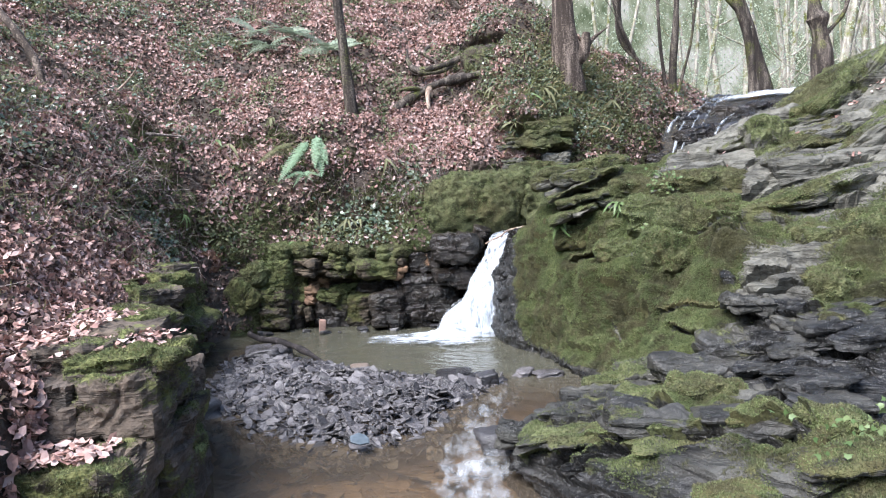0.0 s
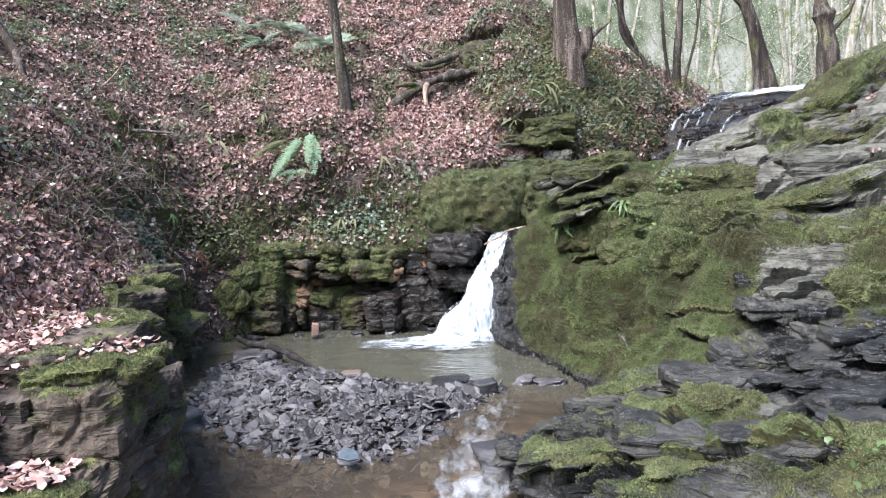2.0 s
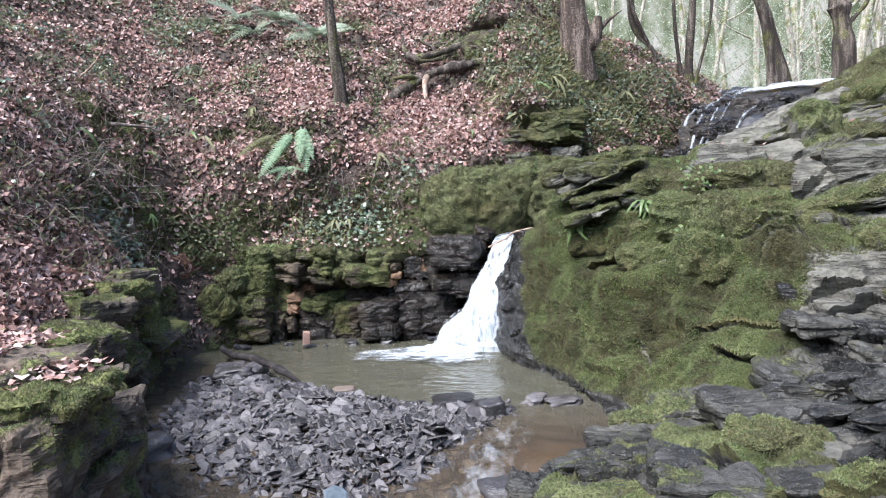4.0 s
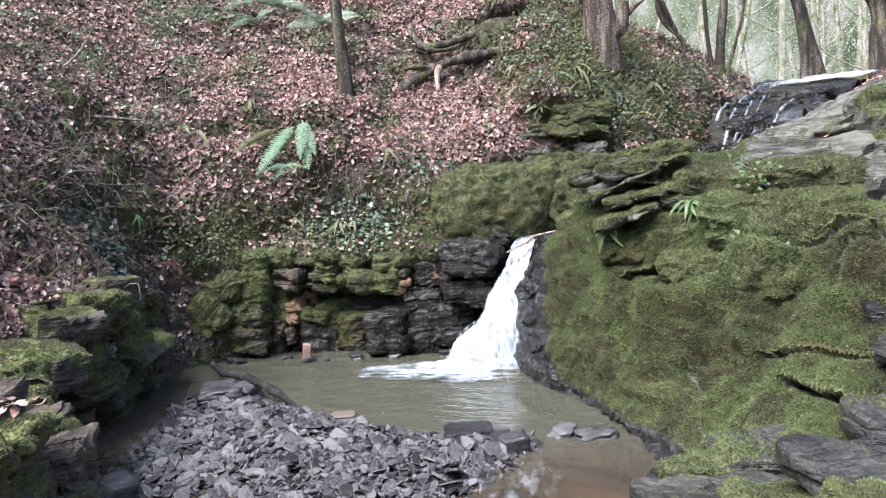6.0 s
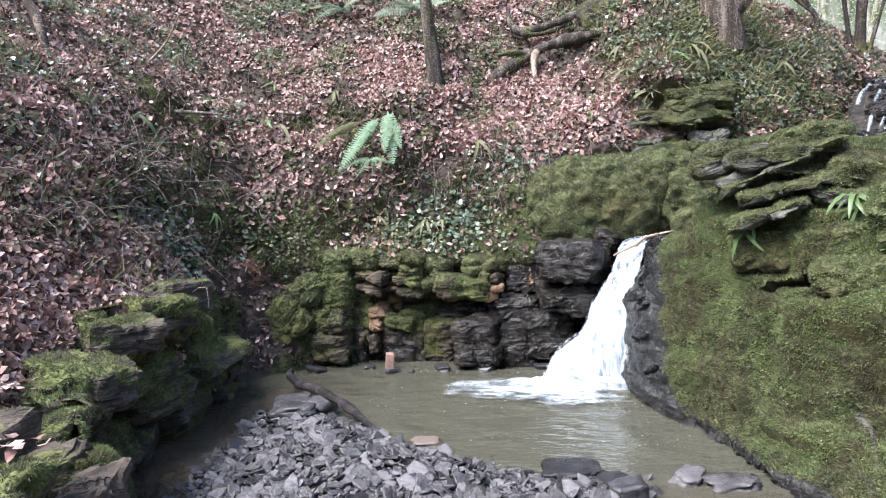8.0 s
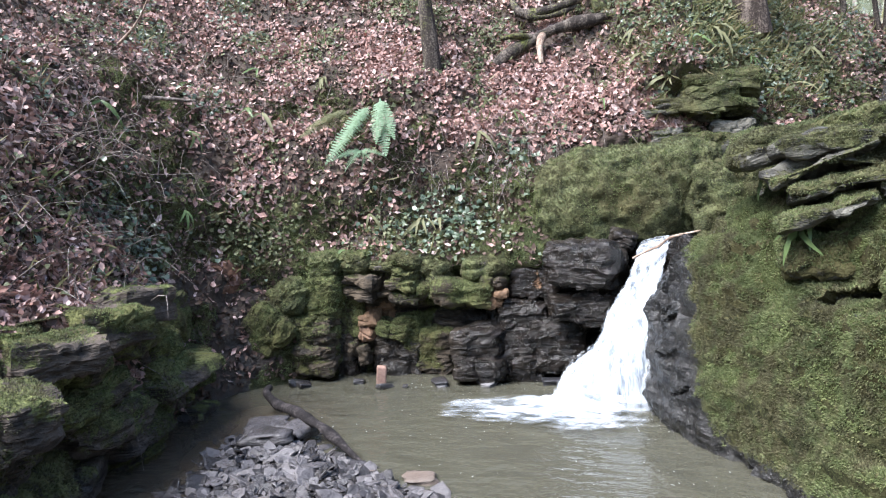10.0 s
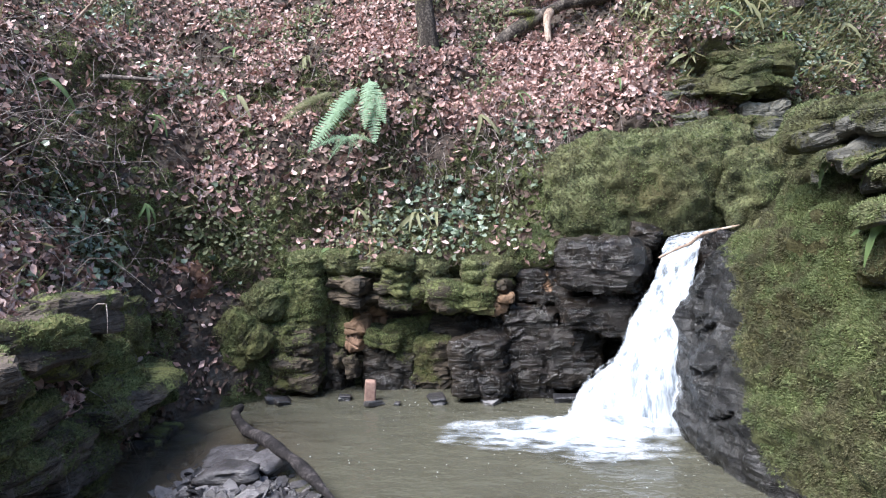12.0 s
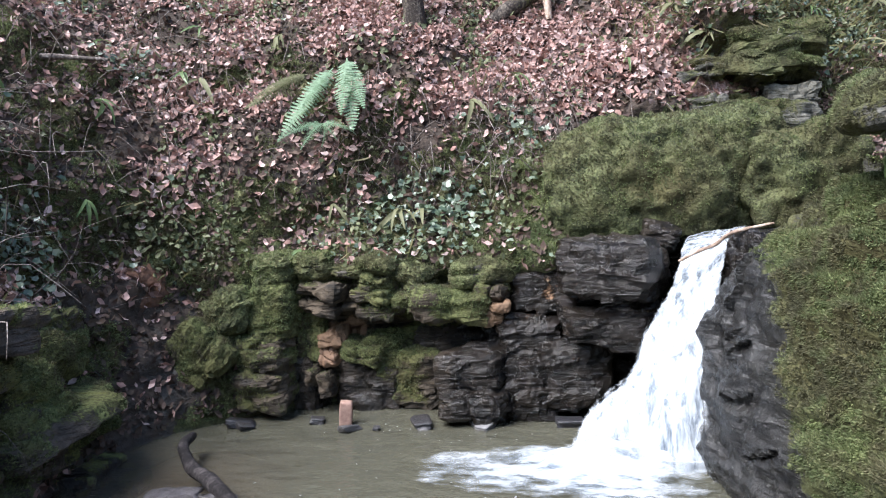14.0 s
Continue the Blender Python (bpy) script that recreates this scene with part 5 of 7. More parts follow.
# west side: mossy ledges stepping down to the gravel
ledges = thing("rock_ledge", "mossy brown rock ledges stepping up from the stream", "rock ledge", kind="structure")
SIDE = curve_through([(-1.50, 3.75), (-1.72, 4.35), (-2.10, 4.95), (-2.36, 5.55), (-2.44, 6.2), (-2.50, 6.8), (-2.56, 7.2)], 120)
SIDE_S = np.concatenate([[0], np.cumsum(np.linalg.norm(np.diff(SIDE, axis=0), axis=1))])
west_wall, west_g = bedded_wall(
    "ledge_face", "dark mossy face of stepped ledges beside the pool", SIDE[::10].tolist() + [SIDE[-1].tolist()], lambda x, y: float(np.interp(y, [3.6, 4.2, 4.9, 5.5, 7.3], [0.45, 0.5, 0.72, 0.88, 0.85])), 0.28, lambda x, z: 0.06, [0.07, 0.1, 0.14, 0.18, 0.24], [0.18, 0.26, 0.36, 0.5, 0.7], MAT_SIDE, 83,
    lambda g, top, big: np.clip(0.42 + 0.6 * big + 0.5 * (top - 0.5) + 0.2 * g[..., 2] - 0.6 * (g[..., 2] < 0.1), 0, 1), lambda g, big: np.clip(0.2 + 0.3 * big, 0, 1), lambda g, big: np.clip(0.75 - g[..., 2] * 0.9 + 0.4 * big, 0, 1), 520, 150, 0.08)
for k in range(34):
    q = float(RNG.uniform(0.1, SIDE_S[-1] - 0.1))
    x, y = np.interp(q, SIDE_S, SIDE[:, 0]), np.interp(q, SIDE_S, SIDE[:, 1])
    x2, y2 = np.interp(q - 0.1, SIDE_S, SIDE[:, 0]), np.interp(q - 0.1, SIDE_S, SIDE[:, 1])
    turn = math.degrees(math.atan2(y - y2, x - x2))
    z = float(RNG.uniform(0.0, 0.8)) * float(np.interp(y, [3.6, 4.2, 5.5], [0.5, 0.55, 1.0]))
    back = 0.08 + 0.28 * z
    crag(ledges, MAT_SIDE, x - math.sin(radians(turn)) * back, y + math.cos(radians(turn)) * back, z, float(RNG.uniform(0.2, 0.5)), 0.34, float(RNG.uniform(0.08, 0.2)), turn + float(RNG.normal(0, 8)), float(RNG.normal(0, 4)), float(RNG.normal(0, 4)), 0.4, 0.6 - 0.5 * z, 7000 + 11 * k, 22, name="stone")
# the near ledges, broad treads with leaves lying on them
for x0, x1, y0, y1, z0, z1, turn in [
        (-1.66, -1.30, 3.08, 3.75, 0.36, 0.66, 4), (-1.92, -1.62, 3.06, 3.7, 0.38, 0.64, 2), (-2.45, -1.88, 3.00, 3.7, 0.40, 0.70, -2), (-3.0, -2.4, 2.95, 3.7, 0.42, 0.74, 3),
        (-1.75, -1.28, 3.2, 3.95, 0.62, 0.72, 8), (-2.2, -1.6, 3.3, 4.0, 0.63, 0.74, -3), (-2.4, -1.75, 3.02, 3.3, 0.33, 0.42, 1),
        (-1.80, -1.29, 2.72, 3.5, 0.14, 0.36, 3), (-2.50, -1.74, 2.66, 3.5, 0.16, 0.37, -1), (-3.2, -2.45, 2.6, 3.5, 0.16, 0.38, 2),
        (-1.62, -1.27, 2.45, 3.4, -0.2, 0.17, 4), (-2.3, -1.55, 2.35, 3.3, -0.2, 0.19, 1), (-3.0, -2.25, 2.2, 3.3, -0.2, 0.18, -2), (-1.7, -1.32, 1.2, 2.4, -0.3, 0.05, 2), (-3.0, -1.65, 1.0, 2.4, -0.3, 0.10, 0),
        (-1.76, -1.44, 3.95, 4.35, 0.22, 0.46, 24), (-1.86, -1.46, 3.9, 4.45, -0.2, 0.24, 22), (-1.50, -1.26, 3.2, 3.95, -0.2, 0.36, 6)]:
    crag(ledges, MAT_SIDE, (x0 + x1) / 2 - 0.07, (y0 + y1) / 2, (z0 + z1) / 2, (x1 - x0) * 1.06, (y1 - y0) * 1.05, (z1 - z0) * 1.08, turn, 0, float(RNG.normal(0, 1.5)), -0.12 + 0.40 * (x1 > -1.4) + 0.3 * (z1 > 0.7), 0.2, int(5000 + 100 * abs(x0) + 10 * y0), 44, name="stone")
for x, y, z, sx, sy, sz, turn in [(-2.42, 5.95, 0.78, 0.42, 0.38, 0.22, 60), (-2.50, 6.35, 0.86, 0.36, 0.3, 0.16, 80), (-2.3, 5.45, 0.74, 0.4, 0.35, 0.2, 55), (-2.12, 4.9, 0.62, 0.42, 0.36, 0.2, 50)]:
    crag(ledges, MAT_SIDE, x, y, z, sx, sy, sz, turn, 4, 3, 0.4, 0.2, int(6000 + 100 * abs(x) + 10 * y), 30)

CORNER_BLOCKS = [(-2.58, 6.17, 0.69, 0.40, 0.74, 0.27, 0.5), (-2.62, 6.29, 0.86, 0.30, 0.51, 0.15, 0), (-2.56, 6.61, 0.56, 0.30, 0.50, 0.26, 0.5), (-2.52, 6.61, 0.39, 0.30, 0.45, 0.20, 0.3), (-2.46, 5.60, 0.66, 0.40, 0.50, 0.17, 0.5), (-2.44, 5.74, 0.47, 0.35, 0.74, 0.18, 0.3), (-2.42, 5.91, 0.29, 0.30, 0.69, 0.19, 0.1), (-2.74, 7.50, 0.20, 0.30, 0.46, 0.25, 0.4), (-2.72, 7.06, 0.60, 0.30, 0.44, 0.24, 0.6), (-2.80, 7.61, 0.37, 0.30, 0.55, 0.18, 0.2)]
for k, (x, y, z, sx, sy, sz, moss) in enumerate(CORNER_BLOCKS):
    crag(ledges, MAT_SIDE, x, y, z, sx, sy, sz, float(RNG.normal(8, 6)), float(RNG.normal(0, 3)), float(RNG.normal(0, 3)), moss + 0.5, 0.2, 7600 + 19 * k, 34, 3.5, 0.02, name="stone")

# shelves of layered mossy slabs above the fall
shelf = thing("layered_slabs", "stack of thin mossy rock slabs with dark gaps", "rock", kind="structure")
STACK_BLOCKS = [(1.41, 9.32, 2.35, 0.67, 0.60, 0.24, -2, 0.75), (1.18, 9.28, 2.18, 0.75, 0.60, 0.15, -3, 0.7), (1.60, 9.23, 2.14, 0.27, 0.50, 0.13, 0, 0.6), (1.27, 9.22, 2.05, 0.33, 0.60, 0.08, 4, 0.45), (0.93, 9.20, 2.08, 0.37, 0.50, 0.11, -6, 0.6), (1.54, 9.20, 1.89, 0.38, 0.40, 0.27, -2, -0.6), (0.92, 9.10, 1.87, 0.28, 0.40, 0.11, -8, 0.2), (1.17, 9.25, 1.92, 0.22, 0.40, 0.14, 5, 0.2), (1.25, 9.15, 1.74, 0.76, 0.50, 0.17, -3, 0.7)]
for k, (x, y, z, sx, sy, sz, roll, moss) in enumerate(STACK_BLOCKS):
    crag(shelf, MAT_ROCK, x, y, z, sx, sy, sz, float(RNG.normal(2, 4)), float(RNG.normal(-2, 3)), roll, moss, 0.15, 8300 + 13 * k, 36, 8.0, 0.012, name="slab")

# beds of the outcrop that overhang: uneven slabs with shadowed fronts
ledge_set = thing("outcrop_ledges", "uneven bedded ledges of grey rock with mossy tops", "rock", kind="structure")
BED_GRIDS = []


def bed(x, y, z, long, deep, high, turn, tip, roll, moss, wet, seed, n=34):
    a, e = np.meshgrid(np.linspace(0, 2 * np.pi, 2 * n + 1), np.linspace(-np.pi / 2, np.pi / 2, n), indexing="ij")
    v = np.stack([np.cos(a) * np.cos(e), np.sin(a) * np.cos(e), np.sin(e)], -1)
    v = v / (np.abs(v) ** 6.5).sum(-1, keepdims=True) ** (1 / 6.5)
    g = v * np.array([long, deep, high]) / 2
    g[..., 2] *= 1 - 0.45 * np.clip(np.abs(g[..., 0]) / (long / 2), 0, 1) ** 2
    m = np.array(pose(0, 0, 0, tip, roll, turn).to_3x3())
    w = g @ m.T + np.array([x, y, z])
    out = 0.05 * rough(w, 0.22, seed, 3) + 0.026 * rough(w, 0.06, seed + 1, 3)
    lay = bumps(np.stack([w[..., 0] * 2, w[..., 1] * 2, (w[..., 2] - 0.06 * w[..., 0]) * 34], -1), 1.0, seed + 2)
    lay = np.tanh(4 * lay)
    side = np.clip(1 - np.abs(v[..., 2]) * 0.8, 0, 1)
    flat = (v * np.array([1, 1, 0.5])) @ m.T
    w = w + flat * (out * min(1.0, 0.4 + long) + 0.028 * lay * side)[..., None]
    nz = normals_of(w)[..., 2]
    nz = np.where(v[..., 2] * nz < 0, -nz, nz)
    field_m = np.clip(moss + 0.5 * rough(w, 0.35, 911, 3) + 0.25 * nz, 0, 1)
    me = mesh_of("ledge", w.reshape(-1, 3), grid_faces(2 * n + 1, n), MAT_ROCK, False, {"moss": field_m, "soil": np.zeros(a.shape), "wet": np.clip(wet + 0.3 * rough(w, 0.3, 912, 2), 0, 1)})
    part("ledge", me, ledge_set)
    BED_GRIDS.append((w, np.clip(field_m * 1.6 - 0.5, 0, 1) * (v[..., 2] > -0.45)))


for k in range(60):
    x = float(RNG.uniform(1.65, 2.5))
    p, n = snap(crop, (x, float(RNG.uniform(2.7, 4.3)), 0.1 + 0.25 * x))
    if n[2] < 0.5 or p[0] < 1.5 + 0.5 * (p[1] - 3.6):
        continue
    bed(p[0], p[1] + 0.05, p[2] - 0.01, float(RNG.uniform(0.18, 0.5)), float(RNG.uniform(0.12, 0.24)), float(RNG.uniform(0.03, 0.06)), float(RNG.normal(-4, 8)), float(RNG.normal(4, 4)), float(RNG.normal(-6, 5)), -0.15, 0.9, 3000 + 7 * k, 20)
for k in range(40):
    x = float(RNG.uniform(0.5, 1.5))
    p, n = snap(crop, (x, float(RNG.uniform(2.5, 4.1)), 0.05 + 0.2 * x))
    if n[2] < 0.5:
        continue
    bed(p[0], p[1] + 0.05, p[2] - 0.012, float(RNG.uniform(0.2, 0.5)), float(RNG.uniform(0.12, 0.26)), float(RNG.uniform(0.04, 0.08)), float(RNG.normal(-10, 8)), float(RNG.normal(3, 4)), float(RNG.normal(-7, 5)), 0.1 + 0.5 * (k % 2), 0.7, 3600 + 7 * k, 22)
for k in range(34):
    p, n = snap(crop, (float(RNG.uniform(2.7, 5.0)), float(RNG.uniform(4.2, 7.8)), float(RNG.uniform(1.0, 3.0))))
    bed(p[0], p[1] + 0.08, p[2] - 0.03, float(RNG.uniform(0.5, 1.3)), float(RNG.uniform(0.3, 0.55)), float(RNG.uniform(0.10, 0.2)), float(RNG.normal(-6, 7)), float(RNG.normal(2, 4)), float(RNG.normal(-22, 6)), 0.12, 0.2, 4000 + 7 * k, 26)

# the arched stack of beds at the outcrop's corner
for k, (x, y, z, sx, sz, turn, roll) in enumerate([(1.30, 6.26, 1.60, 0.62, 0.09, -14, -6), (1.20, 6.20, 1.50, 0.5, 0.07, -20, -22), (1.42, 6.18, 1.48, 0.5, 0.08, -8, 8), (1.27, 6.14, 1.40, 0.45, 0.07, -16, -14), (1.52, 6.08, 1.36, 0.4, 0.08, -4, 10), (1.17, 6.06, 1.27, 0.42, 0.08, -26, -18)]):
    crag(ledge_set, MAT_ROCK, x, y, z, sx, 0.42, sz, turn, 4, roll, 0.5, 0.1, 8850 + 17 * k, 30, 7.0, name="ledge")

# mossy humps, plates and treads of the outcrop, bed by bed
SHOULDER_BLOCKS = [(1.34, 6.65, 1.64, 0.87, 0.50, 0.18, -8, 0.8), (1.36, 6.52, 1.40, 0.44, 0.40, 0.13, -6, 0.7), (1.69, 6.21, 1.47, 0.41, 0.40, 0.21, -4, 0.85), (1.37, 6.24, 1.26, 0.39, 0.40, 0.15, -8, 0.85), (1.53, 5.81, 1.15, 0.34, 0.35, 0.16, -5, 0.85), (1.21, 6.18, 1.07, 0.46, 0.40, 0.21, -10, 0.9), (1.50, 5.68, 0.98, 0.44, 0.40, 0.16, -6, 0.8), (1.43, 5.68, 0.83, 0.56, 0.35, 0.14, -12, 0.75), (1.87, 5.87, 1.46, 0.32, 0.35, 0.13, -4, 0.7), (2.17, 5.74, 1.49, 0.63, 0.50, 0.19, -2, 0.6)]
HUMPS_BLOCKS = [(1.90, 5.54, 1.24, 0.81, 0.55, 0.30, -4, 0.95), (2.49, 5.24, 1.22, 0.45, 0.45, 0.19, -8, 0.5), (2.33, 5.41, 1.01, 0.68, 0.50, 0.20, -9, 0.3), (3.03, 5.40, 1.21, 0.60, 0.50, 0.21, -10, 0.2), (2.59, 4.58, 1.03, 0.43, 0.50, 0.26, -12, 0.95), (2.35, 4.20, 0.79, 0.43, 0.50, 0.31, -8, 0.95)]
TREADS_BLOCKS = [(2.05, 4.56, 0.83, 0.38, 0.30, 0.09, -4, -0.2), (2.10, 4.39, 0.76, 0.38, 0.30, 0.09, -3, -0.2), (1.87, 4.15, 0.71, 0.32, 0.30, 0.10, 4, -0.2), (2.12, 4.13, 0.65, 0.29, 0.30, 0.11, 8, -0.1), (2.07, 3.95, 0.59, 0.37, 0.30, 0.10, 6, -0.1), (1.76, 3.99, 0.48, 0.53, 0.40, 0.15, -3, 0.15), (2.16, 3.89, 0.47, 0.43, 0.40, 0.13, -2, 0.3), (2.23, 3.82, 0.57, 0.27, 0.30, 0.08, 4, 0)]
SLABS_BLOCKS = [(3.01, 5.51, 1.52, 0.74, 0.60, 0.38, -5, -0.35), (3.32, 5.88, 1.85, 0.58, 0.60, 0.27, -14, -0.2), (2.83, 6.06, 1.69, 0.30, 0.50, 0.70, -4, 0.75), (3.62, 6.45, 2.24, 1.0, 0.80, 0.32, -36, 0.48), (3.34, 6.33, 2.08, 0.31, 0.50, 0.18, -8, 0.5)]
NEAR_BLOCKS = [(1.03, 4.39, 0.20, 0.33, 0.25, 0.12, -4, 0.7), (1.29, 4.40, 0.24, 0.42, 0.30, 0.14, -8, 0.2), (1.43, 3.82, 0.40, 0.44, 0.30, 0.09, -3, -0.2), (1.34, 3.55, 0.33, 0.41, 0.30, 0.22, 4, 0.9), (1.03, 4.11, 0.18, 0.65, 0.25, 0.08, -2, -0.1), (0.79, 3.87, 0.17, 0.40, 0.25, 0.08, -4, 0.2), (1.01, 3.53, 0.25, 0.36, 0.25, 0.08, 5, -0.1), (0.58, 3.78, 0.03, 0.37, 0.30, 0.18, -8, 0.75), (0.83, 3.53, 0.05, 0.23, 0.30, 0.17, -20, 0.7)]
NEARER_BLOCKS = [(1.11, 3.39, 0.20, 0.47, 0.30, 0.13, 6, 0.6), (1.47, 3.16, 0.20, 0.46, 0.30, 0.17, 12, 0.8), (1.23, 3.27, 0.10, 0.72, 0.25, 0.10, 8, 0.2), (0.36, 3.86, 0.06, 0.21, 0.25, 0.12, 6, -0.4), (1.65, 3.35, 0.30, 0.38, 0.25, 0.08, 3, -0.3), (1.57, 3.19, 0.27, 0.33, 0.25, 0.07, 3, -0.3), (1.76, 3.45, 0.36, 0.40, 0.25, 0.09, -4, -0.3), (1.98, 3.47, 0.41, 0.36, 0.25, 0.10, -3, -0.2), (1.62, 2.86, 0.30, 0.27, 0.30, 0.29, 0, 1)]
for k, (x, y, z, sx, sy, sz, roll, moss) in enumerate(SHOULDER_BLOCKS + HUMPS_BLOCKS + TREADS_BLOCKS + SLABS_BLOCKS + NEAR_BLOCKS + NEARER_BLOCKS):
    low = y < 4.6
    crag(ledge_set, MAT_ROCK, x, y, z, sx, sy, sz, float(RNG.normal(-6, 5)), float(RNG.normal(4, 3)), roll, moss, 0.75 if low and moss < 0.4 else 0.2, 5600 + 23 * k, 40 if low else 34, 4.5 if moss > 0.5 else 7.0, 0.014, name="ledge")

# the gravel bar of shale plates
BAR = [(-1.75, 4.7), (-2.02, 5.4), (-1.98, 6.45), (-1.70, 6.62), (-1.25, 6.15), (-0.7, 5.80), (-0.1, 5.55), (0.45, 5.32), (0.35, 5.0), (0.0, 4.55), (-0.15, 4.2), (-0.7, 4.0), (-1.25, 4.2)]


def inside(x, y, poly):
    """Distance into a plan outline, below nought outside."""
    best, odd = np.full(np.shape(x), 9.0), np.zeros(np.shape(x), bool)
    for (ax, ay), (bx2, by2) in zip(poly, poly[1:] + poly[:1]):
        t = np.clip(((x - ax) * (bx2 - ax) + (y - ay) * (by2 - ay)) / ((bx2 - ax) ** 2 + (by2 - ay) ** 2), 0, 1)
        best = np.minimum(best, np.hypot(x - ax - t * (bx2 - ax), y - ay - t * (by2 - ay)))
        cross = ((ay > y) != (by2 > y)) & (x < (bx2 - ax) * (y - ay) / (by2 - ay + 1e-12) + ax)
        odd ^= cross
    return np.where(odd, best, -best)


def bar_height(x, y):
    top = np.interp(y, [3.6, 4.1, 5.0, 6.6], [-0.09, -0.045, 0.045, 0.05])
    return top + 0.02 * np.sin(3.1 * x + 2.0 * y)


bar = thing("gravel_bar", "bar of loose grey shale plates lying across the stream", "gravel bar", kind="structure")
pts = RNG.uniform((-2.1, 3.9), (0.6, 6.7), (14000, 2))
d = inside(pts[:, 0], pts[:, 1], BAR)
keep = (d > -0.02) | ((d > -0.16) & (RNG.random(len(pts)) < 0.25))
pts, d = pts[keep], d[keep]
zz = bar_height(pts[:, 0], pts[:, 1]) - 0.05 * np.clip(0.2 - d, 0, 0.3) / 0.2 + RNG.uniform(-0.03, 0.012, len(pts))
size = RNG.uniform(0.042, 0.088, len(pts)) * RNG.choice([0.6, 1.0, 1.7, 2.3], len(pts), p=[0.5, 0.37, 0.1, 0.03])
tilt = RNG.normal(0, 0.52, (len(pts), 2)) + np.array([0.1, -0.2])
nrm = np.concatenate([tilt, np.ones((len(pts), 1))], axis=1)
near_bar = (np.abs(pts[:, 0] + 0.7) < 0.55) & (pts[:, 1] > 4.2) & (pts[:, 1] < 5.0)
own = np.flatnonzero(near_bar)[:260]
rest = np.ones(len(pts), bool)
rest[own] = False
PLATES = [plate_arrays(400 + k) for k in range(12)]
which = RNG.integers(12, size=len(pts))
frames = turned(nrm, RNG.uniform(0, 6.28, len(pts)))
arrays = [strew(PLATES[k], np.column_stack([pts, zz])[rest & (which == k)], frames[rest & (which == k)], size[rest & (which == k)]) for k in range(12)]
v, f = joined(arrays)
tagged(part("shale", mesh_of("shale", v, f, MAT_SHALE, False), bar, "countless small grey shale plates"), kind="stuff")
plates = [mesh_of("shale_plate", *PLATES[k], MAT_SHALE, False) for k in range(12)]
for k in own:
    m4 = Matrix([[*(frames[k][r] * size[k]), (pts[k][0], pts[k][1], zz[k])[r]] for r in range(3)] + [[0, 0, 0, 1]])
    part("shale_plate", plates[which[k]], bar, "", m4)

# single stones that stand clear of the bar
for x, y, z, q, h, turn, mat in [(0.31, 5.22, 0.04, 0.16, 0.11, 20, MAT_WET), (0.08, 5.55, 0.02, 0.26, 0.04, -8, MAT_SHALE), (0.25, 5.42, 0.01, 0.18, 0.05, 30, MAT_SHALE), (0.80, 5.42, 0.01, 0.20, 0.05, 10, MAT_SHALE), (0.62, 5.50, 0.01, 0.16, 0.07, 60, MAT_SHALE), (-1.72, 4.72, 0.0, 0.30, 0.20, 30, MAT_WET), (-1.80, 6.52, 0.07, 0.26, 0.08, 15, MAT_SHALE), (-1.55, 6.45, 0.08, 0.17, 0.08, 70, MAT_SHALE), (-1.68, 6.30, 0.10, 0.24, 0.07, 5, MAT_SHALE), (-0.75, 5.95, 0.0, 0.17, 0.06, 12, MAT_BED), (-1.05, 6.0, 0.0, 0.13, 0.05, 44, MAT_BED), (0.30, 4.02, -0.05, 0.24, 0.16, 0, MAT_WET), (0.46, 3.95, -0.02, 0.22, 0.14, 15, MAT_WET), (-0.28, 3.1, -0.14, 0.13, 0.08, 10, MAT_WET)]:
    s = new("river_stone", block_mesh("river_stone", mat, int(1000 * (x + 5)), 3.0, 0.1, 0.22))
    s.matrix_basis = pose(x, y, z, 4, -5, turn) @ Matrix.Diagonal((q, q * 0.7, h, 1))
    tagged(s, "dark angular stone lying in the shallow stream" if mat is MAT_WET else "flat grey stone at the water's edge", "stone", "stones in the stream")
m, nt, b = material("blue_slate", (0.2, 0.25, 0.29), 0.5, 0.3)
nt.links.new(ramp(nt, grain(nt, 30, 5), [(0.3, (0.05, 0.065, 0.075)), (0.7, (0.1, 0.122, 0.138))]), b.inputs["Base Color"])
slate = new("slate_piece", mesh_of("slate_piece", *plate_arrays(77), m, False))
slate.matrix_basis = pose(-0.53, 4.03, 0.01, 20, 6, 20) @ Matrix.Diagonal((0.14, 0.14, 0.12, 1))
tagged(slate, "pale blue piece of slate on the gravel bar", "stone")
# cobbles on the bed
pts = RNG.uniform((-1.5, 2.0), (0.9, 4.6), (900, 2))
nrm = np.column_stack([RNG.normal(0, 0.15, (900, 2)), np.ones(900)])
v, f = joined([strew(PLATES[k], np.column_stack([pts[k::12], np.full(len(pts[k::12]), -0.235)]), turned(nrm[k::12], RNG.uniform(0, 6.28, len(pts[k::12]))), RNG.uniform(0.08, 0.2, len(pts[k::12]))) for k in range(12)])
tagged(new("bed_cobbles", mesh_of("bed_cobbles", v, f, MAT_BED, False)), "brown flat cobbles under shallow water", "cobbles", kind="stuff")

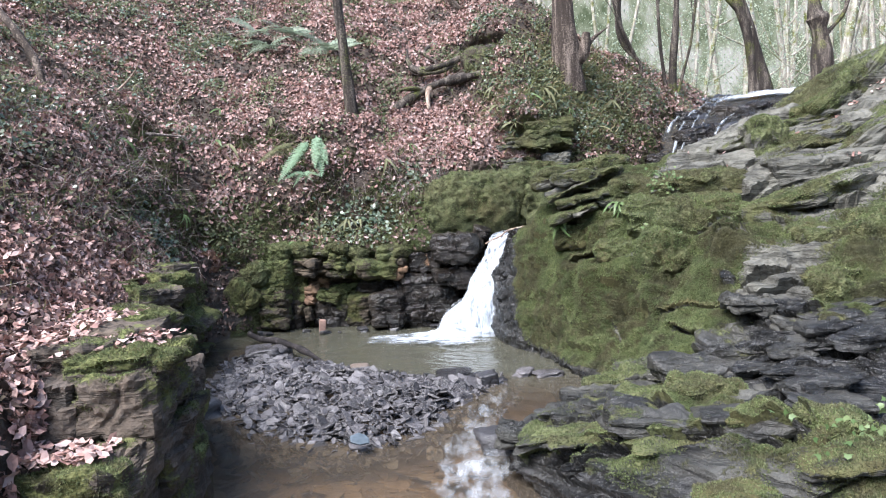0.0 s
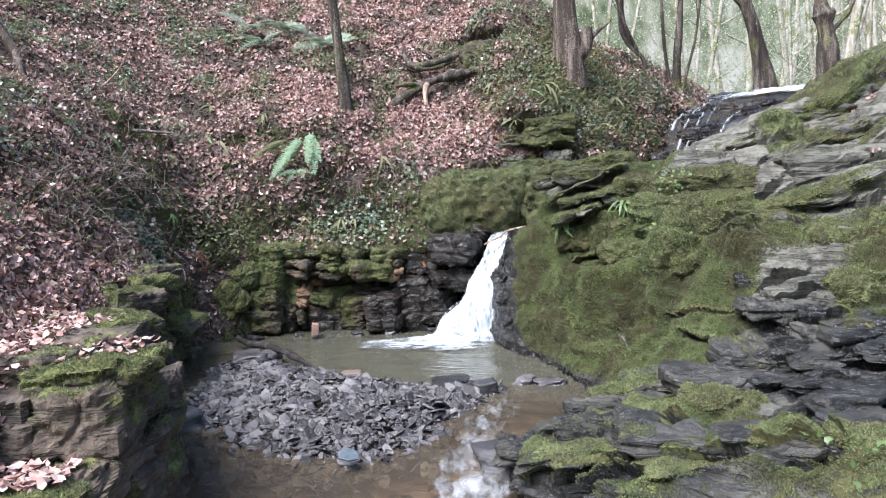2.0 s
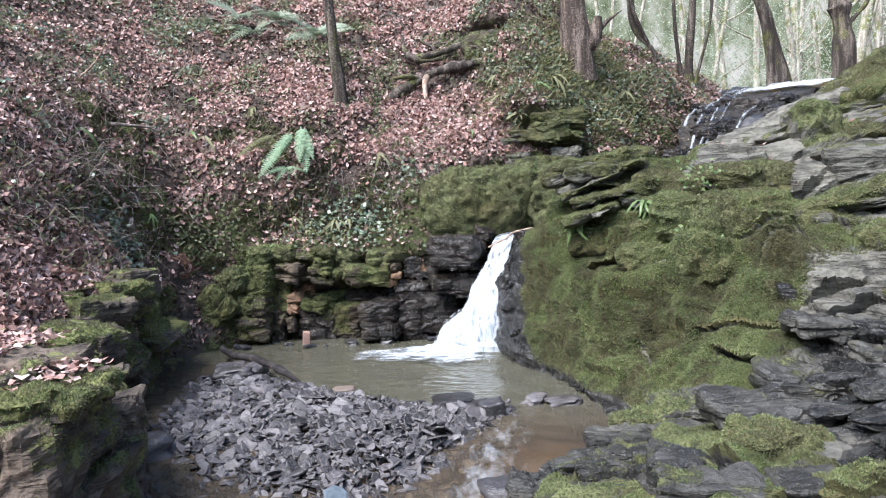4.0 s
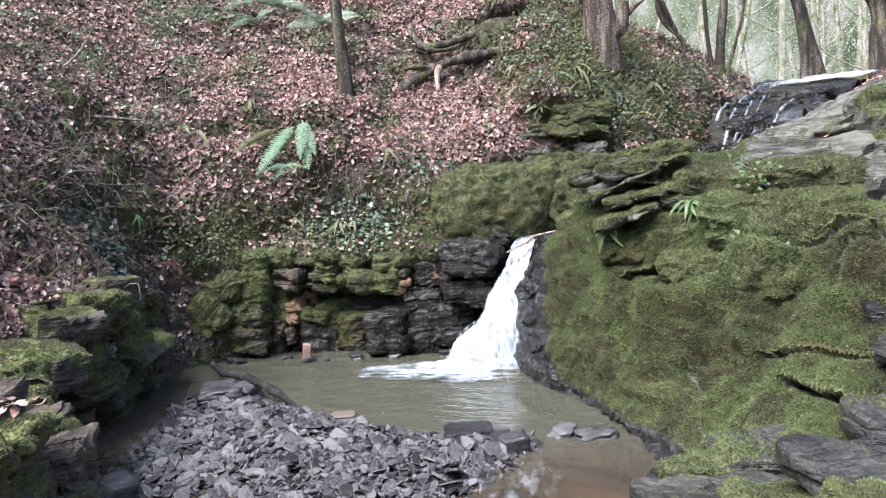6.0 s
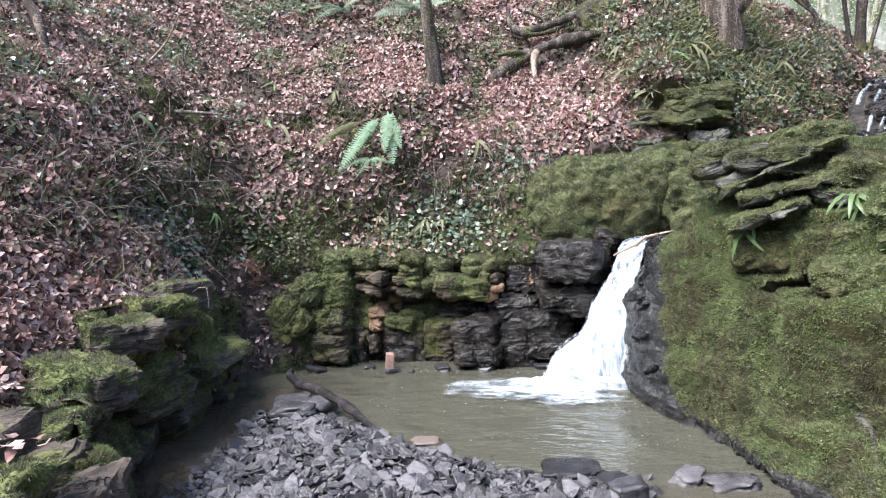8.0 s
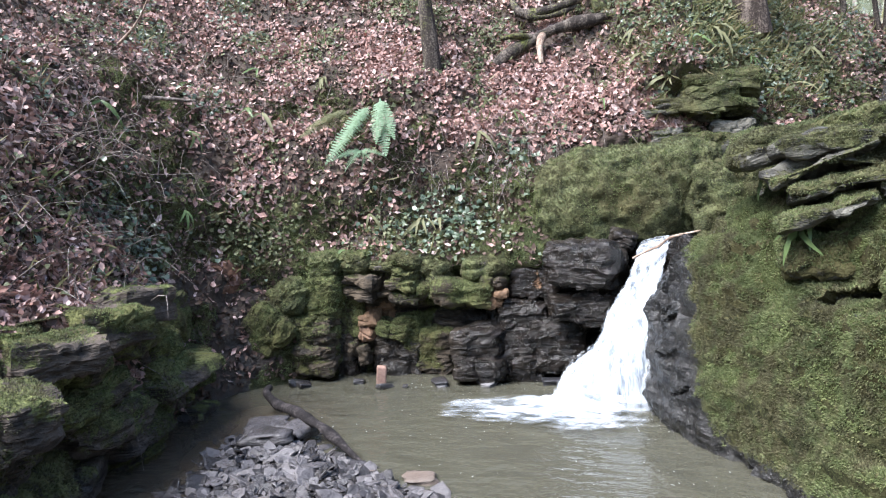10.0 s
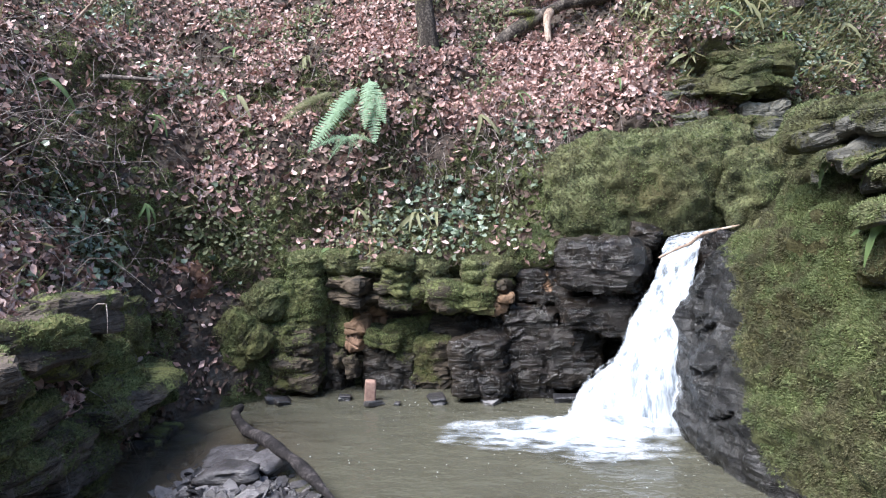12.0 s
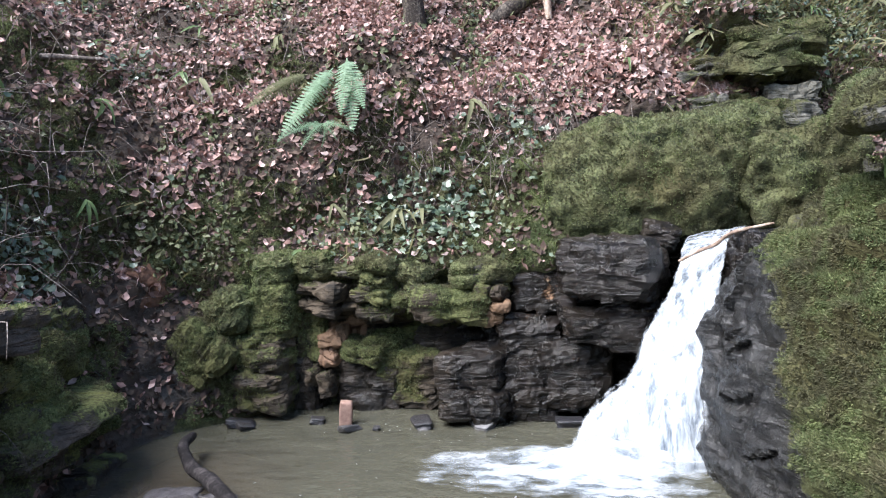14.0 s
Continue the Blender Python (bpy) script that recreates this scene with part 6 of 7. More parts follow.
# ---- wet rocks that break the cascade ----
cascade_rocks = thing("cascade_rocks", "dark wet rocks breaking the upper cascade", "rock", kind="structure")
rng = np.random.default_rng(17)
for k in range(46):
    t, u = float(rng.uniform(0.40, 0.78)), float(rng.uniform(0.02, 0.98))
    i = int(t * 159)
    p = left[i] * (1 - u) + right[i] * u
    q = float(rng.uniform(0.14, 0.4))
    if abs(p[0] - 5.8) < 0.8 and abs(p[1] - 12.1) < 0.6:
        continue
    crag(cascade_rocks, MAT_CLIFF, p[0], p[1], p[2] - 0.03, q * 1.4, q, q * 0.55, float(rng.uniform(0, 180)), float(rng.normal(0, 6)), float(rng.normal(0, 6)), -0.3, 1.0, 9000 + 9 * k, 14, 5.0)

# ---- trees and dead wood ----
def tree(name, label, points, radii, mat, limbs=(), sides=14, wobble=0.02, seed=0, ridges=0.05, group="trees on the bank"):
    """A trunk with limbs; a limb: (share of the trunk's length, points from there, radii)."""
    ob = thing(name, label, "tree", points[0], group)
    base = np.array(points[0])
    part("trunk", tube("trunk", np.array(points) - base, radii, mat, sides, wobble, seed, 36, ridges), ob)
    skin = curve_through(np.array(points) - base, 50)
    for k, (at, offs, rad) in enumerate(limbs):
        p0 = skin[int(at * 49)]
        limb = part("limb", tube("limb", np.array([p0 + np.array(o) for o in offs]), rad, mat, 7, wobble * 0.4, seed + k, 20), ob)
        if group == "trees on the bank":
            tip, mid = p0 + np.array(offs[-1]), p0 + np.array(offs[-2])
            for side in (-1, 1):
                part("twig", tube("twig", np.array([mid, 0.5 * (mid + tip) + np.array([side * 0.12, 0.04, 0.05]), tip + np.array([side * 0.35, 0.1, 0.1])]), [rad[-1] * 0.9, rad[-1] * 0.6, 0.003], mat, 5, 0.0, seed + 7, 12), limb)
    return ob


tree("young_tree", "slender grey-barked tree rooted in the leafy bank", [(-1.08, 9.22, 2.2), (-1.13, 9.16, 2.7), (-1.18, 9.14, 3.3), (-1.25, 9.12, 4.2), (-1.28, 9.1, 5.6), (-1.3, 9.1, 8.0)], [0.12, 0.075, 0.062, 0.058, 0.05, 0.03], MAT_BARK_MOSS, [(0.75, [(0, 0, 0), (0.5, 0.1, 0.5), (0.9, 0.2, 1.3)], [0.03, 0.02, 0.008]), (0.62, [(0, 0, 0), (-0.4, -0.1, 0.6), (-0.7, 0.0, 1.4)], [0.03, 0.02, 0.008])], 12, 0.012, 3)
tree("ash_tree", "broad brown-trunked tree with a stub beside it", [(1.88, 10.1, 2.95), (1.86, 10.02, 3.45), (1.83, 9.98, 3.9), (1.81, 9.96, 4.6), (1.75, 9.9, 6.0), (1.6, 9.9, 10.0)], [0.26, 0.18, 0.155, 0.145, 0.13, 0.08], MAT_BARK, [(0.22, [(0, 0, -0.2), (0.22, -0.08, 0.0), (0.27, -0.1, 0.28)], [0.12, 0.10, 0.06]), (0.6, [(0, 0, 0), (0.6, 0, 0.7), (1.3, 0.2, 2.0)], [0.09, 0.06, 0.02])], 18, 0.03, 9, 0.07)
tree("leaning_sapling", "thin grey sapling leaning over the bank", [(0.75, 11.5, 4.05), (0.55, 11.45, 4.4), (0.2, 11.4, 4.8), (-0.1, 11.4, 5.6), (-0.3, 11.5, 7.5)], [0.075, 0.06, 0.055, 0.05, 0.02], MAT_BARK, (), 9, 0.01, 12)
tree("crooked_sapling", "crooked ivy-clad sapling on the upper bank", [(3.2, 11.4, 2.95), (3.3, 11.3, 3.5), (3.05, 11.35, 3.85), (2.95, 11.35, 4.5), (3.1, 11.4, 6.0), (3.0, 11.4, 8.5)], [0.06, 0.04, 0.045, 0.06, 0.04, 0.02], MAT_BARK_MOSS, [(0.3, [(0, 0, 0), (-0.25, -0.1, 0.5), (-0.5, -0.1, 1.3)], [0.03, 0.025, 0.01])], 9, 0.02, 15)
tree("twin_stem_tree", "thin mossy tree with several stems above the cascade", [(3.83, 11.45, 2.7), (3.86, 11.45, 3.5), (3.9, 11.4, 4.2), (3.95, 11.4, 5.5), (4.0, 11.4, 8.5)], [0.1, 0.06, 0.055, 0.05, 0.02], MAT_BARK_MOSS, [(0.06, [(0, 0, -0.1), (0.16, -0.05, 0.5), (0.35, -0.05, 1.3), (0.5, 0, 3.0)], [0.03, 0.022, 0.02, 0.008]), (0.04, [(0, 0, -0.1), (-0.1, 0.05, 0.6), (-0.18, 0.05, 1.6), (-0.2, 0, 3.5)], [0.04, 0.03, 0.028, 0.012])], 10, 0.015, 18)
tree("mossy_alder", "leaning moss-covered trunk at the head of the cascade", [(6.2, 13.55, 2.8), (6.1, 13.55, 3.7), (5.98, 13.5, 4.5), (5.72, 13.5, 5.3), (5.45, 13.5, 6.4), (5.2, 13.6, 9.5)], [0.14, 0.10, 0.092, 0.09, 0.085, 0.05], MAT_BARK_MOSS, [(0.5, [(0, 0, 0), (-0.5, 0, 0.5), (-1.2, 0.1, 1.0)], [0.06, 0.04, 0.015])], 14, 0.03, 21)
tree("mossy_alder", "stout dark trunk leaning behind its mossy neighbour", [(6.8, 14.4, 3.0), (6.62, 14.4, 4.0), (6.45, 14.35, 4.7), (6.1, 14.3, 5.6), (5.8, 14.3, 7.0), (5.5, 14.4, 10.0)], [0.2, 0.12, 0.095, 0.09, 0.085, 0.05], MAT_BARK_MOSS, (), 14, 0.05, 24)
tree("pollard_tree", "gnarled pollard with a burred collar and a mossy top", [(7.77, 14.1, 3.0), (7.74, 14.1, 4.1), (7.72, 14.1, 4.4), (7.67, 14.1, 4.65), (7.65, 14.1, 4.85), (7.6, 14.1, 5.15), (7.5, 14.1, 7.0), (7.4, 14.1, 10.0)], [0.26, 0.18, 0.14, 0.14, 0.22, 0.13, 0.10, 0.06], MAT_BARK_MOSS, [(0.3, [(0, 0, 0), (0.5, 0, 0.6), (0.8, 0, 1.6)], [0.05, 0.04, 0.02])], 18, 0.09, 27, 0.08)
# bare trees further up the valley, distance haze put into a paler bark
MAT_BARK_HAZED = bark_material("hazed_bark", (0.3, 0.27, 0.22), (0.5, 0.47, 0.4), 0.3)
rng = np.random.default_rng(99)
for k in range(44):
    y = float(rng.uniform(20, 46))
    x = y * float(rng.uniform(0.10, 0.78)) + float(rng.uniform(-1, 1))
    r = float(rng.uniform(0.04, 0.15)) * (1 + (y > 34) * 0.5)
    lean = float(rng.normal(0, 0.6))
    z0 = 3.2
    pts3 = [(x, y, z0), (x + lean * 0.2, y, z0 + 2), (x + lean, y, z0 + 6), (x + 1.6 * lean, y + 0.3, z0 + 12)]
    lim = []
    for j in range(int(rng.integers(3, 7))):
        sgn = 1 if rng.random() < 0.5 else -1
        reach = float(rng.uniform(0.8, 2.4))
        lim.append((float(rng.uniform(0.15, 0.9)), [(0, 0, 0), (sgn * reach * 0.5, 0, 0.6), (sgn * reach, 0.1, 1.9)], [r * 0.35, r * 0.22, 0.008]))
    tree("bare_tree", "bare tree in the far woods, bark paled for haze", pts3, [r * 1.5, r, r * 0.85, r * 0.3], MAT_BARK_HAZED, lim, 8, 0.0, k, 0.0, "bare trees in the distance")

# a fallen limb and roots on the bank
log = thing("fallen_log", "mossy fallen limb lying across the bare slope", "log", (0.3, 9.95, 3.0))
o = np.array([0.3, 9.95, 3.0])
part("stem", tube("stem", np.array([(-0.58, 9.62, 2.72), (-0.40, 9.70, 2.86), (-0.2, 9.85, 3.0), (0.06, 9.90, 3.12), (0.5, 9.95, 3.2), (1.1, 10.0, 3.33), (1.3, 10.1, 3.4)]) - o, [0.04, 0.06, 0.07, 0.055, 0.055, 0.08, 0.05], MAT_BARK_MOSS, 14, 0.035, 5, 60), log)
part("branch_stub", tube("branch_stub", np.array([(-0.1, 9.88, 3.05), (-0.13, 9.72, 2.92), (-0.12, 9.66, 2.72)]) - o, [0.045, 0.035, 0.025], MAT_PALE, 8, 0.004, 6), log, "broken pale stub")
part("branch", tube("branch", np.array([(-0.2, 9.86, 3.02), (-0.36, 9.72, 3.02), (-0.52, 9.66, 2.99)]) - o, [0.04, 0.03, 0.015], MAT_BARK_MOSS, 8, 0.004, 7), log)
roots = thing("tree_roots", "bare twisted roots arching over an earth hollow", "roots", (0.4, 10.3, 3.3))
o = np.array([0.4, 10.3, 3.3])
for pts3, rad in [([(-0.42, 10.5, 3.72), (-0.40, 10.3, 3.5), (-0.28, 10.2, 3.36), (0.05, 10.2, 3.40), (0.42, 10.3, 3.55), (0.8, 10.3, 3.66), (1.05, 10.2, 3.5), (1.15, 10.05, 3.36)], [0.03, 0.05, 0.06, 0.055, 0.06, 0.06, 0.07, 0.05]), ([(-0.10, 10.6, 3.78), (-0.16, 10.4, 3.62), (-0.02, 10.35, 3.52), (0.0, 10.25, 3.42)], [0.03, 0.04, 0.035, 0.03]), ([(-0.30, 10.2, 3.38), (-0.16, 10.15, 3.3), (0.1, 10.2, 3.34), (0.3, 10.3, 3.46)], [0.03, 0.045, 0.04, 0.03]), ([(0.2, 9.22, 2.17), (0.45, 9.18, 2.2), (0.66, 9.2, 2.3), (0.82, 9.25, 2.42), (0.86, 9.35, 2.62)], [0.03, 0.05, 0.06, 0.05, 0.04])]:
    part("root", tube("root", np.array(pts3) - o, [0.8 * q for q in rad], MAT_BARK_MOSS, 12, 0.025, 11, 50), roots)
# bare earth, the hollow's shade put into its near-black colour
m, nt, b = material("hollow_shade", (0.02, 0.016, 0.013), 0.95, 0.1)
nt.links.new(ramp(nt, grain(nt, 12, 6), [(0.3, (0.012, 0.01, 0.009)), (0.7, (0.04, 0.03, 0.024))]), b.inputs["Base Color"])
MAT_HOLLOW_SHADE = m


def mound(name, label, category, at, size, mat, seed, turn=0, moss=1.0, n=56, square=1.0, roll=0.0):
    """A rounded rock or heap of earth, uneven all over."""
    a, b2 = np.meshgrid(np.linspace(0, 2 * np.pi, 2 * n), np.linspace(-np.pi / 2, np.pi / 2, n), indexing="ij")
    v = np.stack([np.cos(a) * np.cos(b2), np.sin(a) * np.cos(b2), np.sin(b2)], -1)
    v = v / (np.abs(v) ** (2 + 2 * square)).sum(-1, keepdims=True) ** (1 / (2 + 2 * square))
    g = v * (np.array(size) / 2)
    g = g + v * (min(size) * (0.16 * rough(g + at, 0.45 * max(size), seed, 4) + 0.04 * rough(g + at, 0.05, seed + 1, 2)))[..., None]
    ob = sheet(name, g, mat, fields={"moss": np.full(a.shape, moss), "soil": np.full(a.shape, 0.9 if mat is MAT_BANK else 0.0), "wet": np.zeros(a.shape)})
    ob.matrix_basis = pose(*at, 0, roll, turn)
    tagged(ob, label, category)
    return ob, g @ np.array(pose(0, 0, 0, 0, roll, turn).to_3x3()).T + np.array(at)


# mound at the back of the hollow, darkened to read as shade
hollow, _ = mound("shaded_earth_hollow", "bare earth under the roots, near-black for the hollow's shade", "hollow", (0.72, 10.92, 3.72), (0.74, 0.3, 0.3), MAT_HOLLOW_SHADE, 31, 10)
tump, tump_g = mound("mossy_mound", "small mossy mound of earth between roots", "mound", (0.65, 10.28, 3.42), (0.62, 0.5, 0.42), MAT_BANK, 33, 0, 0.5, 56, 0.1)
dome, dome_g = mound("mossy_boulder", "big rounded boulder thick with green moss above the fall", "boulder", (0.58, 8.52, 1.32), (1.42, 0.72, 0.88), MAT_ROCK, 36, 6, 1.0, 90, 0.9)
dome2, dome2_g = mound("mossy_boulder", "smaller moss-covered boulder beside the lip", "boulder", (1.28, 8.42, 1.36), (0.72, 0.66, 0.56), MAT_ROCK, 37, 10, 1.0, 60, 1.6)
peak, peak_g = mound("mossy_boulder", "pointed mossy stone on the great slab", "boulder", (1.74, 5.22, 0.94), (0.5, 0.4, 0.44), MAT_ROCK, 39, 30, 0.9, 50, 0.3)

hump, hump_g = mound("mossy_boulder", "low rounded hump of rock under brown-green moss", "boulder", (2.02, 5.42, 1.14), (0.85, 0.5, 0.42), MAT_ROCK, 43, -10, 1.0, 60, 0.5, -4)
cushion, cushion_g = mound("mossy_boulder", "bulging rock under bright yellow-green moss", "boulder", (2.85, 4.5, 0.98), (0.9, 0.6, 0.55), MAT_ROCK, 44, -6, 1.0, 60, 0.4, -6)
great, great_g = mound("great_slab", "great smooth grey-green slab leaning beside the cascade", "boulder", (2.78, 6.62, 1.68), (1.6, 0.8, 0.55), MAT_ROCK, 45, -4, 0.22, 90, 2.0, -28)

m, nt, b = material("red_earth", (0.2, 0.1, 0.065), 0.95, 0.1)
nt.links.new(ramp(nt, sums(nt, "ADD", sums(nt, "MULTIPLY", grain(nt, 9, 7), 0.6), sums(nt, "MULTIPLY", grain(nt, 50, 5), 0.4)), [(0.34, (0.05, 0.033, 0.023)), (0.5, (0.14, 0.077, 0.052)), (0.68, (0.23, 0.125, 0.085))]), b.inputs["Base Color"])
relief(nt, b, grain(nt, 30, 6), 0.9, 0.02)
mound("bare_earth", "scar of reddish bare earth on the mossy bank", "earth", (-2.66, 7.80, 0.84), (0.34, 0.2, 0.34), m, 47, 35, 0.0, 50, 0.2)
mound("bare_earth", "trickle of ochre soil at the foot of the bank", "earth", (-2.52, 7.80, 0.36), (0.26, 0.18, 0.42), m, 48, 30, 0.0, 50, 0.2)

# sticks
stick = new("pool_branch", tube("pool_branch", [(-2.07, 7.24, 0.12), (-2.00, 7.02, 0.14), (-1.84, 6.80, 0.13), (-1.62, 6.58, 0.14), (-1.36, 6.34, 0.11), (-1.10, 6.10, 0.03)], [0.02, 0.027, 0.029, 0.03, 0.027, 0.016], MAT_WETWOOD, 10, 0.012, 41, 40))
tagged(stick, "dark wet curved branch lying from pool to gravel", "branch")
lip = new("lip_stick", tube("lip_stick", [(0.46, 7.50, 0.95), (0.56, 7.50, 1.0), (0.63, 7.48, 1.03), (0.71, 7.45, 1.09), (0.89, 7.42, 1.13)], [0.005, 0.009, 0.010, 0.009, 0.005], MAT_PALE, 8, 0.003, 42, 24))
tagged(lip, "bare pale stick caught across the lip of the fall", "stick")
bough = new("leaning_bough", tube("leaning_bough", [(-5.3, 8.0, 4.2), (-4.6, 7.6, 3.55), (-4.25, 7.45, 3.1), (-4.05, 7.35, 2.65), (-3.75, 7.25, 2.35), (-3.5, 7.2, 2.1), (-3.35, 7.2, 1.95)], [0.045, 0.042, 0.04, 0.034, 0.026, 0.016, 0.008], MAT_BARK, 10, 0.01, 43, 50))
tagged(bough, "long grey leaning bough across the bank", "bough")
for pts3, r in [([(-4.45, 8.6, 2.45), (-4.1, 8.5, 2.75), (-3.72, 8.5, 3.05), (-3.5, 8.5, 3.4)], 0.014), ([(-3.68, 6.9, 1.38), (-3.62, 6.9, 1.6), (-3.5, 6.95, 1.82)], 0.013), ([(-3.4, 7.9, 2.25), (-3.37, 7.95, 2.0), (-3.25, 7.9, 1.8)], 0.02), ([(-3.75, 7.85, 2.32), (-3.3, 7.95, 2.32), (-2.9, 8.0, 2.28)], 0.022)]:
    s = new("fallen_stick", tube("fallen_stick", pts3, [r, r * 0.9, r * 0.5], MAT_PALE if r < 0.015 else MAT_TWIG, 7, 0.003, 44))
    tagged(s, "bare pale stick caught in the undergrowth" if r < 0.015 else "dark rotting stick lying on the slope", "stick", "fallen sticks")
m, nt, b = material("old_brick", (0.45, 0.24, 0.17), 0.85, 0.2)
nt.links.new(ramp(nt, grain(nt, 40, 6), [(0.3, (0.21, 0.125, 0.098)), (0.7, (0.34, 0.225, 0.178))]), b.inputs["Base Color"])
relief(nt, b, grain(nt, 90, 4), 0.5, 0.005)
bk = new("brick", block_mesh("brick", m, 501, 9.0, 0.0, 0.012))
bk.matrix_basis = pose(-1.40, 7.80, 0.06, 6, 5, 12) @ Matrix.Diagonal((0.075, 0.06, 0.165, 1))
tagged(bk, "worn pinkish red brick standing on end at the waterline", "brick")

# ---- leaves, moss and undergrowth ----
LEAF = (np.array([(-0.5, 0, 0.05), (-0.2, 0.26, 0.02), (0.22, 0.24, 0.09), (0.55, 0, 0.02), (0.2, -0.26, 0.12), (-0.22, -0.25, 0.04), (0, 0, -0.02)]), np.array([(0, 6, 1), (1, 6, 2), (2, 6, 3), (3, 6, 4), (4, 6, 5), (5, 6, 0)]))
LEAF2 = (np.array([(-0.5, 0, 0.12), (-0.15, 0.2, -0.02), (0.2, 0.27, 0.1), (0.5, 0.05, 0.2), (0.16, -0.22, 0.0), (-0.25, -0.22, 0.14), (0.02, 0, 0.03)]), LEAF[1])
IVY_LEAF = (np.array([(0, 0, 0), (0.1, 0.32, 0.02), (-0.12, 0.5, -0.05), (0.36, 0.36, 0), (0.62, 0, -0.06), (0.36, -0.36, 0), (-0.12, -0.5, -0.05), (0.1, -0.32, 0.02)]), np.array([(0, 2, 1), (0, 1, 3), (0, 3, 4), (0, 4, 5), (0, 5, 7), (0, 7, 6)]))
LEAF3 = (np.array([(-0.55, 0, 0.16), (-0.2, 0.15, 0.0), (0.1, 0.34, 0.16), (0.62, 0.06, 0.26), (0.22, -0.18, 0.02), (-0.1, -0.3, 0.2), (0.0, 0.02, -0.04)]), LEAF[1])
LEAVES = [LEAF, LEAF2, LEAF3]
BLADE = (np.array([(-0.16, 0, 0), (0.16, 0, 0), (0.08, 0.12, 0.6), (0.0, 0.35, 1.0)]), np.array([(0, 1, 2), (0, 2, 3)]))
TUFT = np.array([(-0.2, 0, 0), (0.2, 0, 0), (0.0, 0.3, 0.9)])
SPRIG = (np.concatenate([TUFT @ np.array([[c, s, 0], [-s, c, 0], [0, 0, 1]]) + np.array([dx, dy, 0]) for c, s, dx, dy in ((1, 0, 0, 0.25), (-0.5, 0.87, 0.25, -0.12), (-0.5, -0.87, -0.25, -0.12))]), np.arange(9).reshape(3, 3))


def strewn(name, label, category, shapes, grid, weight, count, seed, lo, hi, mat, lift=0.01, lean=0.35, up=0.0, extra=None):
    """One mass of small leaves or blades spread over a sheet."""
    p, n, rng = pick(grid, weight, count, seed)
    n = np.where((n * np.array([0, -0.3, 1.0])).sum(1, keepdims=True) < 0, -n, n)
    p = p + n * (lift * rng.random((count, 1)))
    n = n + rng.normal(0, lean, n.shape) + np.array([0, 0, up])
    fr = turned(n, rng.uniform(0, 6.28, count))
    size = rng.uniform(lo, hi, count)
    k = rng.integers(len(shapes), size=count)
    v, f = joined([strew(shapes[j], p[k == j], fr[k == j], size[k == j]) for j in range(len(shapes))])
    return tagged(new(name, mesh_of(name, v, f, mat, False)), label, category, kind="stuff")


seen = (BY < 15) & (BY > 1.5) & (BX > -7) & (BX < 6.5) & (BZ < 7) & (BZ > 0.02)
tuft = rough(bank, 0.5, 101, 3)
leafy = np.clip(0.45 + 0.9 * tuft + 0.7 * lump(BX, BZ, -0.7, 2.5, 1.3, 0.35) + 0.5 * lump(BX, BZ, -2.3, 1.6, 0.25, 0.5) + 0.5 * lump(BX, BZ, 0.35, 2.35, 0.45, 0.35) + 0.8 * (BX < -2.3) * (BY < 6.9) * (BZ < 1.5), np.where(BZ > 1.9, 0.2, 0.03), 1.6)
leafy = leafy * np.where((BZ < 1.85) & (BY > 7.0), 0.35 + 0.65 * np.clip(lump(BX, BZ, -2.3, 1.6, 0.3, 0.5) * 1.5, 0, 1), 1.0)
leafy = leafy * (1 - 0.3 * (BX < -3.0) * (BZ > 2.2))
leafy = leafy * (1 - 0.85 * np.clip(bank_moss * 1.3, 0, 1)) * (1 - 0.8 * lump(BX, BZ, 0.1, 1.3, 0.9, 0.35)) * (1 - 0.8 * ((BZ < 0.9) & (BY > 7.2))) * (1 - 0.85 * lump(BX, BZ, 0.45, 2.85, 0.5, 0.18))
leafy = leafy * (1 - 0.65 * lump(BX, BZ, -0.95, 1.2, 0.5, 0.3)) * np.where((BX > 1.0) & (BZ > 2.0), 0.3 + 0.5 * np.clip(tuft + 0.2, 0, 1), 1.0)
leafy = leafy * np.clip(0.75 + 1.3 * rough(bank, 0.38, 107, 3), 0.12, 1.4)
strewn("leaf_duff", "dark rotting leaf scraps covering the soil of the bank", "fallen leaves", LEAVES, bank, seen * (BZ > 0.04) * np.clip(1.5 - BZ / 6, 0.3, 1), 70000, 199, 0.03, 0.075, MAT_DUFF, 0.02, 0.8)
strewn("fallen_leaves", "thick litter of pinkish brown fallen leaves on the bank", "fallen leaves", LEAVES, bank, leafy * seen * np.clip(1.5 - BZ / 6, 0.3, 1), 185000, 201, 0.022, 0.08, MAT_LITTER, 0.04, 0.75)
west = (BX < -1.9) & (BY < 6.9) & (BY > 2.6) & (BZ > 0.55) & (BZ < 1.9)
strewn("fallen_leaves", "deep drift of fallen leaves on the ledges", "fallen leaves", LEAVES, bank, west * np.clip(1.6 - 0.7 * BZ, 0, 1), 9000, 202, 0.035, 0.075, MAT_LITTER, 0.06, 0.8)
# darker leaves stand in for the bank's shade over this drift
strewn("leaf_duff", "dark leaves mixed into the drift on the ledges for its shade", "fallen leaves", LEAVES, bank, west * 1.0, 7000, 212, 0.035, 0.075, MAT_DUFF, 0.055, 0.7)
far = (BY > 11) & (BX > 2) & (BY < 30) & (BX < 25)
strewn("fallen_leaves", "russet fallen leaves under the trees", "fallen leaves", LEAVES, bank, far * 1.0, 6000, 203, 0.06, 0.13, MAT_LITTER, 0.03, 0.3)
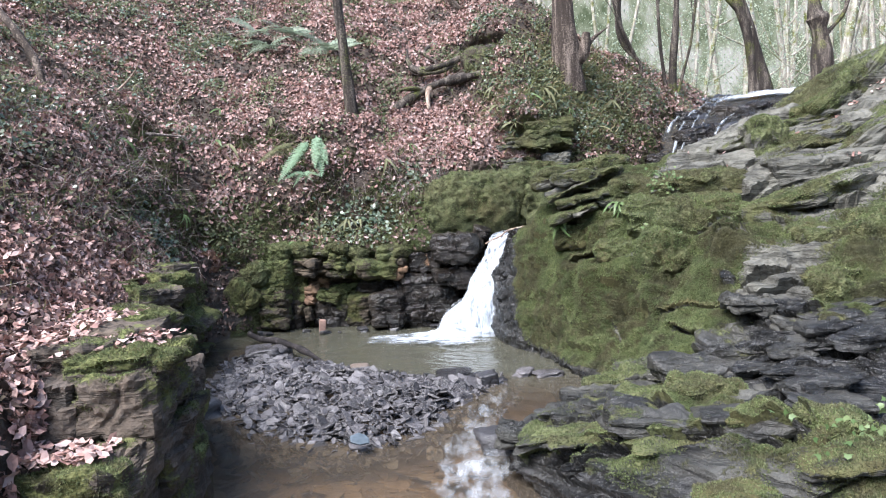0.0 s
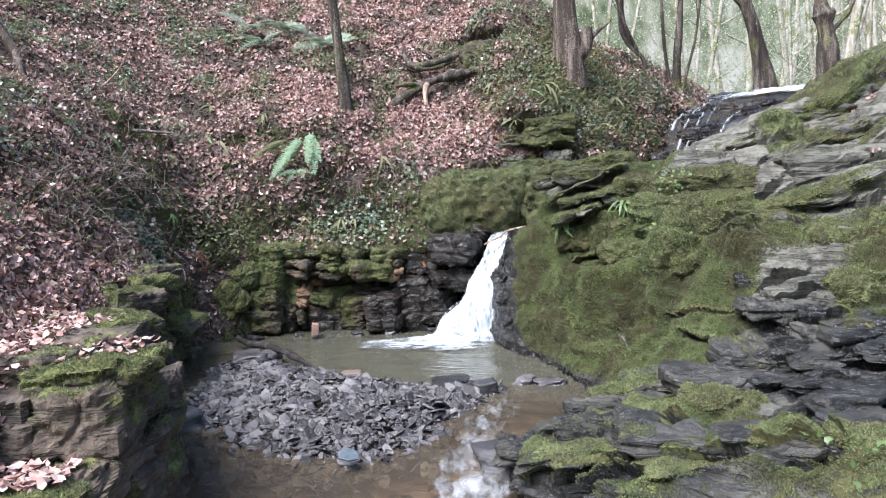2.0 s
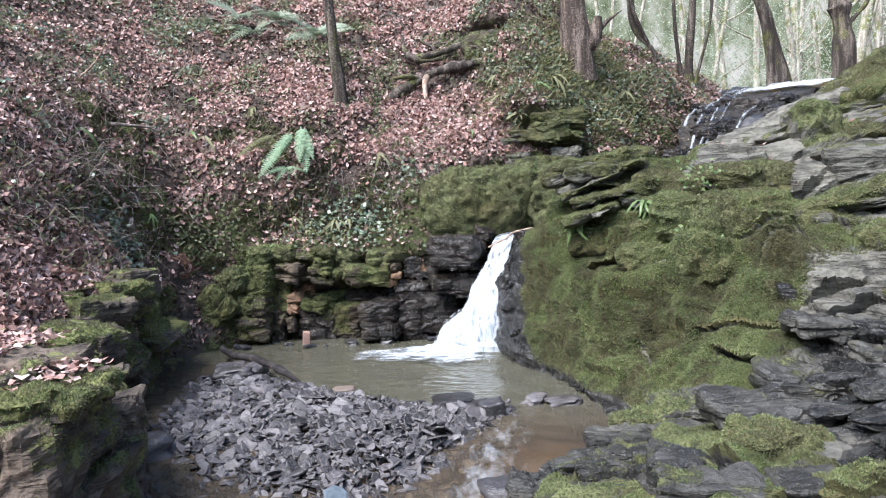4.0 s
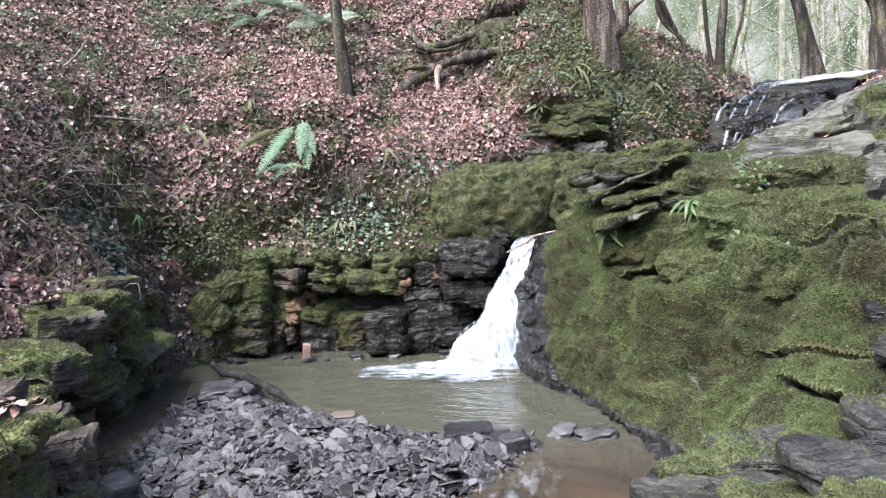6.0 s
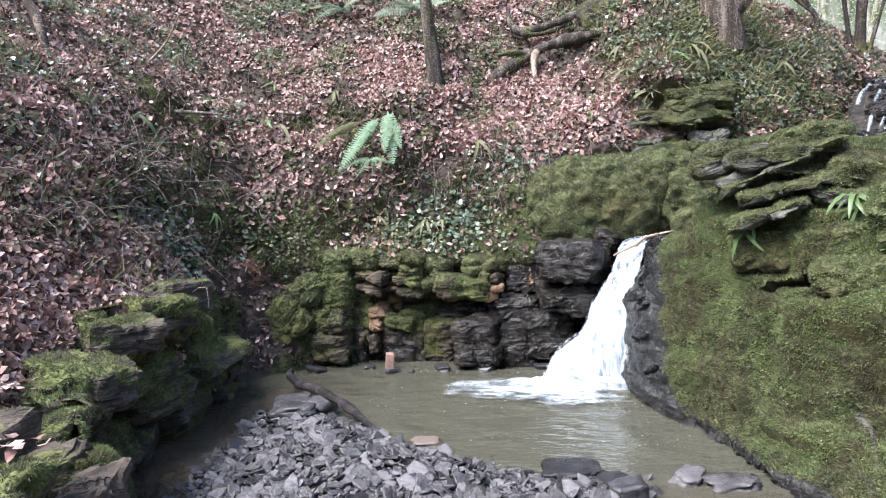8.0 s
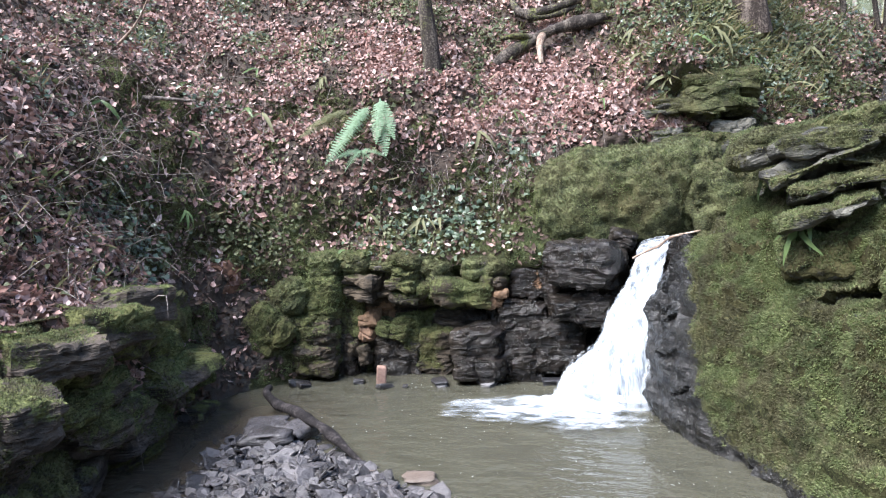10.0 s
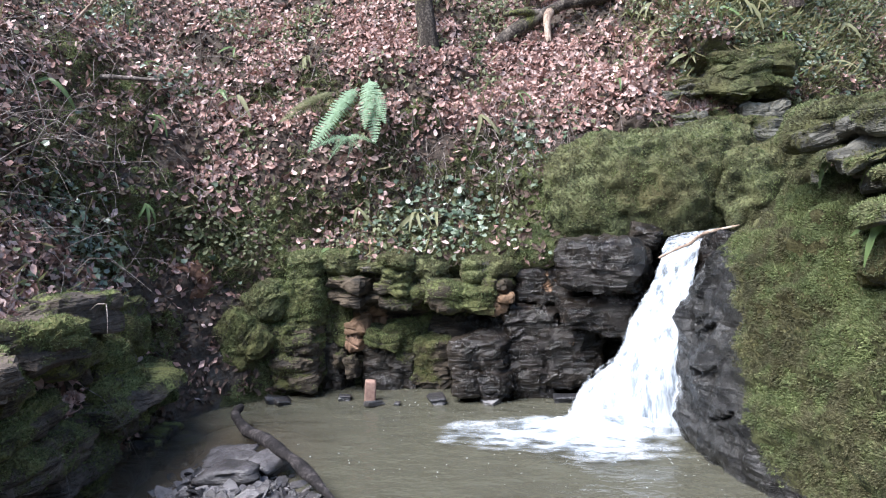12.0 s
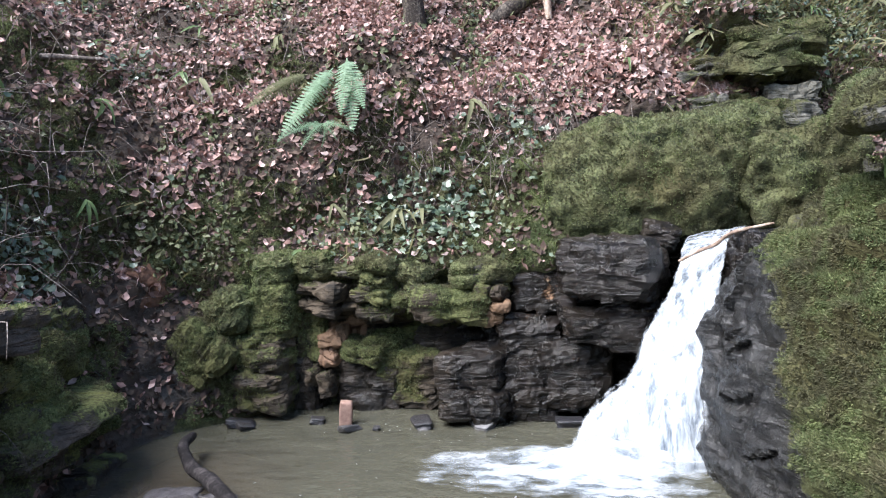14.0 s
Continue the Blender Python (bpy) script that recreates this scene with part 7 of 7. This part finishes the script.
high = (CX > 2.2) & (CX < 12) & (CY > 5.2) & (CY < 16)
strewn("fallen_leaves", "fallen leaves caught among the outcrop's ledges", "fallen leaves", LEAVES, crop, high * np.clip(rough(crop, 0.5, 104, 3) + 0.1 + 0.5 * (CY > 9) + 1.5 * gap_field, 0, 1.5), 13000, 204, 0.035, 0.07, MAT_LITTER, 0.02, 0.3)
path = (CX > 5.5) & (CX < 10) & (CY > 11) & (CY < 17)
strewn("fallen_leaves", "russet fallen leaves beside the upper stream", "fallen leaves", LEAVES, crop, path * 1.0, 5000, 206, 0.05, 0.1, MAT_LITTER, 0.02, 0.3)
strewn("bank_moss", "green moss cushions on the steep bank", "moss", [SPRIG], bank, seen * np.clip(bank_moss * 1.4 - 0.35, 0, 1) * (BZ < 3.6), 200000, 205, 0.010, 0.022, MAT_MOSS, 0.004, 0.3)
for g, k in ((dome_g, 0), (dome2_g, 1), (peak_g, 2), (tump_g, 3), (hump_g, 4), (cushion_g, 5)):
    strewn("boulder_moss", "fine green moss covering a boulder", "moss", [SPRIG], g, np.ones(g.shape[:2]), [34000, 16000, 9000, 3000, 18000, 20000][k], 210 + k, 0.008, 0.017, MAT_MOSS, 0.003, 0.3)
close = (CX < 3.2) & (CY < 7.6) & (CY > 1.8)
strewn("outcrop_moss", "thick green moss carpeting the outcrop", "moss", [SPRIG], crop, close * (CY > 4.4) * np.clip(crop_moss * 1.5 - 0.4, 0, 1) * (CZ > 0.03), 210000, 207, 0.008, 0.017, MAT_MOSS, 0.004, 0.3)
strewn("outcrop_moss", "short bright moss on the beds beside the stream", "moss", [SPRIG], crop, close * (CY <= 4.4) * np.clip(crop_moss * 1.5 - 0.4, 0, 1) * (CZ > 0.03), 100000, 208, 0.006, 0.013, MAT_MOSS, 0.003, 0.3)


def tufts(name, label, grids, density, seed, lo, hi):
    """Moss sprigs over many small rock sheets, as one mass."""
    out = []
    for k, (g, w) in enumerate(grids):
        cell = g[:-1, :-1]
        area = float((np.linalg.norm(np.cross(g[1:, :-1] - cell, g[:-1, 1:] - cell), axis=-1) * w[:-1, :-1]).sum())
        count = int(area * density)
        if count < 3:
            continue
        p, n, rng = pick(g, w, count, seed + k)
        middle = g.reshape(-1, 3).mean(0)
        n = np.where(((p - middle) * n).sum(1, keepdims=True) < 0, -n, n)
        fr = turned(n + rng.normal(0, 0.3, n.shape), rng.uniform(0, 6.28, count))
        out.append(strew(SPRIG, p, fr, rng.uniform(lo, hi, count)))
    v, f = joined(out)
    return tagged(new(name, mesh_of(name, v, f, MAT_MOSS, False)), label, "moss", kind="stuff")


tufts("ledge_moss", "green moss on the outcrop's upper ledges", [b for b in BED_GRIDS if b[0][..., 1].mean() > 4.4], 16000, 3000, 0.008, 0.016)
tufts("ledge_moss", "short green moss on the beds beside the stream", [b for b in BED_GRIDS if b[0][..., 1].mean() <= 4.4], 16000, 3300, 0.005, 0.012)
tufts("ledge_moss", "green moss on the stepped ledges", CRAG_GRIDS, 12000, 3600, 0.006, 0.015)
ivied = np.clip(lump(BX, BZ, -0.95, 1.2, 0.42, 0.28) + 0.5 * lump(BX, BZ, -0.3, 1.8, 0.4, 0.2) + 0.8 * lump(BX, BZ, 1.9, 2.8, 0.7, 0.6) + 0.9 * lump(BY, BZ, 6.95, 1.2, 0.35, 0.4) * (BX < -2.4) + 0.7 * (BX < -3) * (BZ > 1.9) * np.clip(tuft + 0.25, 0, 1) + 0.2 * np.clip(tuft - 0.2, 0, 1) + 0.6 * (BX > 0.5) * (BZ > 2.1) * np.clip(0.35 + tuft, 0, 1), 0, 1)
strewn("ivy", "dark glossy ivy trailing over the bank", "ivy", [IVY_LEAF], bank, seen * ivied * np.where(ivied > 0.35, 1, 0.35), 30000, 220, 0.03, 0.065, MAT_IVY, 0.07, 0.55, 0.2)
strewn("undergrowth", "low grey-green leaves of brambles and seedlings on the bank", "undergrowth", [IVY_LEAF, LEAF], bank, seen * np.clip(0.15 + 0.8 * tuft + 1.6 * lump(BX, BZ, 1.9, 2.9, 0.9, 0.8), 0.02, 1.8) * (BZ > 0.9) * np.where(BZ > 2.2, 1.8, 1.0) * np.clip(0.6 - rough(bank, 0.38, 107, 3), 0.1, 1.5), 56000, 222, 0.022, 0.055, MAT_UNDER, 0.08, 0.7, 0.2)
strewn("side_moss", "green moss on the ledge stones", "moss", [SPRIG], west_g, np.clip(rough(west_g, 0.4, 109, 3) + 0.25, 0, 1) * (west_g[..., 2] > 0.1), 60000, 223, 0.008, 0.018, MAT_MOSS, 0.004, 0.3)
strewn("cliff_moss", "moss on the beds of the low cliff", "moss", [SPRIG], cliff_g, np.clip(rough(cliff_g, 0.35, 110, 3) - 0.05 + 0.9 * (cliff_g[..., 2] > 0.82), 0, 1) * (cliff_g[..., 2] > 0.25) * (cliff_g[..., 0] < -0.4), 22000, 224, 0.008, 0.018, MAT_MOSS, 0.004, 0.3)
strewn("dry_grass", "pale withered grass hanging from the bank", "grass", [(BLADE[0] * np.array([0.12, 1.0, 1.0]), BLADE[1])], bank, seen * np.clip(lump(BX, BZ, 1.0, 2.6, 0.5, 0.4) + 1.6 * lump(BX, BZ, 1.9, 2.9, 0.8, 0.8) + 0.35 * np.clip(tuft, 0, 1), 0, 1.5), 11000, 221, 0.06, 0.18, MAT_GRASS, 0.01, 0.5, -0.15)


# twigs and brambles
def twigs(name, label, count, seed, weight, reach, thick, mat=MAT_TWIG, droop=0.3):
    p, n, rng = pick(bank, weight, count, seed)
    n = np.where(n[:, 1:2] > 0.3, -n, n)
    out = []
    for k in range(count):
        q = rng.normal(0, 1, 3) + n[k] * 0.7
        q /= np.linalg.norm(q)
        L = float(rng.uniform(0.4, 1.0)) * reach
        mid = p[k] + q * L * 0.5 + rng.normal(0, 0.10 * L, 3) + np.array([0, 0, 0.08 * L])
        end = p[k] + q * L + rng.normal(0, 0.12 * L, 3) - np.array([0, 0, droop * L * 0.5])
        r = thick * float(rng.uniform(0.5, 1.2))
        out.append(tube_arrays([p[k] - 0.02 * n[k], mid, end], [r, r * 0.7, r * 0.25], 4, n=6))
    v, f = joined(out)
    return tagged(new(name, mesh_of(name, v, f, mat)), label, "brushwood", kind="stuff")


brush = np.clip(lump(BY, BZ, 6.6, 1.5, 1.0, 0.6) * (BX < -2.4) + 0.5 * lump(BX, BZ, -3.1, 2.2, 0.8, 0.8), 0, 1) * seen
twigs("brushwood", "tangle of bare grey twigs on the bank", 900, 230, brush, 0.55, 0.004)
twigs("bramble_stems", "thin dry bramble stems among the leaves", 700, 231, seen * (BZ > 1.1) * np.clip(0.3 + tuft, 0.05, 1), 0.55, 0.0035)
twigs("hanging_roots", "fine roots hanging from the bank's edge", 260, 232, seen * lump(BX, BZ, -0.6, 1.75, 1.0, 0.25), 0.4, 0.004, MAT_TWIG, 1.2)


# ferns
def frond_arrays(length, width, arch, seed, pairs=26):
    """A feathered frond along +x that arches over and down."""
    rng = np.random.default_rng(seed)
    t = np.linspace(0, 1, pairs)
    spine = np.stack([length * t, 0 * t, arch * length * (t - 1.35 * t ** 2)], -1)
    V, F = [], []

    def quad(a, b, c, d):
        k = len(V)
        V.extend([a, b, c, d])
        F.append((k, k + 1, k + 2, k + 3))
    for k in range(pairs - 1):
        quad(spine[k] + (0, -0.004, 0), spine[k + 1] + (0, -0.003, 0), spine[k + 1] + (0, 0.003, 0), spine[k] + (0, 0.004, 0))
    for k in range(2, pairs):
        w = width * (math.sin(math.pi * min(1.0, 0.12 + 0.88 * t[k])) ** 0.7) * (1 - 0.35 * t[k]) * float(rng.uniform(0.85, 1.1))
        step = length / pairs
        for side in (-1, 1):
            a = spine[k]
            dirv = np.array([0.35, side, -0.12 + float(rng.normal(0, 0.08))])
            for j in range(4):
                s0, s1 = j / 4, (j + 0.92) / 4
                p0, p1 = a + dirv * w * s0, a + dirv * w * s1
                h0, h1 = step * 1.05 * (1 - 0.55 * s0), step * 1.05 * (1 - 0.55 * s1) * (0.5 if j == 3 else 0.85)
                quad(p0 - np.array([0.12 * h0, 0, 0]), p0 + np.array([h0, 0, 0.002]), p1 + np.array([h1, 0, 0.004]), p1)
    return np.array(V), np.array(F)


def tongue_arrays(length, width, arch, seed):
    rng = np.random.default_rng(seed)
    n = 14
    t = np.linspace(0, 1, n)
    prof = width * np.clip(np.sin(np.pi * (0.06 + 0.94 * t)) ** 0.45, 0.12, 1) * (1 - 0.25 * t)
    wav = 0.10 * width * np.sin(t * 26 + rng.uniform(0, 6))
    mid = np.stack([length * t, 0.1 * length * t ** 2 * rng.normal(0, 1), arch * length * (t - 1.5 * t ** 2)], -1)
    g = np.stack([mid + np.stack([0 * t, -prof / 2, 0.18 * prof + wav], -1), mid, mid + np.stack([0 * t, prof / 2, 0.18 * prof - wav], -1)], 1)
    return g.reshape(-1, 3), grid_faces(n, 3)


def fern_at(at, label, count, length, width, mat, spread=(-180, 180), seed=0, kind="feather", arch=0.55, base=None):
    p, n = snap(base if base is not None else bank, at)
    p = p + n * (0.09 if kind == "feather" else 0.03)
    ob = thing("fern" if kind == "feather" else "tongue_fern", label, "fern", p, "ferns on the bank")
    rng = np.random.default_rng(seed)
    zz = Vector((n[0], n[1], max(n[2], 0.2) + 0.1)).normalized()
    if zz.y > 0:
        zz.x, zz.y = -zz.x, -zz.y
    xx = Vector((zz.x, zz.y, 0)).normalized()
    xx = (xx - zz * xx.dot(zz)).normalized()
    yy = zz.cross(xx)
    lean = Matrix(((xx.x, yy.x, zz.x, 0), (xx.y, yy.y, zz.y, 0), (xx.z, yy.z, zz.z, 0), (0, 0, 0, 1)))
    for k in range(count):
        L = length * float(rng.uniform(0.7, 1.1) if kind == "feather" else rng.uniform(0.4, 1.15))
        v, f = frond_arrays(L, width * L, arch * float(rng.uniform(0.7, 1.2)), seed + k) if kind == "feather" else tongue_arrays(L, width * L, arch * float(rng.uniform(0.6, 1.3)), seed + k)
        turn = spread[0] + (spread[1] - spread[0]) * (k + float(rng.uniform(0.2, 0.8))) / count
        part("frond", mesh_of("frond", v, f, mat, kind != "feather"), ob, "", lean @ pose(0, 0, 0.03, float(rng.normal(0, 14)), float(rng.normal(-16, 8)), turn))
    return ob


def drooping_fern(label, root, tips, mat, width=0.2, sag=0.14):
    """A fern whose fronds hang from one crown to the given tips."""
    ob = thing("fern", label, "fern", root, "ferns on the bank")
    for k, tip in enumerate(tips):
        d = Vector(tip) - Vector(root)
        L = d.length
        xx = d / L
        zz = Vector((0.15 * (-1) ** k, -0.9, 0.5))
        zz = (zz - xx * zz.dot(xx)).normalized()
        yy = zz.cross(xx)
        m4 = Matrix(((xx.x, yy.x, zz.x, 0), (xx.y, yy.y, zz.y, 0), (xx.z, yy.z, zz.z, 0), (0, 0, 0, 1)))
        v, f = frond_arrays(L, width * L, sag, 60 + 7 * k + int(100 * abs(root[0])))
        v[:, 2] += sag * L * 0.35 * (v[:, 0] / L) ** 2
        part("frond", mesh_of("frond", v, f, mat, False), ob, "", m4)
    return ob


drooping_fern("large bright green fern with long drooping fronds", (-1.50, 8.55, 2.30), [(-1.41, 8.30, 1.78), (-1.48, 8.28, 1.88), (-1.34, 8.34, 1.92)], MAT_FERN, 0.17)
drooping_fern("green fern with fronds drooping down the bank", (-1.60, 8.55, 2.24), [(-1.95, 8.36, 1.74), (-1.84, 8.32, 1.84), (-1.74, 8.30, 1.96)], MAT_FERN, 0.15)
drooping_fern("small dark green fern on a mossy edge", (-1.80, 8.60, 2.22), [(-2.20, 8.42, 1.98), (-2.12, 8.42, 2.06), (-2.02, 8.42, 2.12)], MAT_FERN_OLD, 0.14)
fern_at((-1.66, 8.5, 1.78), "low fresh green fern under the larger one", 5, 0.25, 0.16, MAT_FERN, (-80, 80), 631)
for k, (x, y, z) in enumerate([(-2.35, 11.0, 4.1), (-2.5, 10.6, 3.75), (-1.7, 10.55, 3.6), (-1.55, 10.4, 3.55), (-2.25, 10.9, 4.0), (-2.75, 10.9, 4.0)]):
    fern_at((x, y, z), "pale green fern spreading on the leafy bank", 7, 0.46, 0.24, MAT_FERN_PALE, (-110, 110), 640 + 10 * k, arch=0.3)
for k, (x, y, z, c, L, old) in enumerate([(-2.16, 8.98, 2.58, 7, 0.3, 1), (-2.72, 8.62, 2.3, 5, 0.26, 0), (-2.6, 8.6, 2.25, 4, 0.3, 1), (-3.03, 7.95, 1.98, 4, 0.3, 0), (-2.85, 9.1, 2.75, 4, 0.24, 0), (-3.95, 8.3, 2.9, 5, 0.3, 0), (-0.12, 8.42, 1.42, 3, 0.17, 0), (-1.12, 8.4, 1.18, 6, 0.26, 1), (-0.98, 8.4, 1.15, 5, 0.24, 1), (-1.75, 8.22, 0.98, 4, 0.3, 0), (-0.7, 8.75, 1.95, 5, 0.26, 1), (-0.35, 8.9, 2.2, 5, 0.24, 0), (0.85, 9.4, 2.6, 6, 0.34, 1), (1.15, 9.5, 2.75, 6, 0.36, 0), (1.0, 9.2, 2.4, 6, 0.3, 1), (1.4, 9.6, 2.8, 5, 0.36, 1), (1.75, 9.5, 2.6, 5, 0.34, 0), (0.9, 9.8, 2.9, 5, 0.36, 1), (0.4, 9.05, 2.2, 3, 0.2, 0), (-3.6, 7.5, 2.2, 4, 0.26, 0), (-3.3, 8.4, 2.4, 4, 0.26, 0), (-2.9, 7.6, 1.4, 4, 0.24, 0), (-1.6, 8.35, 1.3, 4, 0.2, 1), (2.2, 9.6, 2.4, 5, 0.3, 1), (2.6, 10.1, 2.9, 5, 0.34, 1)]):
    fern_at((x, y, z), "withered straw-green tongue fern on the bank" if old else "strap-leaved green tongue fern on the bank", max(2, c - 1 - k % 3), L * (0.75 + 0.1 * (k % 4)), 0.15, MAT_FERN_OLD if old else MAT_TONGUE, (-30 - 9 * (k % 5), 25 + 8 * (k % 4)), 720 + 10 * k, "tongue", 0.35 + 0.1 * (k % 4))
for k, (x, y, z, c, L) in enumerate([(1.05, 6.58, 1.46, 4, 0.15), (1.2, 6.28, 1.4, 4, 0.15), (1.10, 6.07, 1.18, 5, 0.17), (1.5, 5.80, 1.3, 5, 0.2), (1.62, 5.8, 1.25, 4, 0.16), (1.8, 5.95, 1.5, 4, 0.14)]):
    fern_at((x, y, z), "small glossy tongue fern growing from the mossy outcrop", c, L, 0.2, MAT_TONGUE, (-60, 60), 1000 + 10 * k, "tongue", 0.9, base=crop)

# evergreen growth behind the trees; haze and back light put into its pale colour
MAT_HAZED_LEAF = leaf_material("hazed_leaves", [(0.45, 0.52, 0.36), (0.58, 0.66, 0.48), (0.72, 0.77, 0.62)], 0.5, 0.65)
rng = np.random.default_rng(55)
arrays = []
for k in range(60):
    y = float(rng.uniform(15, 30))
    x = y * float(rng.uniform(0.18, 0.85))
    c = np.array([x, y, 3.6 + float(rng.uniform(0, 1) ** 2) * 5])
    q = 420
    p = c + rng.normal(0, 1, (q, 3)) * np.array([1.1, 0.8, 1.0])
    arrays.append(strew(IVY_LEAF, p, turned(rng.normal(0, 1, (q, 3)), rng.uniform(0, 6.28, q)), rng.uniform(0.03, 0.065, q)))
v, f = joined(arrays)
tagged(new("evergreen_shrubs", mesh_of("evergreen_shrubs", v, f, MAT_HAZED_LEAF, False)), "green leaves of evergreen shrubs in the valley, paled for haze", "shrubs", kind="stuff")
# leaves lying on the near treads and in the moss
for name, label, n, x0, x1, y0, y1, z in [("fallen_leaves", "dry leaves heaped on a rock tread", 420, -2.3, -1.45, 2.76, 3.02, 0.37), ("fallen_leaves", "dry leaves strewn over mossy rock", 260, -2.2, -1.45, 3.2, 3.85, 0.725), ("fallen_leaves", "dry leaves along a low rock tread", 90, -1.9, -1.4, 2.48, 2.68, 0.19), ("fallen_leaves", "leaves heaped where the ledge meets the bank", 1000, -3.0, -1.85, 3.1, 4.3, 0.78)]:
    p = np.column_stack([RNG.uniform(x0, x1, n), RNG.uniform(y0, y1, n), z + RNG.uniform(0, 0.035, n)])
    fr = turned(np.column_stack([RNG.normal(0, 0.35, (n, 2)), np.ones(n)]), RNG.uniform(0, 6.28, n))
    v, f = strew(LEAF2, p, fr, RNG.uniform(0.035, 0.075, n))
    tagged(new(name, mesh_of(name, v, f, MAT_LITTER, False)), label, "fallen leaves", kind="stuff")
# sprays of ivy rooted on the outcrop
rng = np.random.default_rng(83)
for label, n, at in [("dark ivy spray hanging from a gap in the outcrop", 70, (1.80, 5.62, 1.46)), ("dark ivy spray above the great mossy slab", 50, (1.60, 5.30, 1.06)), ("pale green ivy leaves rooted in a bright moss clump", 36, (1.54, 2.62, 0.50))]:
    p0, n0 = snap(crop, at)
    p = np.array(at) * 0.7 + p0 * 0.3 + rng.normal(0, 1, (n, 3)) * np.array([0.10, 0.04, 0.07]) + np.array([0, -0.06, 0.02])
    fr = turned(rng.normal(0, 0.5, (n, 3)) + np.array([0, -0.7, 0.7]), rng.uniform(0, 6.28, n))
    v, f = strew(IVY_LEAF, p, fr, rng.uniform(0.02, 0.04, n))
    tagged(new("ivy", mesh_of("ivy", v, f, MAT_TONGUE, False)), label, "ivy", kind="stuff")
# flecks of foam drifting on the pool
m, nt, b = material("foam_fleck", (0.6, 0.62, 0.62), 0.5, 0.3)
nt.links.new(ramp(nt, grain(nt, 80, 4), [(0.35, (0.16, 0.17, 0.16)), (0.65, (0.4, 0.41, 0.4))]), b.inputs["Base Color"])
p, rng = np.empty((0, 2)), np.random.default_rng(77)
while len(p) < 170:
    q = rng.uniform((-1.7, 5.9), (0.9, 7.9), (200, 2))
    far_off = np.hypot(q[:, 0] - 0.2, q[:, 1] - 7.1)
    ok = (inside(q[:, 0], q[:, 1], BAR) < -0.08) & (rng.random(200) < np.exp(-far_off / 1.1) + 0.12) & (q[:, 0] < 0.55 + 0.2 * (7.2 - q[:, 1]))
    p = np.concatenate([p, q[ok]])
n = len(p)
fr = turned(np.column_stack([rng.normal(0, 0.04, (n, 2)), np.ones(n)]), rng.normal(0.2, 0.5, n))
v, f = strew((LEAF[0] * np.array([1.3, 0.7, 0.1]), LEAF[1]), np.column_stack([p, np.full(n, 0.012)]), fr, rng.uniform(0.006, 0.017, n))
tagged(new("foam_flecks", mesh_of("foam_flecks", v, f, m, False)), "small white flecks of foam drifting on the pool", "foam", kind="stuff")
